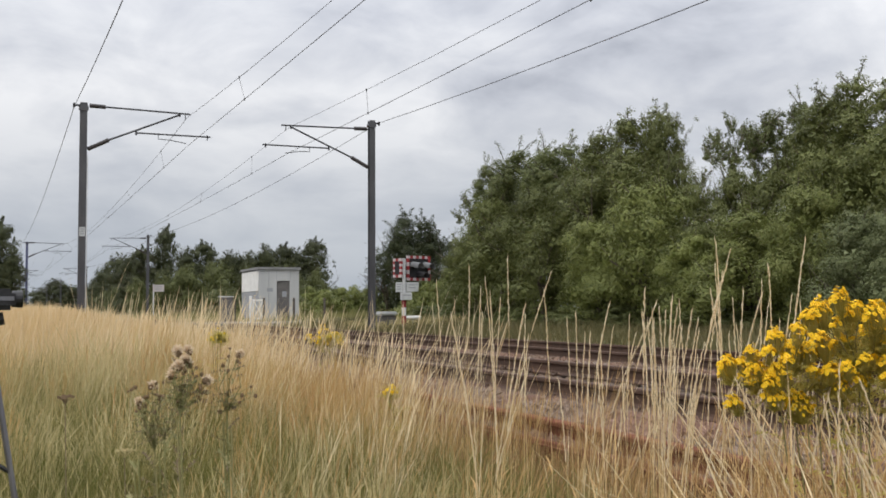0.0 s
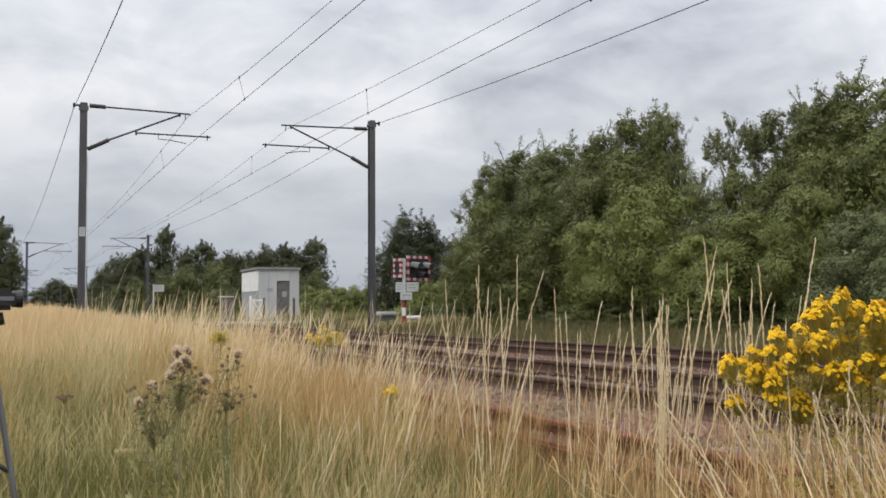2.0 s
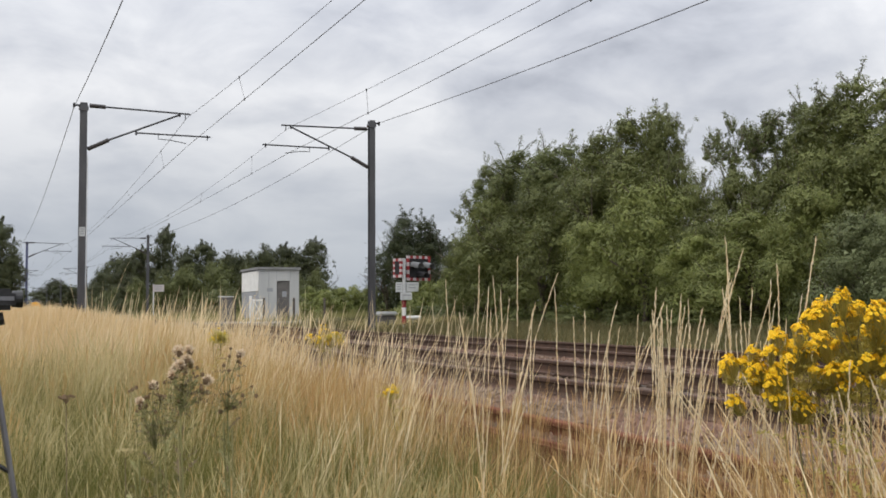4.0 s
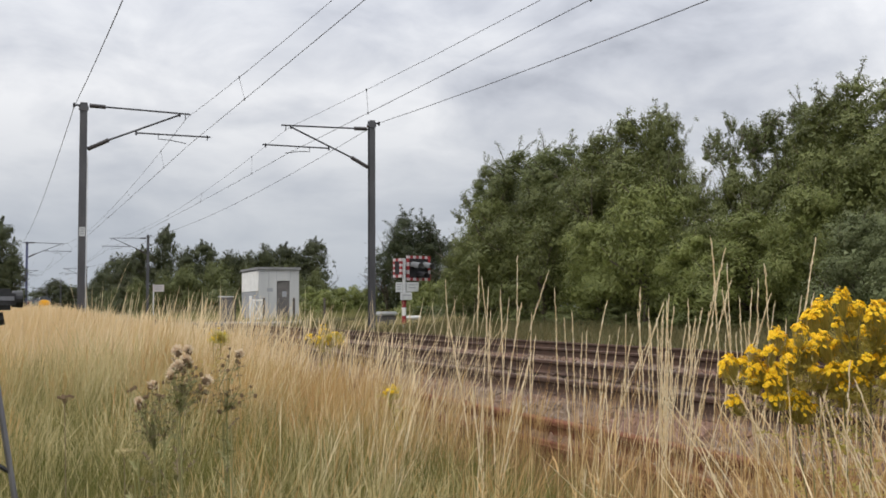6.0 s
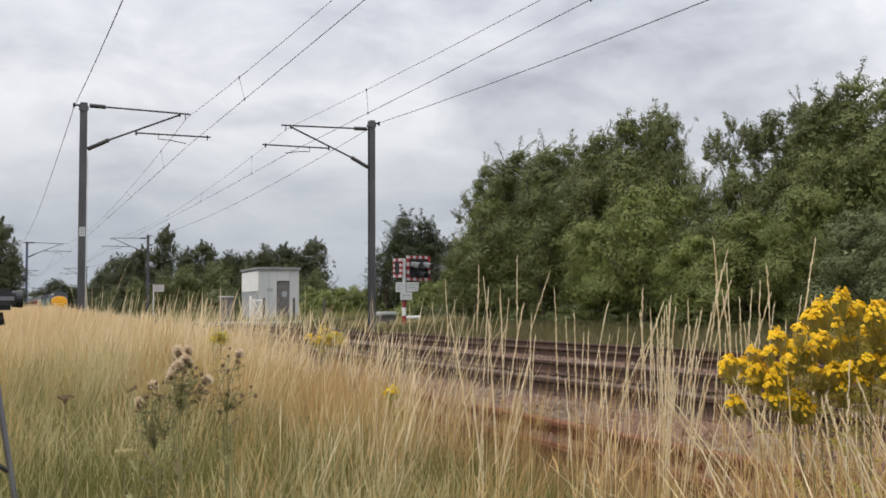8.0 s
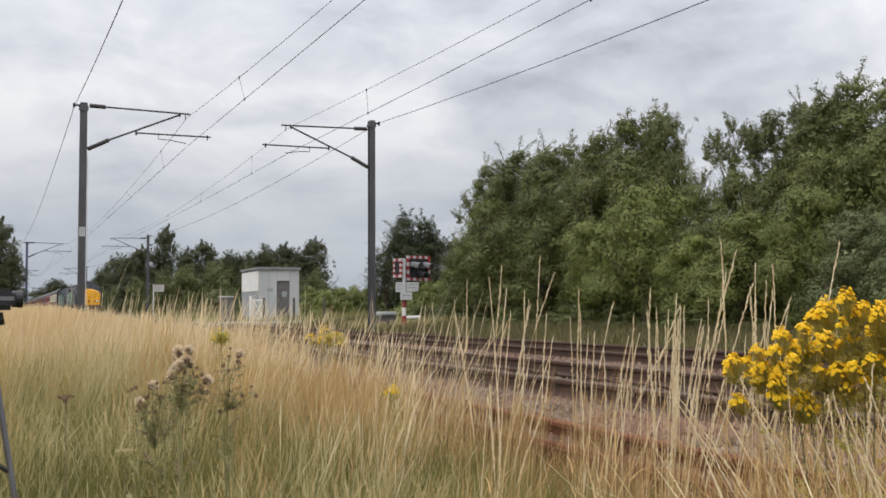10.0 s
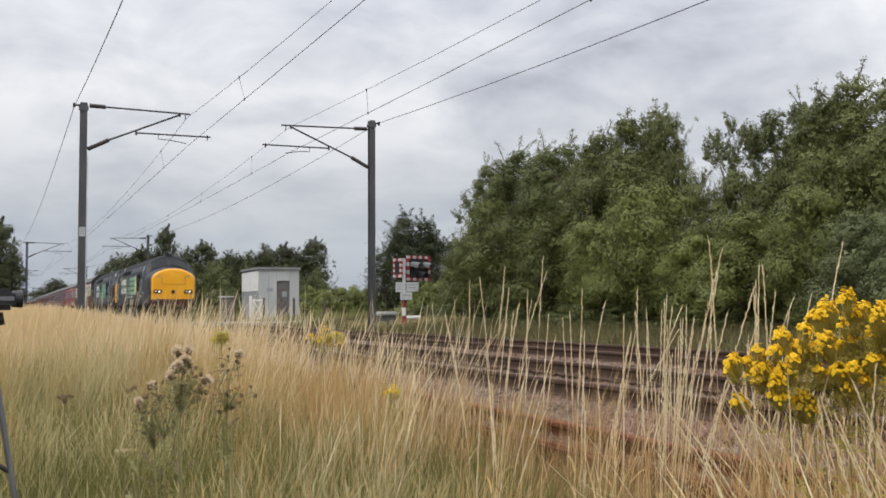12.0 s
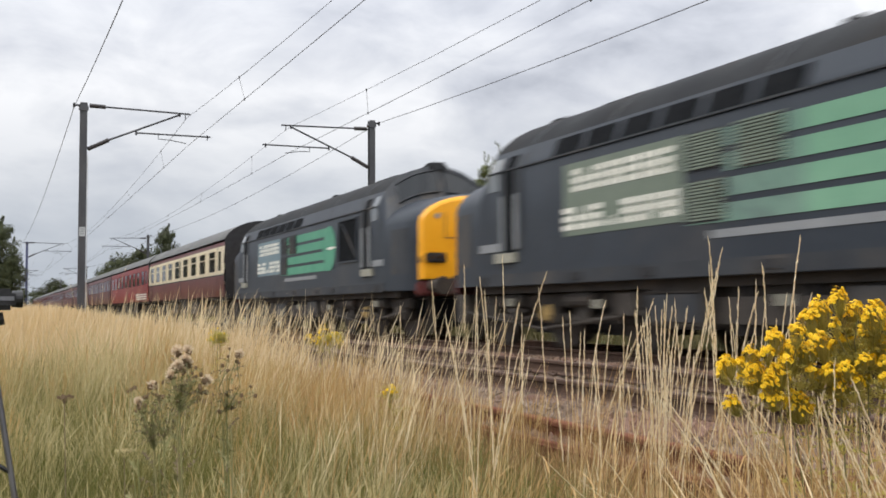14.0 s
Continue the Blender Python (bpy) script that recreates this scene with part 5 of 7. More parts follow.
    for y in (3.3, LOCO_LEN - 3.3):
        for d in (-1.03, 1.03):
            part("traction_motor", boxed(-0.62, 0.62, y + d - 0.55, y + d + 0.55, 0.22, 0.82, bevel=0.08), M_BLACK, loco)
        for s in (-1, 1):
            part("sand_box", boxed(min(s * 0.9, s * 1.2), max(s * 0.9, s * 1.2), y + 2.75, y + 3.15, 0.35, 0.85, bevel=0.03), M_UNDER, loco)
            part("brake_cylinder", tubed([(s * 1.12, y - 1.4, 0.72), (s * 1.12, y - 0.7, 0.72)], 0.1, 10), M_UNDER, loco)
            part("brake_cylinder", tubed([(s * 1.12, y + 0.7, 0.72), (s * 1.12, y + 1.4, 0.72)], 0.1, 10), M_UNDER, loco)
            part("brake_pipe", tubed([(s * 1.2, y - 2.7, 0.55), (s * 1.2, y, 0.3), (s * 1.2, y + 2.7, 0.55)], 0.025, 6), M_UNDER, loco)
        bogie(loco, y, (-2.06, 0, 2.06), 0.56, 5.2, True)
    tank = part("fuel_tank", boxed(-1.22, 1.22, 6.6, 9.6, 0.3, 0.84, bevel=0.12), M_UNDER, loco, "dusty fuel tank")
    for y in (7.1, 8.1, 9.1):
        part("tank_strap", boxed(-1.23, 1.23, y, y + 0.06, 0.29, 0.84, bevel=0.01), M_BLACK, tank)
    for s in (-1, 1):
        for y0, y1, z0, z1, mat in ((6.75, 7.6, 0.5, 0.8, M_NAVYDULL), (9.85, 10.9, 0.42, 0.78, M_NAVYDULL), (5.9, 6.4, 0.55, 0.8, M_UNDER), (11.15, 11.6, 0.5, 0.8, M_UNDER)):
            part("equipment_door", boxed(min(s * 1.2, s * 1.255), max(s * 1.2, s * 1.255), y0, y1, z0, z1, bevel=0.015), mat, loco)
        for y, z in ((8.4, 0.62), (5.6, 0.6), (12.0, 0.6), (2.2, 0.66), (14.6, 0.64)):
            part("gauge_plate", boxed(min(s * 1.22, s * 1.27), max(s * 1.22, s * 1.27), y, y + 0.14, z, z + 0.12), M_STEP, loco, "pale dusty plate")
    part("battery_box", boxed(-1.24, 1.24, 9.75, 11.0, 0.35, 0.84, bevel=0.04), M_UNDER, loco)
    return loco


COACH = 19.66


def coach_z(x):
    return 2.98 + 0.78 * max(0.0, 1 - (x / 1.415) ** 2) ** 0.6


def make_coach(upper, lower, lines, label):
    coach = root("passenger_coach", pose(FAR_TRACK, 0, 0), label, "railway carriage", "train coaches")
    h = 1.41
    for sx in (-1, 1):
        low = lofted([[(sx * (h - 0.06), y, 1.08), (sx * (h - 0.01), y, 1.3), (sx * h, y, 1.62), (sx * h, y, 1.84)] for y in (0, COACH)])
        part("lower_side", low, lower, coach, "", True)
        up = part("upper_side", lofted([[(sx * h, y, 1.842), (sx * h, y, 2.5), (sx * (h - 0.03), y, 2.86)] for y in (0, COACH)]), upper, coach, "", True)
        part("cantrail", lofted([[(sx * (h - 0.03), y, 2.862), (sx * (h - 0.045), y, 3.0)] for y in (0, COACH)]), lower, coach)
        part("waist_line", boxed(min(sx * h, sx * (h + 0.008)), max(sx * h, sx * (h + 0.008)), 0.0, COACH, 1.82, 1.86), M_BLACK if upper is M_CREAM else lower, coach)
        y = 1.55
        for k in range(9):
            a, b = sorted((sx * (h - 0.005), sx * (h + 0.004)))
            w = part("window", boxed(a, b, y, y + 1.22, 1.98, 2.72), M_SALOON, coach, "dark saloon window")
            fr = bmesh.new()
            a, b = sorted((sx * (h + 0.003), sx * (h + 0.022)))
            for q in ((y - 0.04, y, 1.94, 2.76), (y + 1.22, y + 1.26, 1.94, 2.76), (y, y + 1.22, 2.72, 2.76), (y, y + 1.22, 1.94, 1.98), (y, y + 1.22, 2.46, 2.49)):
                box(fr, a, b, *q)
            part("window_frame", fr, upper, w)
            y += 1.98 if k not in (3,) else 2.25
        for yy in (0.45, 9.35, COACH - 1.15):
            a, b = sorted((sx * (h + 0.001), sx * (h + 0.007)))
            d = bmesh.new()
            for q in ((yy - 0.015, yy, 1.15, 2.85), (yy + 0.7, yy + 0.715, 1.15, 2.85)):
                box(d, a, b, *q)
            part("door_seam", d, M_BLACK, coach)
            part("door_window", boxed(a, b, yy + 0.15, yy + 0.55, 2.0, 2.68), M_SALOON, coach)
        if lines:
            for z in (1.2, 1.32, 1.44):
                a, b = sorted((sx * (h - 0.02), sx * (h + 0.012)))
                part("white_line", boxed(a, b, 0.6, 5.2, z, z + 0.05), M_LETTER, coach)
    part("roof", lofted([[(k * 1.39, y, coach_z(k * 1.39) - 0.0) for k in XS] for y in (0, COACH / 2, COACH)]), M_COACHROOF, coach, "weathered grey roof", True)
    for y in (2.2, 5.0, 7.6, 10.4, 13.2, 16.0, 18.2):
        part("roof_ventilator", boxed(-0.16 if int(y) % 2 else 0.2, 0.16 if int(y) % 2 else 0.5, y, y + 0.3, 3.66, 3.82, bevel=0.04), M_COACHROOF, coach)
    for y, s in ((0.0, 1), (COACH, -1)):
        end = bmesh.new()
        ring = [(-1.36, y, 1.05)] + [(k * 1.39, y, coach_z(k * 1.39)) for k in XS] + [(1.36, y, 1.05)]
        end.faces.new([end.verts.new(p) for p in ring])
        e = part("end_wall", end, M_BLACK, coach, "sooty end wall")
        part("gangway", boxed(-0.5, 0.5, min(y, y - s * 0.22), max(y, y - s * 0.22), 1.2, 3.1, bevel=0.06), M_RUBBER, e)
        for sx in (-1, 1):
            part("buffer", tubed([(sx * 0.87, y, 1.05), (sx * 0.87, y - s * 0.2, 1.05), (sx * 0.87, y - s * 0.21, 1.05)], [0.1, 0.1, 0.2], 12), M_UNDER, e)
    part("underframe", boxed(-1.25, 1.25, 0.05, COACH - 0.05, 0.98, 1.1), M_UNDER, coach)
    for y0, y1 in ((6.2, 8.0), (9.0, 10.4), (11.5, 12.6)):
        part("equipment_box", boxed(-1.2, 1.2, y0, y1, 0.45, 0.98, bevel=0.03), M_UNDER, coach)
    for y in (2.9, COACH - 2.9):
        bogie(coach, y, (-1.3, 1.3), 0.46, 3.6, False)
    return coach


def make_train():
    """The vehicles in order, each with the distance of its front from the leading nose."""
    a = make_loco("leading_locomotive", M_GREEN, M_SAGE, "dark blue diesel locomotive with yellow nose and pale green stripes")
    b = make_loco("second_locomotive", M_TEAL, M_SKYBLUE, "dark blue diesel locomotive with teal stripes coupled behind another")
    cream = make_coach(M_CREAM, M_MAROON, False, "cream and maroon railway coach with grey roof")
    red = make_coach(M_CRIMSON, M_CRIMSON, True, "bright red railway coach with white lines and grey roof")
    maroon = make_coach(M_MAROON, M_MAROON, False, "plain maroon railway coach with grey roof")
    train = [(a, 0.0), (b, 18.7), (cream, 36.4), (red, 56.5), (maroon, 76.6)]
    for k in range(1, 9):
        train.append((copy_thing(maroon, pose(FAR_TRACK, 0, 0)), 76.6 + 20.1 * k))
    return train


TRAIN = make_train()


# ---- grass, flowers and thistles on the near side ----
RIGHT = Vector((0.9197, -0.3927, 0))      # across the view
SWAYING = []                              # thing, rest pose, gain, which of the two wind series
WIND = [(0.0, 0.2, -1.0), (0.8, 0.3, -0.7), (1.2, -0.5, 0.1), (1.6, -1.0, 0.1), (2.4, -0.9, 0.4), (2.8, 1.9, 0.7), (3.2, 3.1, 0.4),
        (4.2, 0.8, 0.2), (5.4, 0.1, 0.3), (6.2, -0.5, 0.1), (6.6, -1.0, 0.0), (7.0, -0.7, -0.1), (7.4, 0.9, -0.5), (7.8, 0.0, 0.3), (8.2, 0.0, 0.0),
        (9.2, 0.3, 1.4), (10.3, 0.8, 3.1), (10.6, 1.0, 2.9), (10.9, 3.8, 3.1), (11.2, 2.2, 3.1), (11.5, 0.6, 3.3), (11.8, -0.1, 3.6), (12.1, -0.7, 3.1),
        (12.4, -1.1, 2.8), (12.7, -0.7, 1.3), (13.0, 0.3, 2.6), (13.4, 0.0, 0.3), (13.8, 0.1, -0.6), (14.0, -0.5, -1.6)]


def scatter(r, x0, x1, y0, y1, per_m2, keep=None):
    n = int((x1 - x0) * (y1 - y0) * per_m2)
    x, y = r.uniform(x0, x1, n), r.uniform(y0, y1, n)
    ok = (x < 1.12 * y + 0.35)
    if keep is not None:
        ok &= r.random(n) < keep(x, y)
    x, y = x[ok], y[ok]
    return np.stack([x, y, ground_height(x, y) - 0.02], 1)


def clumpy(x, y, s=1.0):
    return 0.5 + 0.5 * np.sin(x * 3.1 * s + 1.3 * np.sin(y * 1.9 * s)) * np.cos(y * 2.3 * s + 0.7 * np.sin(x * 2.7 * s))


def tufts(r, x0, x1, y0, y1, per_m2, count, spread, keep=None):
    """Roots gathered in tufts: places, the way each one splays, and how high its tuft stands."""
    c = scatter(r, x0, x1, y0, y1, per_m2, keep)
    pick = np.repeat(np.arange(len(c)), r.poisson(count * np.exp(r.normal(0, 0.45, len(c)))))
    off = r.normal(0, spread, (len(pick), 2))
    p = c[pick].copy()
    p[:, :2] += off
    p[:, 2] = ground_height(p[:, 0], p[:, 1]) - 0.02
    return p, off / spread * 0.05 + r.normal(0.02, 0.05, (len(c), 2))[pick], r.uniform(0.82, 1.12, len(c))[pick]


def stems(r, roots, h, w, head, lean=0.08, spread=0.18, splay=0.0):
    n = len(roots)
    hh = h * r.uniform(0.72, 1.14, n)
    ln = np.stack([r.normal(lean, spread, n), r.normal(-lean * 0.4, spread, n)], 1) + splay
    ww = w * r.uniform(0.7, 1.3, (n, 1))
    hd = head * r.uniform(0.5, 1.3, (n, 1))
    widths = np.concatenate([ww, ww * 0.85, ww * 0.7, hd], 1)
    return ribbons(roots, hh, ln, [0, 0.36, 0.72, 0.87, 1.0], widths, r.uniform(0, 3.14, n), r.normal(0, 0.014, n), r.uniform(0, 6.28, n))


def blades(r, roots, h, w, lean=0.1, spread=0.3):
    n = len(roots)
    hh = h * r.uniform(0.5, 1.15, n)
    ln = np.stack([r.normal(lean, spread, n), r.normal(0, spread, n)], 1)
    ww = w * r.uniform(0.6, 1.4, (n, 1))
    return ribbons(roots, hh, ln, [0, 0.5, 1.0], np.concatenate([ww, ww * 0.9], 1), r.uniform(0, 3.14, n))


def tall(roots):
    """How high the grass stands: short near the camera and over the ballast edge, tall out in the field."""
    x, y = roots[:, 0], roots[:, 1]
    inner = np.interp(y, [1, 2.5, 4, 6, 8, 11, 15, 40], [0.45, 0.55, 0.62, 0.74, 0.9, 1.02, 1.1, 1.24])
    edge = np.interp(y, [1, 3, 5, 7, 10, 15, 30, 60], [0.38, 0.44, 0.53, 0.61, 0.71, 0.84, 0.98, 1.12])
    f = np.clip((x - 0.6) / 1.6, 0, 1)
    inner = inner * np.where(y > 6, np.interp(x / y, [0.0, 0.05, 0.1, 0.14, 0.18], [0.92, 0.98, 1.05, 1.03, 1.0]), 1.0)
    return (inner * (1 - f) + edge * f) * (0.85 + 0.25 * clumpy(x, y, 0.6))


def greenness(x, y):
    """Where the sward is still green: in front, to the side away from the track."""
    return np.clip(0.8 * np.clip((0.16 - x / y) / 0.06, 0, 1) * np.clip((13.5 - y) / 3.0, 0, 1) + np.clip((0.27 - x / y) / 0.07, 0, 1) * np.clip((9.4 - y) / 2.6, 0, 1) + 0.85 * np.clip((0.42 - x / y) / 0.1, 0, 1) * np.clip((6.6 - y) / 1.5, 0, 1) + 0.75 * np.clip((5.2 - y) / 1.2, 0, 1), 0, 1)


def make_grass():
    r = rng(101)
    fade = lambda x, y: np.where(y < 10, np.interp(x, [1.0, 1.6, 2.2, 2.9], [1.0, 0.72, 0.42, 0.18]), np.interp(x, [1.0, 2.0, 2.9], [1.0, 0.85, 0.4])) * np.interp(y, [4, 8, 14], [0.24, 0.35, 0.45]) * (1 + 1.25 * clumpy(x, y, 1.5)) * (1 - 0.95 * greenness(x, y)) * np.where(y < 5, np.interp(x / y, [0.38, 0.44, 0.55, 0.64], [1.0, 0.6, 0.6, 1.0]), 1.0)
    gold, distant = [], []
    for y0, y1, dens, w, head in ((2.5, 5.0, 56, 0.0017, 0.004), (5.0, 9.0, 84, 0.0021, 0.005)):
        p, splay, hf = tufts(r, -0.7, 2.9, y0, y1, dens, 34, 0.045, fade)
        gold.append(stems(r, p, tall(p) * hf, w, head, 0.04, 0.09, splay))
    # from 9 m on the stems take the copy with haze in its colour
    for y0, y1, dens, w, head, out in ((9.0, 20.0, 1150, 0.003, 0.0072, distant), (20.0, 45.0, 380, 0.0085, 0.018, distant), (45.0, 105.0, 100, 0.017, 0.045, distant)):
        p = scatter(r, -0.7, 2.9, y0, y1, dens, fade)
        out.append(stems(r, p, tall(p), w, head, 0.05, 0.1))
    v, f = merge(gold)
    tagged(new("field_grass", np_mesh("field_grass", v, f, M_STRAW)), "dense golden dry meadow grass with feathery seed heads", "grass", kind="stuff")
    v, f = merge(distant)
    tagged(new("distant_field_grass", np_mesh("distant_field_grass", v, f, M_STRAWFAR)), "golden dry meadow grass along the track, colour paled into the distance", "grass", kind="stuff")
    pale, low = [], []
    open_strip = lambda x, y: np.where(y < 6.5, np.interp(x / y, [0.36, 0.42, 0.47, 0.6, 0.72, 0.8], [1.0, 0.65, 0.36, 0.42, 0.5, 0.85]), 1.0)
    for y0, y1, dens, w in ((1.9, 4.5, 20, 0.0014), (4.5, 9.0, 24, 0.002), (9.0, 22.0, 10, 0.004)):
        p, splay, hf = tufts(r, 0.5, 3.35, y0, y1, dens, 26, 0.05, lambda x, y: np.interp(x, [0.5, 1.3, 2.6, 3.3], [0.2, 1.0, 0.8, 0.15]) * open_strip(x, y) * (0.2 + 0.8 * clumpy(x, y, 1.9)) * (1 - 0.6 * greenness(x, y)))
        pale.append(stems(r, p, tall(p) * 0.95 * hf, w * 1.1, 0.0036, 0.05, 0.13, splay))
        q = scatter(r, 0.3, 3.1, y0, y1, dens * 72, lambda x, y: (1 - 0.75 * greenness(x, y)) * (0.25 + 0.75 * clumpy(x + 1, y, 1.7)) * open_strip(x, y) ** 0.4)
        low.append(blades(r, q, 0.34, 0.0032, 0.12, 0.5))
    # a sparse scatter of taller stems with slender heads
    p = scatter(r, 0.6, 3.0, 2.2, 8.5, 14, open_strip)
    slender = stems(r, p, tall(p) * 1.35 + 0.05, 0.0011, 0.0032, 0.08, 0.12)
    # bleached stalks among the green
    p, splay, hf = tufts(r, -0.7, 1.8, 2.4, 8.0, 9, 16, 0.05, lambda x, y: greenness(x, y) * np.interp(x / y, [0.3, 0.4], [1.0, 0.12]))
    bleached = stems(r, p, tall(p) * 0.85 * hf, 0.002, 0.0034, 0.04, 0.2, splay)
    # tall plumed stems that lean out over the rest
    p = scatter(r, 1.0, 2.75, 5.6, 15.0, 42, lambda x, y: (0.25 + 0.75 * clumpy(x + 1, y, 1.1)) * np.interp(x / y, [0.17, 0.28], [0.1, 1.0]))
    plumes = stems(r, p, np.full(len(p), 1.12), 0.0016, 0.0048, 0.17, 0.15)
    wisp = []
    for y0, y1, dens in ((2.3, 4.5, 38), (4.5, 9.0, 34), (9.0, 13.5, 26)):
        p, splay, hf = tufts(r, -0.9, 2.0, y0, y1, dens, 26, 0.06, lambda x, y: np.clip(np.clip((0.3 - x / y) / 0.07, 0, 1) + 0.6 * greenness(x, y), 0, 1) * (0.25 + 0.75 * clumpy(x, y + 5, 1.2)))
        wisp.append(stems(r, p, tall(p) * 0.86 * hf, 0.0017 if y0 < 9 else 0.003, 0.0036, 0.0, 0.26, splay))
    wisp.append(bleached)
    v, f = merge(wisp)
    tagged(new("wispy_grass", np_mesh("wispy_grass", v, f, M_WISP)), "grey-green wispy flowering grass among the sward", "grass", kind="stuff")
    # stems that lean across the ragwort
    p = scatter(r, 1.1, 2.3, 1.2, 2.1, 260, lambda x, y: np.clip((x / y - 0.86) / 0.1, 0, 1))
    silver_near = stems(r, p, np.full(len(p), 0.92), 0.0014, 0.0034, -0.12, 0.24)
    # taller soft plumes over the sward
    p = scatter(r, 0.4, 2.6, 7.5, 14.0, 120, lambda x, y: np.interp(x / y, [0.04, 0.09, 0.17, 0.21], [0.0, 0.9, 1.0, 0.0]) * clumpy(x, y, 1.4))
    soft = stems(r, p, np.full(len(p), 1.17), 0.0013, 0.0055, 0.12, 0.1)
    silver = [plumes, soft, slender, silver_near]
    for y0, y1, dens, h in ((2.6, 5.0, 3.2, 0.74), (5.0, 9.0, 4.5, 0.9), (9.0, 15.0, 3.5, 1.02)):
        p, splay, hf = tufts(r, 1.3, 3.2, y0, y1, dens, 15, 0.05, open_strip)
        silver.append(stems(r, p, h * hf, 0.0010 + 0.0001 * y0, 0.0032 + 0.0004 * y0, 0.1, 0.1, splay))
    v, f = merge(silver)
    tagged(new("silvery_grass", np_mesh("silvery_grass", v, f, M_HEAD)), "thin silvery flowering grass over the ballast edge", "grass", kind="stuff")
    # stems round the ragwort's foot
    p = scatter(r, 0.95, 2.3, 1.15, 2.3, 1250, lambda x, y: np.interp(x / y, [0.6, 0.78, 0.86, 1.0], [0.05, 0.2, 1.0, 1.0]))
    pale.append(stems(r, p, np.full(len(p), 0.8), 0.0013, 0.0036, 0.05, 0.24))
    v, f = merge(pale)
    tagged(new("pale_grass", np_mesh("pale_grass", v, f, M_STRAWPALE)), "thin bleached grass stems along the ballast edge", "grass", kind="stuff")
    # rusty-brown dead leaves on the shoulder by the discarded rails
    q = scatter(r, 1.3, 4.0, 2.0, 8.5, 2300, lambda x, y: np.interp(x, [3.1, 4.3], [1.0, 0.3]) * np.clip((x / y - 0.38) / 0.15, 0, 1) * (0.3 + 0.7 * clumpy(x, y + 1, 1.5)))
    v, f = blades(r, q, np.where(q[:, 0] > 2.9, 0.15, 0.26), 0.0034, 0.1, 0.6)
    tagged(new("dead_grass", np_mesh("dead_grass", v, f, M_DEADGRASS)), "low rusty-brown dead grass beside the discarded rails", "grass", kind="stuff")
    v, f = merge(low)
    tagged(new("low_grass", np_mesh("low_grass", v, f, M_THATCH)), "matted low brown and green grass leaves", "grass", kind="stuff")
    green = []
    for y0, y1, dens, h in ((1.2, 4.5, 5200, 0.46), (4.5, 9.5, 5600, 0.56), (9.5, 13.5, 2200, 0.72)):
        p = scatter(r, -2.4, 2.3, y0, y1, dens, lambda x, y: np.interp(x, [-2.4, -0.3], [0.02, 1.0]) * np.interp(y, [1.2, 2.8], [0.05, 1.0]) * (0.3 + 0.7 * greenness(x, y)) * (0.35 + 0.65 * clumpy(x + 3, y, 0.8)))
        green.append(blades(r, p, h, 0.0036 if y0 < 9 else 0.006, 0.06, 0.55))
    p = scatter(r, 0.6, 2.4, 2.6, 4.8, 3200, lambda x, y: (0.2 + 0.8 * clumpy(x + 3, y, 1.3)) * np.interp(x / y, [0.36, 0.5], [1.0, 0.1]))
    green.append(blades(r, p, 0.44, 0.003, 0.05, 0.5))
    v, f = merge(green)
    tagged(new("green_grass", np_mesh("green_grass", v, f, M_GRASSGREEN)), "green grass undergrowth below the dry stems", "grass", kind="stuff")
    # the rest of the meadow, thinner
    p = np.stack([r.uniform(-9, 2.6, 60000), r.uniform(-5, 34, 60000), np.zeros(60000)], 1)
    p = p[(p[:, 0] < -0.75) | ((p[:, 1] < 1.9) & (np.hypot(p[:, 0], p[:, 1]) > 0.9) & (p[:, 0] < 0.45 * p[:, 1] + 0.4))]
    p[:, 2] = ground_height(p[:, 0], p[:, 1]) - 0.02
    v, f = blades(r, p, np.where(p[:, 1] < 3, 0.42, 0.85), 0.012, 0.1, 0.3)
    tagged(new("meadow_grass", np_mesh("meadow_grass", v, f, M_WISP)), "rough dry meadow grass away from the track", "grass", kind="stuff")
    # thin verge under the trees
    p = np.stack([r.uniform(11.2, 14.8, 20000), r.uniform(8, 44, 20000), np.zeros(20000)], 1)
    p[:, 2] = ground_height(p[:, 0], p[:, 1]) - 0.02
    v, f = blades(r, p, 0.34, 0.014, 0.05, 0.35)
    q = np.stack([r.uniform(11.6, 14.6, 2600), r.uniform(31.5, 37.5, 2600), np.zeros(2600)], 1)
    q[:, 2] = ground_height(q[:, 0], q[:, 1]) - 0.02
    dry = stems(r, q[:1500], np.full(1500, 0.4), 0.007, 0.012, 0.05, 0.22)
    tagged(new("dry_verge_grass", np_mesh("dry_verge_grass", *dry, M_WISP)), "tan dry grass round the crossing signal's foot", "grass", kind="stuff")
    tagged(new("verge_grass", np_mesh("verge_grass", v, f, M_VERGE)), "rough green and dry verge grass below the trees", "grass", kind="stuff")
    p = np.stack([r.uniform(11.2, 40, 20000), r.uniform(44, 110, 20000), np.zeros(20000)], 1)
    p[:, 2] = ground_height(p[:, 0], p[:, 1]) - 0.02
    p = p[(p[:, 1] < 46.3) | (p[:, 1] > 51.7)]
    v, f = blades(r, p, 0.5, 0.05, 0.05, 0.35)
    tagged(new("far_verge_grass", np_mesh("far_verge_grass", v, f, M_BANK)), "rough green grass beyond the crossing", "grass", kind="stuff")


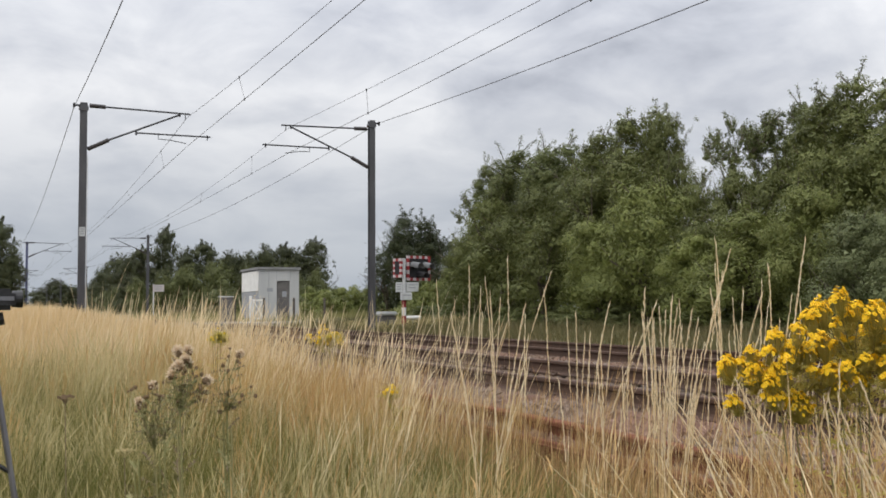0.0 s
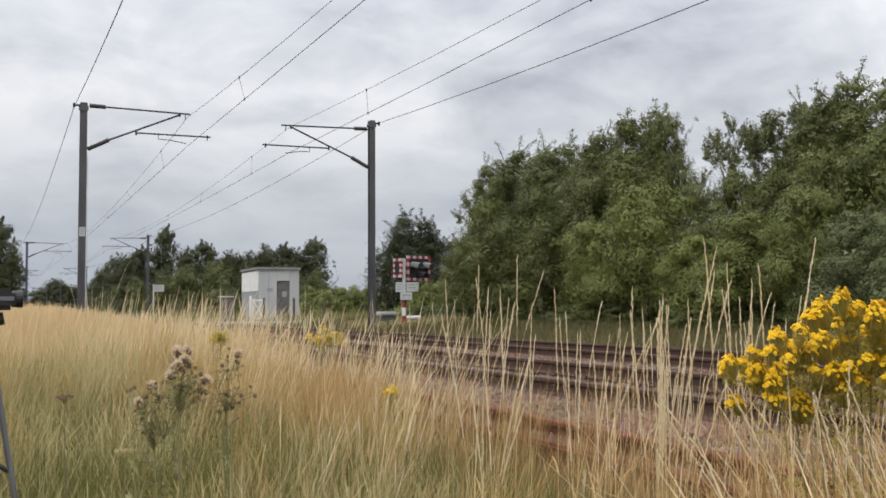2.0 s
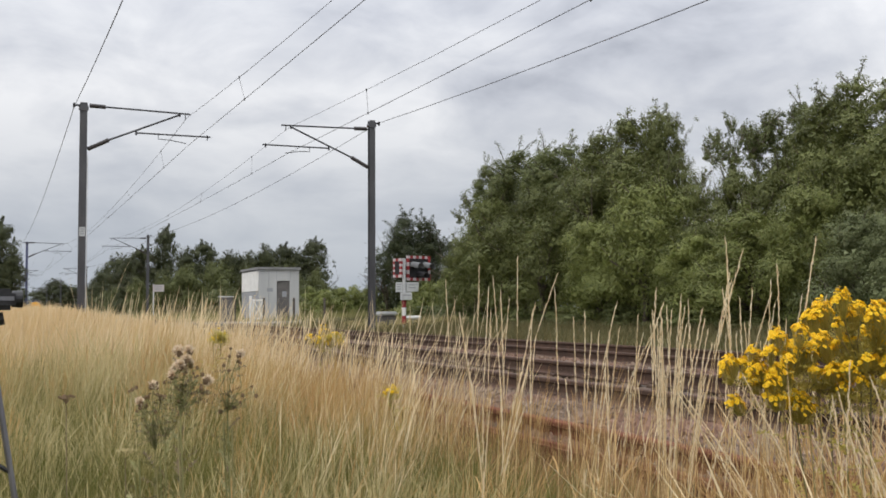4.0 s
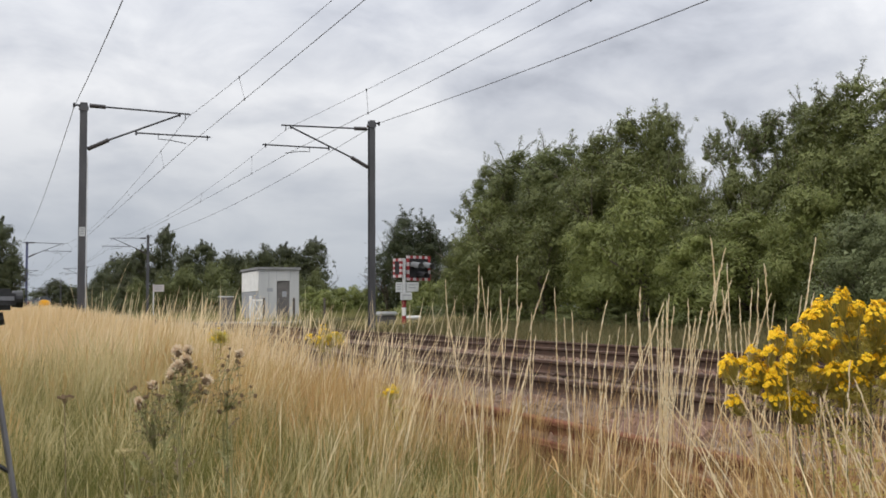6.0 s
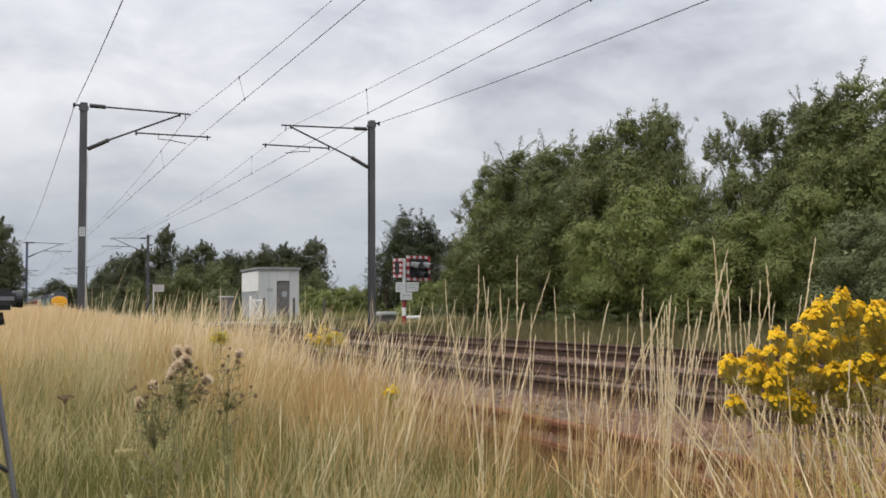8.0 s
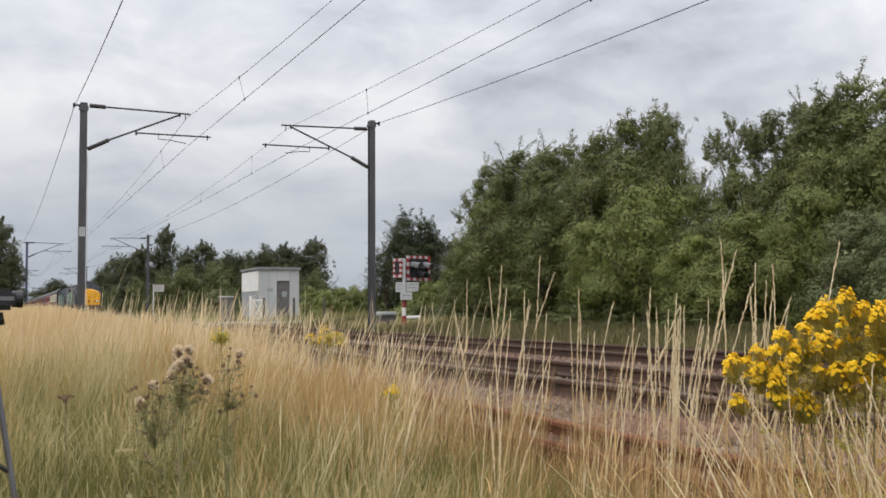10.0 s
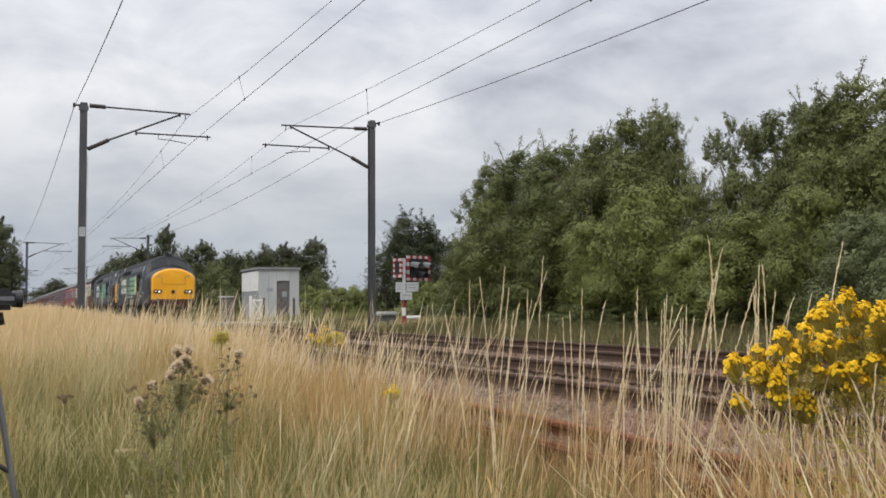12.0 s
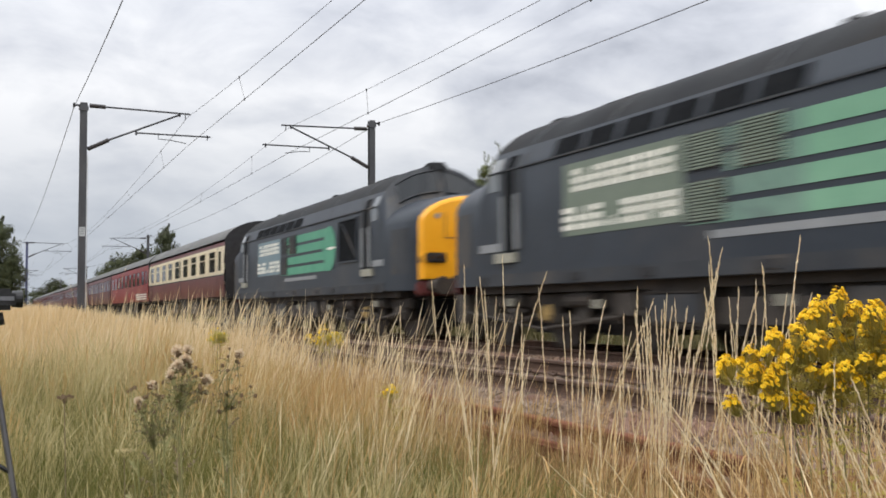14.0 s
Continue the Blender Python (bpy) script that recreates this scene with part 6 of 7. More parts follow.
def seed_spike(bm, at, cut, h, r, thick):
    """A slender spike of overlapping spikelets along the stem's end, thickest below the middle."""
    n = max(16, int((1 - cut) * h / 0.006))
    turn = r.uniform(0, 3.14)
    for i in range(n):
        f = i / (n - 1)
        b = at(cut + (1 - cut) * f)
        way = (at(cut + (1 - cut) * f + 0.01) - b).normalized()
        side = way.orthogonal().normalized()
        a = turn + i * 3.0 + r.gauss(0, 1.6)
        out = side * math.cos(a) + way.cross(side) * math.sin(a)
        k = thick * (0.55 + 0.6 * math.sin(math.pi * (0.18 + 0.78 * f))) * r.uniform(0.5, 1.25)
        tube(bm, [b, b + way * 0.006 + out * k * 0.7, b + way * 0.016 + out * k * 1.15], [0.0005, 0.0010 * r.uniform(0.8, 1.3), 0.0002], 4, caps=False)


def make_stalk(x, y, top, k, bow=None):
    """One tall flowering stem with its seed spike and a dry leaf."""
    r = random.Random(k * 7 + 1)
    z0 = float(ground_height(x, y)) - 0.03
    h = top - z0
    bow = r.uniform(-0.03, 0.08) + (0.08 if k % 5 == 0 else 0.0) if bow is None else bow
    way = RIGHT * bow + Vector((r.gauss(0, 0.03), r.gauss(0, 0.03), 0))
    kink = Vector((r.gauss(0, 0.006), r.gauss(0, 0.006), 0))
    at = lambda f: way * (h * f ** 2.6) + Vector((0, 0, h * f * (1 - 0.5 * bow * bow * f))) + kink * math.sin(f * 5.5 + k) * f
    thing = root("tall_grass_stalk", pose(x, y, z0), "tall bleached grass stalk with a slender seed spike", "grass stalk", "tall grass stalks")
    spike = 0.17 + 0.1 * r.random()
    cut = 1 - spike / h
    part("stem", tubed([at(cut * i / 6) for i in range(7)] + [at(0.99)], [0.0011 - 0.0001 * i for i in range(7)] + [0.0004], 5), M_STEM, thing)
    bm = bmesh.new()
    seed_spike(bm, at, cut, h, r, 0.0016 + 0.0011 * r.random())
    part("seed_spike", bm, M_SPIKE, thing)
    lf = r.uniform(0.35, 0.6)
    a = r.uniform(0, 6.28)
    base = at(lf)
    leaf = bmesh.new()
    rows = []
    for i in range(5):
        f = i / 4
        c = base + Vector((math.cos(a), math.sin(a), 0)) * 0.13 * f + Vector((0, 0, 0.13 * f - 0.12 * f * f))
        w = Vector((-math.sin(a), math.cos(a), 0)) * 0.0025 * (1 - f * 0.9)
        rows.append([c - w, c + w])
    loft(leaf, rows)
    part("dry_leaf", leaf, M_STRAWPALE, thing)
    SWAYING.append((thing, pose(x, y, z0), 0.8 + 0.35 * r.random(), 0 if x < 1.46 and y < 2.2 or k % 3 == 0 else 1))


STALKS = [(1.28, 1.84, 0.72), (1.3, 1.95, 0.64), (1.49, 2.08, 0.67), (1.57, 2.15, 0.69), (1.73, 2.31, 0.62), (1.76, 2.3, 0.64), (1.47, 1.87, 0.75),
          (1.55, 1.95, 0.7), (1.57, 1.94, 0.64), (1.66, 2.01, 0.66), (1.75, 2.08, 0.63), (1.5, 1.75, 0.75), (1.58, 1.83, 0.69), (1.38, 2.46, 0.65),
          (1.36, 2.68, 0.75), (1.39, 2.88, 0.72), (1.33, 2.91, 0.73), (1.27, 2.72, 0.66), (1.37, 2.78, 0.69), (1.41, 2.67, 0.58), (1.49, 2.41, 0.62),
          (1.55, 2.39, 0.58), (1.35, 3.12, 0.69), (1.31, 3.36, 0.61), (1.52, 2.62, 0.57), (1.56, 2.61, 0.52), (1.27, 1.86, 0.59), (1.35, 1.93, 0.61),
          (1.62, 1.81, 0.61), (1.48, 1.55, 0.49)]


def make_tussocks():
    """Looser tufts of flowering stems that stir in the wind."""
    r = rng(202)
    spots = []
    for k in range(34):
        y = r.uniform(3.0, 5.6)
        x = min(r.uniform(0.28, 0.95) * y, 2.9)
        spots.append((x, y))
    kinds = []
    for k in range(5):
        n = 16
        p = np.zeros((n, 3))
        p[:, :2] = r.normal(0, 0.06, (n, 2))
        q = np.zeros((50, 3))
        q[:, :2] = r.normal(0, 0.08, (50, 2))
        kinds.append((np_mesh("stem_tuft", *stems(r, p, np.full(n, 0.86), 0.0012, 0.003, 0.1, 0.17), M_STRAWPALE), np_mesh("leaf_tuft", *blades(r, q, 0.38, 0.003, 0.1, 0.5), M_THATCH)))
    for k, (x, y) in enumerate(spots):
        z = float(ground_height(x, y)) - 0.03
        turn = pose(x, y, z, 0, 0, (k * 47) % 40 - 20)
        ob = root("grass_tussock", turn, "loose tuft of dry flowering grass stems", "grass", "grass tussocks")
        s = (0.72 + 0.36 * r.random()) * (0.75 if x > 1.9 else 1.0)
        ob.scale = (s, s, s)
        for me in kinds[k % 5]:
            tagged(part(me.name.split(".")[0], me, None, ob), kind="stuff")
        SWAYING.append((ob, turn, 0.55 + 0.3 * r.random(), k % 2))


def flower_mesh():
    bm = bmesh.new()
    for i in range(13):
        a = 2 * math.pi * i / 13
        c, s = math.cos(a), math.sin(a)
        q = [(0.003, -0.001), (0.008, -0.0021), (0.0118, -0.0008), (0.0118, 0.0008), (0.008, 0.0021), (0.003, 0.001)]
        bm.faces.new([bm.verts.new((u * c - w * s, u * s + w * c, 0.0008 - 0.09 * max(0, u - 0.006))) for u, w in q])
    me = finish(bm, "flower", M_PETAL)
    return me


def disc_mesh():
    bm = bmesh.new()
    loft(bm, [[(rr * math.cos(a), rr * math.sin(a), z) for a in [2 * math.pi * i / 10 for i in range(10)]] for rr, z in ((0.0042, 0.0), (0.004, 0.002), (0.0025, 0.0032), (0.0006, 0.0036))], close=True)
    return finish(bm, "disc", M_DISC, True)


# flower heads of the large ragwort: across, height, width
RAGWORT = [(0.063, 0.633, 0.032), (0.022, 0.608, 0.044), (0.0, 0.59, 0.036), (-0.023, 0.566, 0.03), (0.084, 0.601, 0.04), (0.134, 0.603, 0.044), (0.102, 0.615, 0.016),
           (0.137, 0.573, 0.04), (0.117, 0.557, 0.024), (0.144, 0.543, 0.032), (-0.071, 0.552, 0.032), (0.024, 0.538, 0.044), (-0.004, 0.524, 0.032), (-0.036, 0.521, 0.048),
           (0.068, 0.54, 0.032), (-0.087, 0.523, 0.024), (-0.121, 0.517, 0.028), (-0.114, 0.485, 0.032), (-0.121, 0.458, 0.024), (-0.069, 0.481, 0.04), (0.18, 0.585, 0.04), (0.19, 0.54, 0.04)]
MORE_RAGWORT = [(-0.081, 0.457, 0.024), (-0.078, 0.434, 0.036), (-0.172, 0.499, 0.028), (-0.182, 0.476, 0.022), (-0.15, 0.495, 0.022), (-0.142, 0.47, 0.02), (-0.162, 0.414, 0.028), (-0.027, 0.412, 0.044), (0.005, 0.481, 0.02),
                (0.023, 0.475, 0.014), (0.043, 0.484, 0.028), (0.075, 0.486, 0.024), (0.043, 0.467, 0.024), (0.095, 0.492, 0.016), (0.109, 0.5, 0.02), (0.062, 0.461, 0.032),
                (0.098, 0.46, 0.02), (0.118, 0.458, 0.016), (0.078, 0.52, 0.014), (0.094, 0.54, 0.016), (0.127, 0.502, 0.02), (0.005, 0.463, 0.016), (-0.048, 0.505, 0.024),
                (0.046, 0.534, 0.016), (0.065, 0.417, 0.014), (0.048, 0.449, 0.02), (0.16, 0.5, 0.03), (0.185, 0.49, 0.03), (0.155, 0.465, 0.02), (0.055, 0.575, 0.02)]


def frond(bm, p, way, length, r):
    """A jagged leaf: a midrib with toothed lobes."""
    side = way.cross(Vector((0, 0, 1))).normalized()
    for i in range(7):
        f = i / 7
        c = p + way * length * f - Vector((0, 0, 0.25 * length * f * f))
        for s in (-1, 1):
            w = length * 0.2 * math.sin(math.pi * (0.2 + 0.75 * f)) * r.uniform(0.7, 1.2)
            tip = c + side * s * w + way * length * 0.1 + Vector((0, 0, r.uniform(-0.01, 0.012)))
            bm.faces.new([bm.verts.new(q) for q in (c, c + way * length * 0.07, tip)])
        n = c + way * length / 7
        bm.faces.new([bm.verts.new(q) for q in (c - side * 0.0015, c + side * 0.0015, n + side * 0.0012, n - side * 0.0012)])


def make_ragwort(x, y, heads, size, fronds, bloom, label, seed):
    """Branching stalks that end in flat-domed heads of small flowers."""
    r = random.Random(seed)
    z0 = float(ground_height(x, y)) - 0.02
    away = Vector((x, y, 0)).normalized()
    plant_ob = root("ragwort", pose(x, y, z0), label, "wildflower", "ragwort plants")
    fl, dc = flower_mesh(), disc_mesh()
    shapes = [(np.array([v.co for v in me.vertices]), [list(q.vertices) for q in me.polygons]) for me in (fl, dc)]
    rest = ([], [])
    stalks, rays, leaves = bmesh.new(), bmesh.new(), bmesh.new()
    us, zs = [q[0] for q in heads], [q[1] for q in heads]
    left, wide = min(us), max(us) - min(us)
    low, deep = min(zs), max(zs) - min(zs)
    mains = []
    for k in range(8 if wide > 0.3 else 4):
        f = (0.3, 0.45, 0.66, 0.82, 0.37, 0.58, 0.76, 0.52)[k]
        u = left + wide * f
        foot = RIGHT * (u * 0.3 + 0.1 * wide) + Vector((r.uniform(-0.03, 0.03), r.uniform(-0.03, 0.03), 0))
        knee = RIGHT * u + away * r.uniform(-0.03, 0.03)
        knee.z = low + deep * (0.05 + 0.35 * f) - 0.03 * (k % 3) - z0
        tube(stalks, [foot, foot.lerp(knee, 0.5) + Vector((0.01, 0, 0.02)), knee], [0.0026, 0.0022, 0.0016], 5, caps=False)
        mains.append(knee)
        for i in range(10 if f > 0.5 else 4):
            a = r.uniform(0, 6.28)
            frond(leaves, foot.lerp(knee, 0.62 + 0.4 * r.random()), Vector((math.cos(a), math.sin(a), r.uniform(0.0, 0.8))).normalized(), r.uniform(0.05, 0.13), r)
    # leafy side shoots, thickest on the sheltered side
    for i in range(fronds):
        a, f = r.uniform(0, 6.28), math.sqrt(r.random())
        c = RIGHT * (left + wide * (0.35 + 0.65 * f)) + away * r.uniform(0.01, 0.1)
        c.z = low + deep * r.uniform(-0.25 * f, 0.1 + 0.55 * f) - z0
        frond(leaves, c, Vector((math.cos(a), math.sin(a), r.uniform(-0.2, 0.9))).normalized(), r.uniform(0.03, 0.075), r)
    for u, z, w in heads:
        w *= 1.25 if z > 0.5 else 1.42
        c = RIGHT * u + away * r.uniform(-0.08, 0.03)
        c.z = z - z0
        knee = min(mains, key=lambda q: (q - c).length)
        fork = c - Vector((0, 0, 0.7 * w + 0.008)) + (knee - c) * 0.1
        tube(stalks, [knee, knee.lerp(fork, 0.6) + Vector((r.gauss(0, 0.004), r.gauss(0, 0.004), -0.006)), fork], [0.0015, 0.0013, 0.0011], 4, caps=False)
        for i in range(4 if u < left + 0.3 * wide else 8):
            a = r.uniform(0, 6.28)
            frond(leaves, knee.lerp(fork, r.random()), Vector((math.cos(a), math.sin(a), 0.4)).normalized(), r.uniform(0.025, 0.06), r)
        n = max(2, int(bloom * (w / (0.0215 * size)) ** 2))
        slant = Vector((r.gauss(0, 0.16), r.gauss(0, 0.16), 0))
        for i in range(n):
            a, q = i * 2.4 + r.uniform(-0.3, 0.3), 0.5 * w * math.sqrt((i + 0.5) / n)
            f = c + Vector((q * math.cos(a), q * math.sin(a), 0.22 * w - 2.0 * q * q / w + r.gauss(0, 0.1) * w))
            f.z += slant.dot(f - c)
            bend = fork.lerp(f, 0.55) + Vector((0, 0, -0.12 * w)) + (f - c) * 0.2
            tube(rays, [fork, bend, f], [0.0007, 0.0006, 0.0005], 3, caps=False)
            tip = 2 * q / w * 1.05
            m = Matrix.LocRotScale(f, Euler((r.gauss(0, 0.3) - tip * math.sin(a) + 0.2, r.gauss(0, 0.3) + tip * math.cos(a), r.uniform(0, 1))), (size * r.uniform(0.8, 1.2),) * 3)
            if i < 300 // len(heads):
                ob = part("flower", fl, None, plant_ob)
                ob.matrix_basis = m
                part("disc", dc, None, ob)
                continue
            turn, at = np.array(m.to_3x3()), np.array(m.translation)
            for (v, polys), chunk in zip(shapes, rest):
                chunk.append((v @ turn.T + at, polys))
    for name, chunk, mat in (("petal_mass", rest[0], M_PETAL), ("disc_mass", rest[1], M_DISC)):
        if chunk:
            v, f = merge(chunk)
            tagged(part(name, np_mesh(name, v, f, mat), None, plant_ob), kind="stuff")
    for name, bm, mat in (("stalkwork", stalks, M_RAGSTEM), ("flower_stalk", rays, M_STALK), ("foliage", leaves, M_STALK)):
        tagged(part(name, bm, mat, plant_ob), kind="stuff")
    SWAYING.append((plant_ob, pose(x, y, z0), 0.18, 1))


# thistle plants: where each stands, its downy heads, its brown ones
THISTLES = [(0.02, [(0.017, 0.49), (-0.013, 0.487), (0.009, 0.465), (0.018, 0.452), (-0.009, 0.449), (-0.023, 0.436), (0.004, 0.433), (-0.031, 0.421), (0.071, 0.404)], [(0.04, 0.443), (0.056, 0.424), (0.04, 0.419), (0.051, 0.395), (0.031, 0.427)]),
            (-0.135, [(-0.115, 0.387), (-0.15, 0.339)], [(-0.101, 0.379), (-0.133, 0.352), (-0.095, 0.352), (-0.174, 0.374), (-0.183, 0.369), (-0.166, 0.38), (-0.152, 0.323)]),
            (-0.045, [], [(-0.074, 0.398), (-0.055, 0.398), (-0.052, 0.363), (-0.036, 0.363), (-0.011, 0.352)]),
            (0.13, [(0.142, 0.478)], [(0.118, 0.494), (0.137, 0.456), (0.097, 0.443), (0.11, 0.432), (0.181, 0.378), (0.154, 0.354), (0.108, 0.335), (0.144, 0.338)])]


def down_mesh(seed):
    """A loose, lopsided tuft of silky hairs."""
    r = rng(seed)
    n = 230
    d = r.normal(0, 0.62, (n, 3)) + np.array([r.normal(0, 0.3), r.normal(0, 0.3), 0.75])
    d /= np.linalg.norm(d, axis=1)[:, None]
    s = np.cross(d, r.normal(0, 1, (n, 3)))
    s /= np.linalg.norm(s, axis=1)[:, None]
    l = (0.017 * r.uniform(0.45, 1.1, n))[:, None]
    v = np.stack([d * 0.002 - s * 0.0006, d * 0.002 + s * 0.0006, d * l + s * 0.0012, d * l - s * 0.0012], 1).reshape(-1, 3)
    return np_mesh("down", v, (np.arange(n)[:, None] * 4 + np.arange(4)).tolist(), M_DOWN)


def make_thistles(x, y):
    r = random.Random(9)
    z0 = float(ground_height(x, y)) - 0.02
    bud = bmesh.new()
    loft(bud, [[(rr * math.cos(a), rr * math.sin(a), z) for a in [2 * math.pi * i / 9 for i in range(9)]] for rr, z in ((0.0015, -0.014), (0.0055, -0.011), (0.0068, -0.004), (0.005, 0.003), (0.003, 0.005))], close=True)
    for i in range(40):
        a, z = i * 2.4, -0.012 + 0.014 * i / 40
        o = Vector((math.cos(a), math.sin(a), 0))
        tube(bud, [o * 0.006 + Vector((0, 0, z)), o * 0.0098 + Vector((0, 0, z + 0.003))], [0.0009, 0.0002], 3, caps=False)
    bud_me = finish(bud, "bud", M_BUD)
    downs = [down_mesh(k) for k in (1, 2, 3, 4)]
    for k, (u0, downy, brown) in enumerate(THISTLES):
        at = Vector((x, y, 0)) + RIGHT * u0 + Vector((0.39, 0.92, 0)) * (0.1 * (k % 2))
        th = root("thistle", pose(at.x, at.y, z0), "seeding thistle with brown heads and pale fluffy down", "thistle", "thistles")
        stalk, leaves, dead = bmesh.new(), bmesh.new(), bmesh.new()
        heads = downy + brown
        spots = [(u, z, True) for u, z in downy] + [(u, z, False) for u, z in brown]
        spots += [(u + r.gauss(0, 0.012), z - 0.02 - abs(r.gauss(0, 0.012)), False) for u, z in heads if r.random() < 0.6]
        mains = []
        for k2 in range(3):
            u, z = heads[k2 % len(heads)]
            knee = RIGHT * ((u - u0) * 0.7) + Vector((r.uniform(-0.03, 0.03), r.uniform(-0.04, 0.04), z - z0 - 0.16 - 0.06 * r.random()))
            foot = Vector((knee.x * 0.3, knee.y * 0.3, 0))
            tube(stalk, [foot, foot.lerp(knee, 0.5) + Vector((0.01, 0, 0)), knee], [0.004, 0.0032, 0.0024], 5, caps=False)
            mains.append(knee)
            for j in range(12):
                a = r.uniform(0, 6.28)
                frond(leaves if r.random() < 0.6 else dead, foot.lerp(knee, 0.15 + 0.85 * j / 12), Vector((math.cos(a), math.sin(a), r.uniform(0.3, 1.4))).normalized(), r.uniform(0.04, 0.1), r)
        for i, (u, z, fluffy) in enumerate(spots):
            c = RIGHT * (u - u0) + Vector((0.16, 0.99, 0)) * r.uniform(-0.04, 0.04) + Vector((0, 0, z - z0))
            knee = min(mains, key=lambda q: (q - c).length)
            bow = knee.lerp(c, 0.55) + (c - knee).cross(Vector((r.gauss(0, 1), r.gauss(0, 1), 0))) * 0.12
            tube(stalk, [knee, bow, c], [0.0016, 0.0013, 0.001], 4, caps=False)
            for j in range(3):
                a = r.uniform(0, 6.28)
                frond(leaves if r.random() < 0.6 else dead, knee.lerp(c, r.uniform(0.1, 0.8)), Vector((math.cos(a), math.sin(a), r.uniform(0, 0.7))).normalized(), r.uniform(0.03, 0.07), r)
            head = part("bud", bud_me, None, th)
            s = r.uniform(0.95, 1.25) if fluffy else r.uniform(0.45, 0.8)
            head.matrix_basis = Matrix.LocRotScale(c, Euler((r.gauss(0, 0.5), r.gauss(0, 0.5), r.uniform(0, 6))), (s, s, s))
            if fluffy:
                part("down", downs[i % 4], None, head)
        tagged(part("stalkwork", stalk, M_THISTLE, th), kind="stuff")
        tagged(part("foliage", leaves, M_THISTLE, th), kind="stuff")
        tagged(part("withered_foliage", dead, M_DEADLEAF, th), kind="stuff")
        SWAYING.append((th, pose(at.x, at.y, z0), 0.12, 0))


def make_umbel(x, y, top, wide, mat, label, seed):
    """A dry flat seed head: rays spread from the stalk's end, each with a tuft of seeds."""
    r = random.Random(seed)
    z0 = float(ground_height(x, y)) - 0.02
    umbel = root("seed_umbel", pose(x, y, z0), label, "wildflower", "dry umbels")
    h = top - z0
    part("stalk", tubed([(0, 0, 0), (0.01, 0, h * 0.5), (0, 0, h - 0.02)], [0.0018, 0.0015, 0.0012], 5), M_DEADLEAF, umbel)
    rays = bmesh.new()
    for k in range(16):
        a, q = k * 2.4, wide * math.sqrt((k + 0.6) / 16)
        tip = Vector((q * math.cos(a), q * math.sin(a), h - 6.0 * q * q + r.uniform(-0.003, 0.003)))
        tube(rays, [(0, 0, h - 0.02), tip * 0.5 + Vector((0, 0, (h - 0.014) * 0.5)), tip], 0.0006, 3)
        for i in range(7):
            b = i * 2.4
            o = tip + Vector((math.cos(b), math.sin(b), 0.4 + 0.3 * r.random())) * wide * 0.16 * math.sqrt((i + 0.5) / 7)
            tube(rays, [tip, o, o + Vector((0, 0, 0.004))], [0.0006, 0.0022, 0.0008], 4)
    tagged(part("seed_head", rays, mat, umbel), kind="stuff")
    SWAYING.append((umbel, pose(x, y, z0), 0.15, 0))


def make_tripod():
    x, y = -0.043, 2.835
    z0 = float(ground_height(x, y))
    tri = root("camera_tripod", pose(x, y, 0), "aluminium camera tripod standing in the grass", "tripod")
    top = 0.5
    for a, reach in ((-6, 0.19), (115, 0.3), (235, 0.3)):
        d = Vector((math.cos(radians(a)), math.sin(radians(a)), 0))
        foot = d * reach + Vector((0, 0, z0 + 0.01))
        head = d * 0.03 + Vector((0, 0, top))
        leg = part("leg", tubed([head, head.lerp(foot, 0.42)], 0.0075, 10), M_LEGMETAL, tri, "brushed aluminium leg")
        part("lower_leg", tubed([head.lerp(foot, 0.4), foot], 0.006, 10), M_LEGMETAL, leg)
        part("clamp", tubed([head.lerp(foot, 0.385), head.lerp(foot, 0.425)], 0.013, 10), M_PLASTIC, leg)
        part("brace", tubed([head.lerp(foot, 0.3), Vector((0, 0, top - 0.24))], 0.006, 6), M_PLASTIC, leg)
        part("foot", tubed([foot, foot + Vector((0, 0, 0.03))], 0.014, 8), M_RUBBER, leg)
    part("column", tubed([(0, 0, top - 0.28), (0, 0, top + 0.06)], 0.013, 10), M_PLASTIC, tri)
    part("spider", tubed([(0, 0, top - 0.03), (0, 0, top + 0.02)], 0.045, 12), M_PLASTIC, tri)
    part("pan_head", boxed(-0.04, 0.04, -0.03, 0.03, top + 0.05, top + 0.11, bevel=0.01), M_PLASTIC, tri)
    part("knob", tubed([(0.03, 0, top + 0.085), (0.055, 0, top + 0.09)], 0.016, 10), M_RUBBER, tri)
    camcorder = root("camcorder", pose(x + 0.012, y, top + 0.11), "small black camcorder mounted on a tripod", "camera")
    part("body", boxed(-0.12, 0.07, -0.035, 0.035, 0.0, 0.054, bevel=0.012), M_PLASTIC, camcorder)
    part("lens", tubed([(0.06, 0, 0.028), (0.086, 0, 0.028)], [0.02, 0.022], 16), M_PLASTIC, camcorder)
    part("trim", boxed(0.03, 0.066, -0.037, -0.0345, 0.024, 0.034), M_LEGMETAL, camcorder)
    part("microphone", boxed(-0.06, 0.03, -0.02, 0.02, 0.054, 0.064, bevel=0.004), M_RUBBER, camcorder)


make_grass()
make_tussocks()
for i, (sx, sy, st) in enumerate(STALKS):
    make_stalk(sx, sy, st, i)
crowd = random.Random(17)
for i in range(84):
    far, turn = crowd.uniform(2.3, 3.3), radians(crowd.choice((crowd.gauss(34.8, 0.35), crowd.gauss(34.9, 0.35), crowd.gauss(39.2, 0.8), crowd.gauss(25.7, 0.6), crowd.gauss(30.5, 0.5), crowd.uniform(31, 40))))
    make_stalk(far * math.sin(turn), far * math.cos(turn), crowd.uniform(0.36, 0.64), 100 + i)
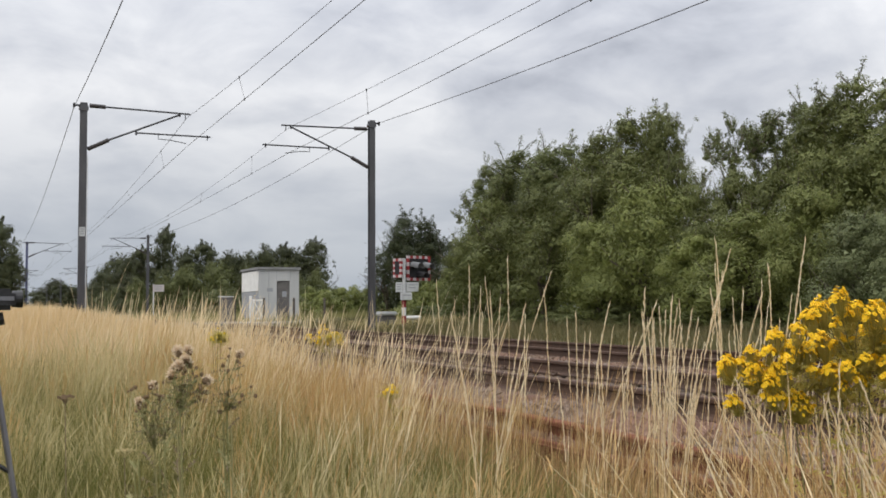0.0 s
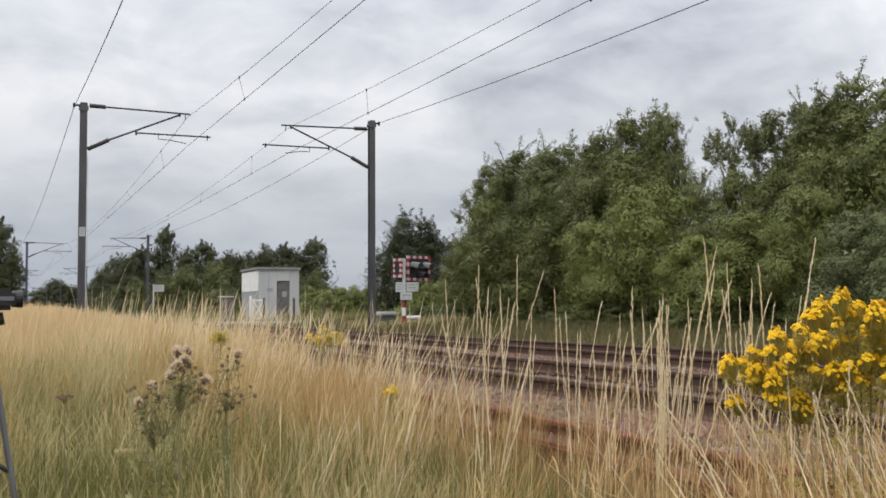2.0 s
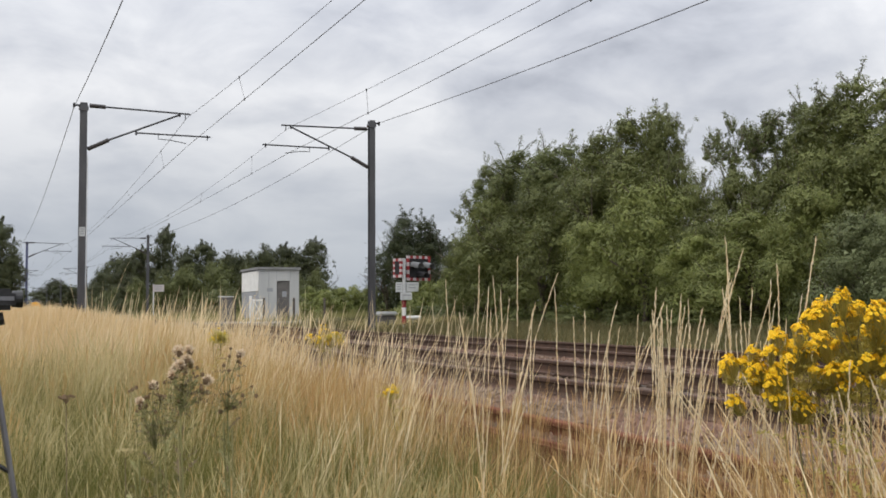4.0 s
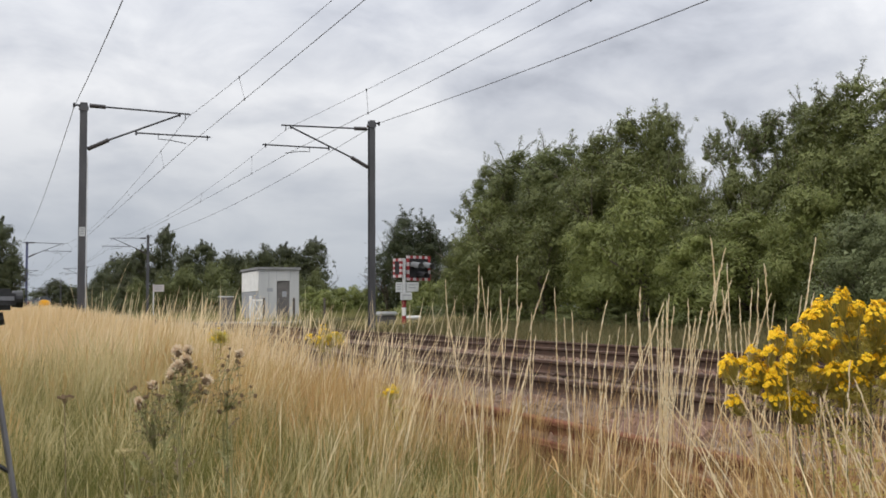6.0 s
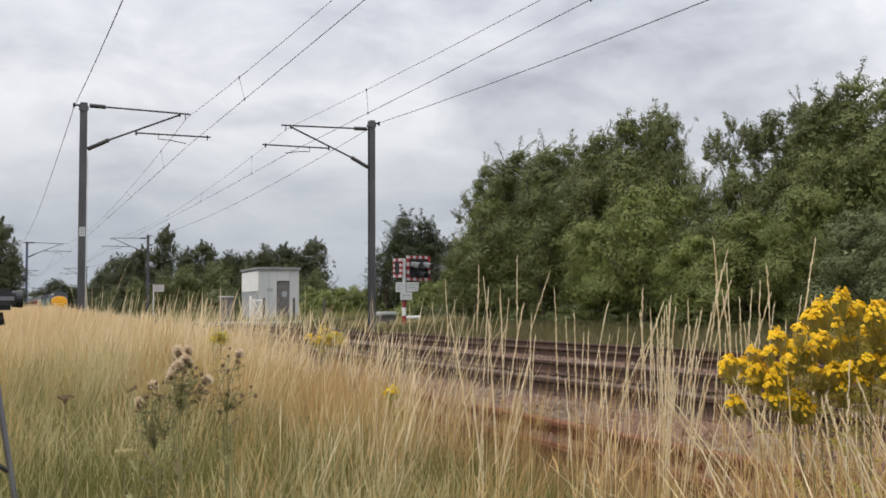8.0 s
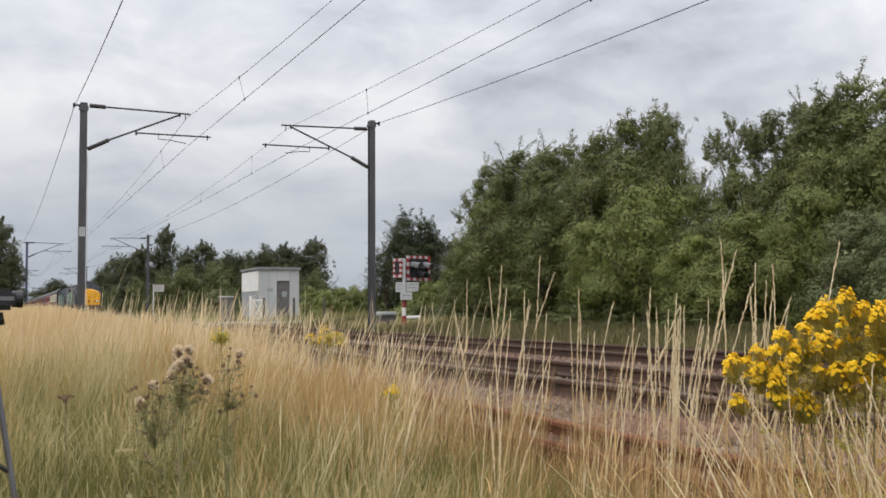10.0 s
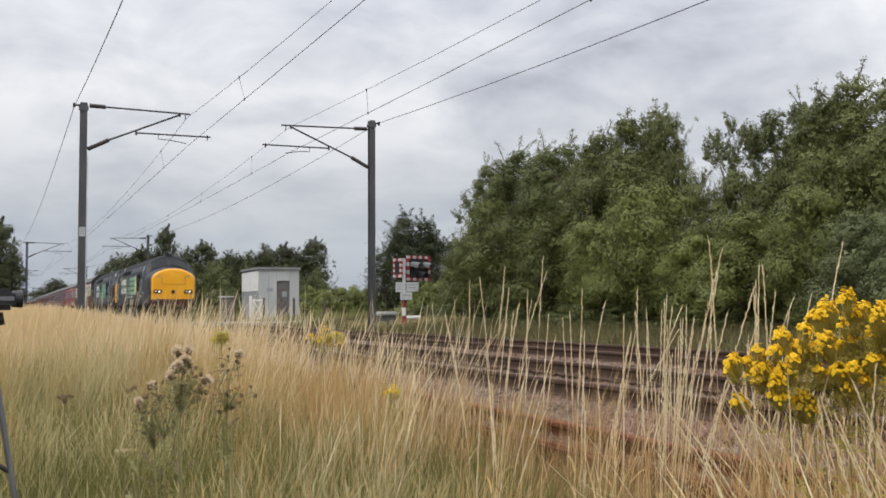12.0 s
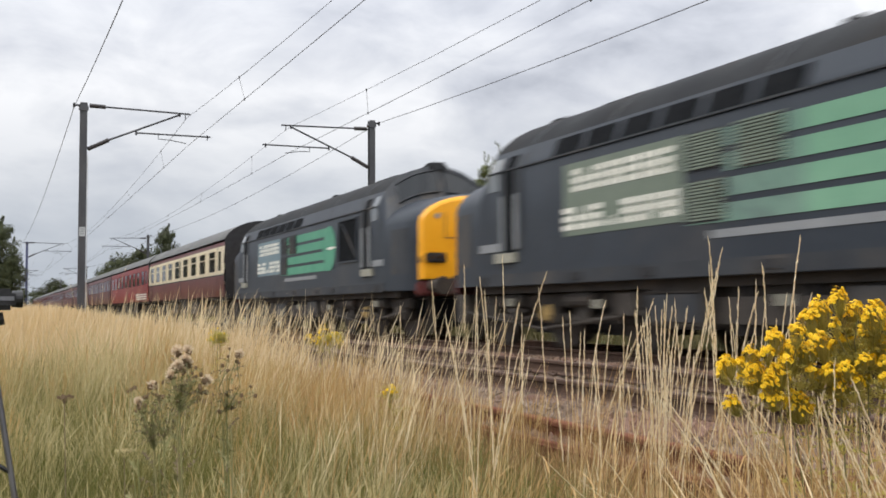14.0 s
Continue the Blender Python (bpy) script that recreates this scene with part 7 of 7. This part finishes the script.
# stalks that lean across the ragwort's foot
for i in range(16):
    far, turn = crowd.uniform(1.7, 2.05), radians(crowd.uniform(41.5, 49.0))
    make_stalk(far * math.sin(turn), far * math.cos(turn), crowd.uniform(0.24, 0.5), 300 + i, -crowd.uniform(0.05, 0.3))
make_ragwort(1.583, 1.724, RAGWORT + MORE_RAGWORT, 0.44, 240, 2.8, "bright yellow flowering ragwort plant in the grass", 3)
make_ragwort(2.62, 8.75, [(-0.01, 0.44, 0.08), (-0.143, 0.375, 0.065), (0.079, 0.39, 0.08), (-0.02, 0.335, 0.09), (0.128, 0.335, 0.065), (-0.04, 0.39, 0.075), (-0.09, 0.34, 0.06), (0.05, 0.34, 0.06)], 0.7, 420, 0.5, "small yellow ragwort plant deep in the grass", 5)
make_ragwort(1.954, 5.3, [(0.0, 0.178, 0.05), (-0.024, 0.162, 0.035), (0.016, 0.16, 0.035)], 0.7, 14, 0.8, "small fading ragwort plant deep in the grass", 7)
make_ragwort(1.435, 7.5, [(0.0, 0.475, 0.05), (-0.05, 0.45, 0.045), (0.045, 0.445, 0.045), (0.0, 0.43, 0.05), (-0.03, 0.4, 0.05), (0.03, 0.39, 0.05)], 0.55, 300, 0.14, "small yellow-green ragwort plant in tall dry grass", 8)
make_thistles(0.49, 3.07)
make_umbel(0.18, 3.2, 0.36, 0.024, M_BUD, "dry brown flat seed head on a stiff stalk", 1)
make_umbel(0.34, 3.14, 0.205, 0.03, M_WISP, "pale cream flat seed head low in the grass", 3)
make_tripod()


# ---- what moves ----
FRONT_AT_13, SPEED = 28.50, 28.58


def motions():
    for vehicle, back in TRAIN:
        rows = []
        for t in (0.0, 4.0, 8.0, 12.0, 14.0):
            rows.append((t, pose(FAR_TRACK, FRONT_AT_13 - SPEED * (t - 13.0) + back, 0)))
        walk(vehicle, rows)
    for plant_ob, place, gain, series in SWAYING:
        rows = []
        for t, lean_a, lean_b in WIND:
            d = (lean_a, lean_b)[series] * gain
            rows.append((t, place @ pose(0, 0, 0, 0.3 * d, d, 0)))
        walk(plant_ob, rows)


motions()
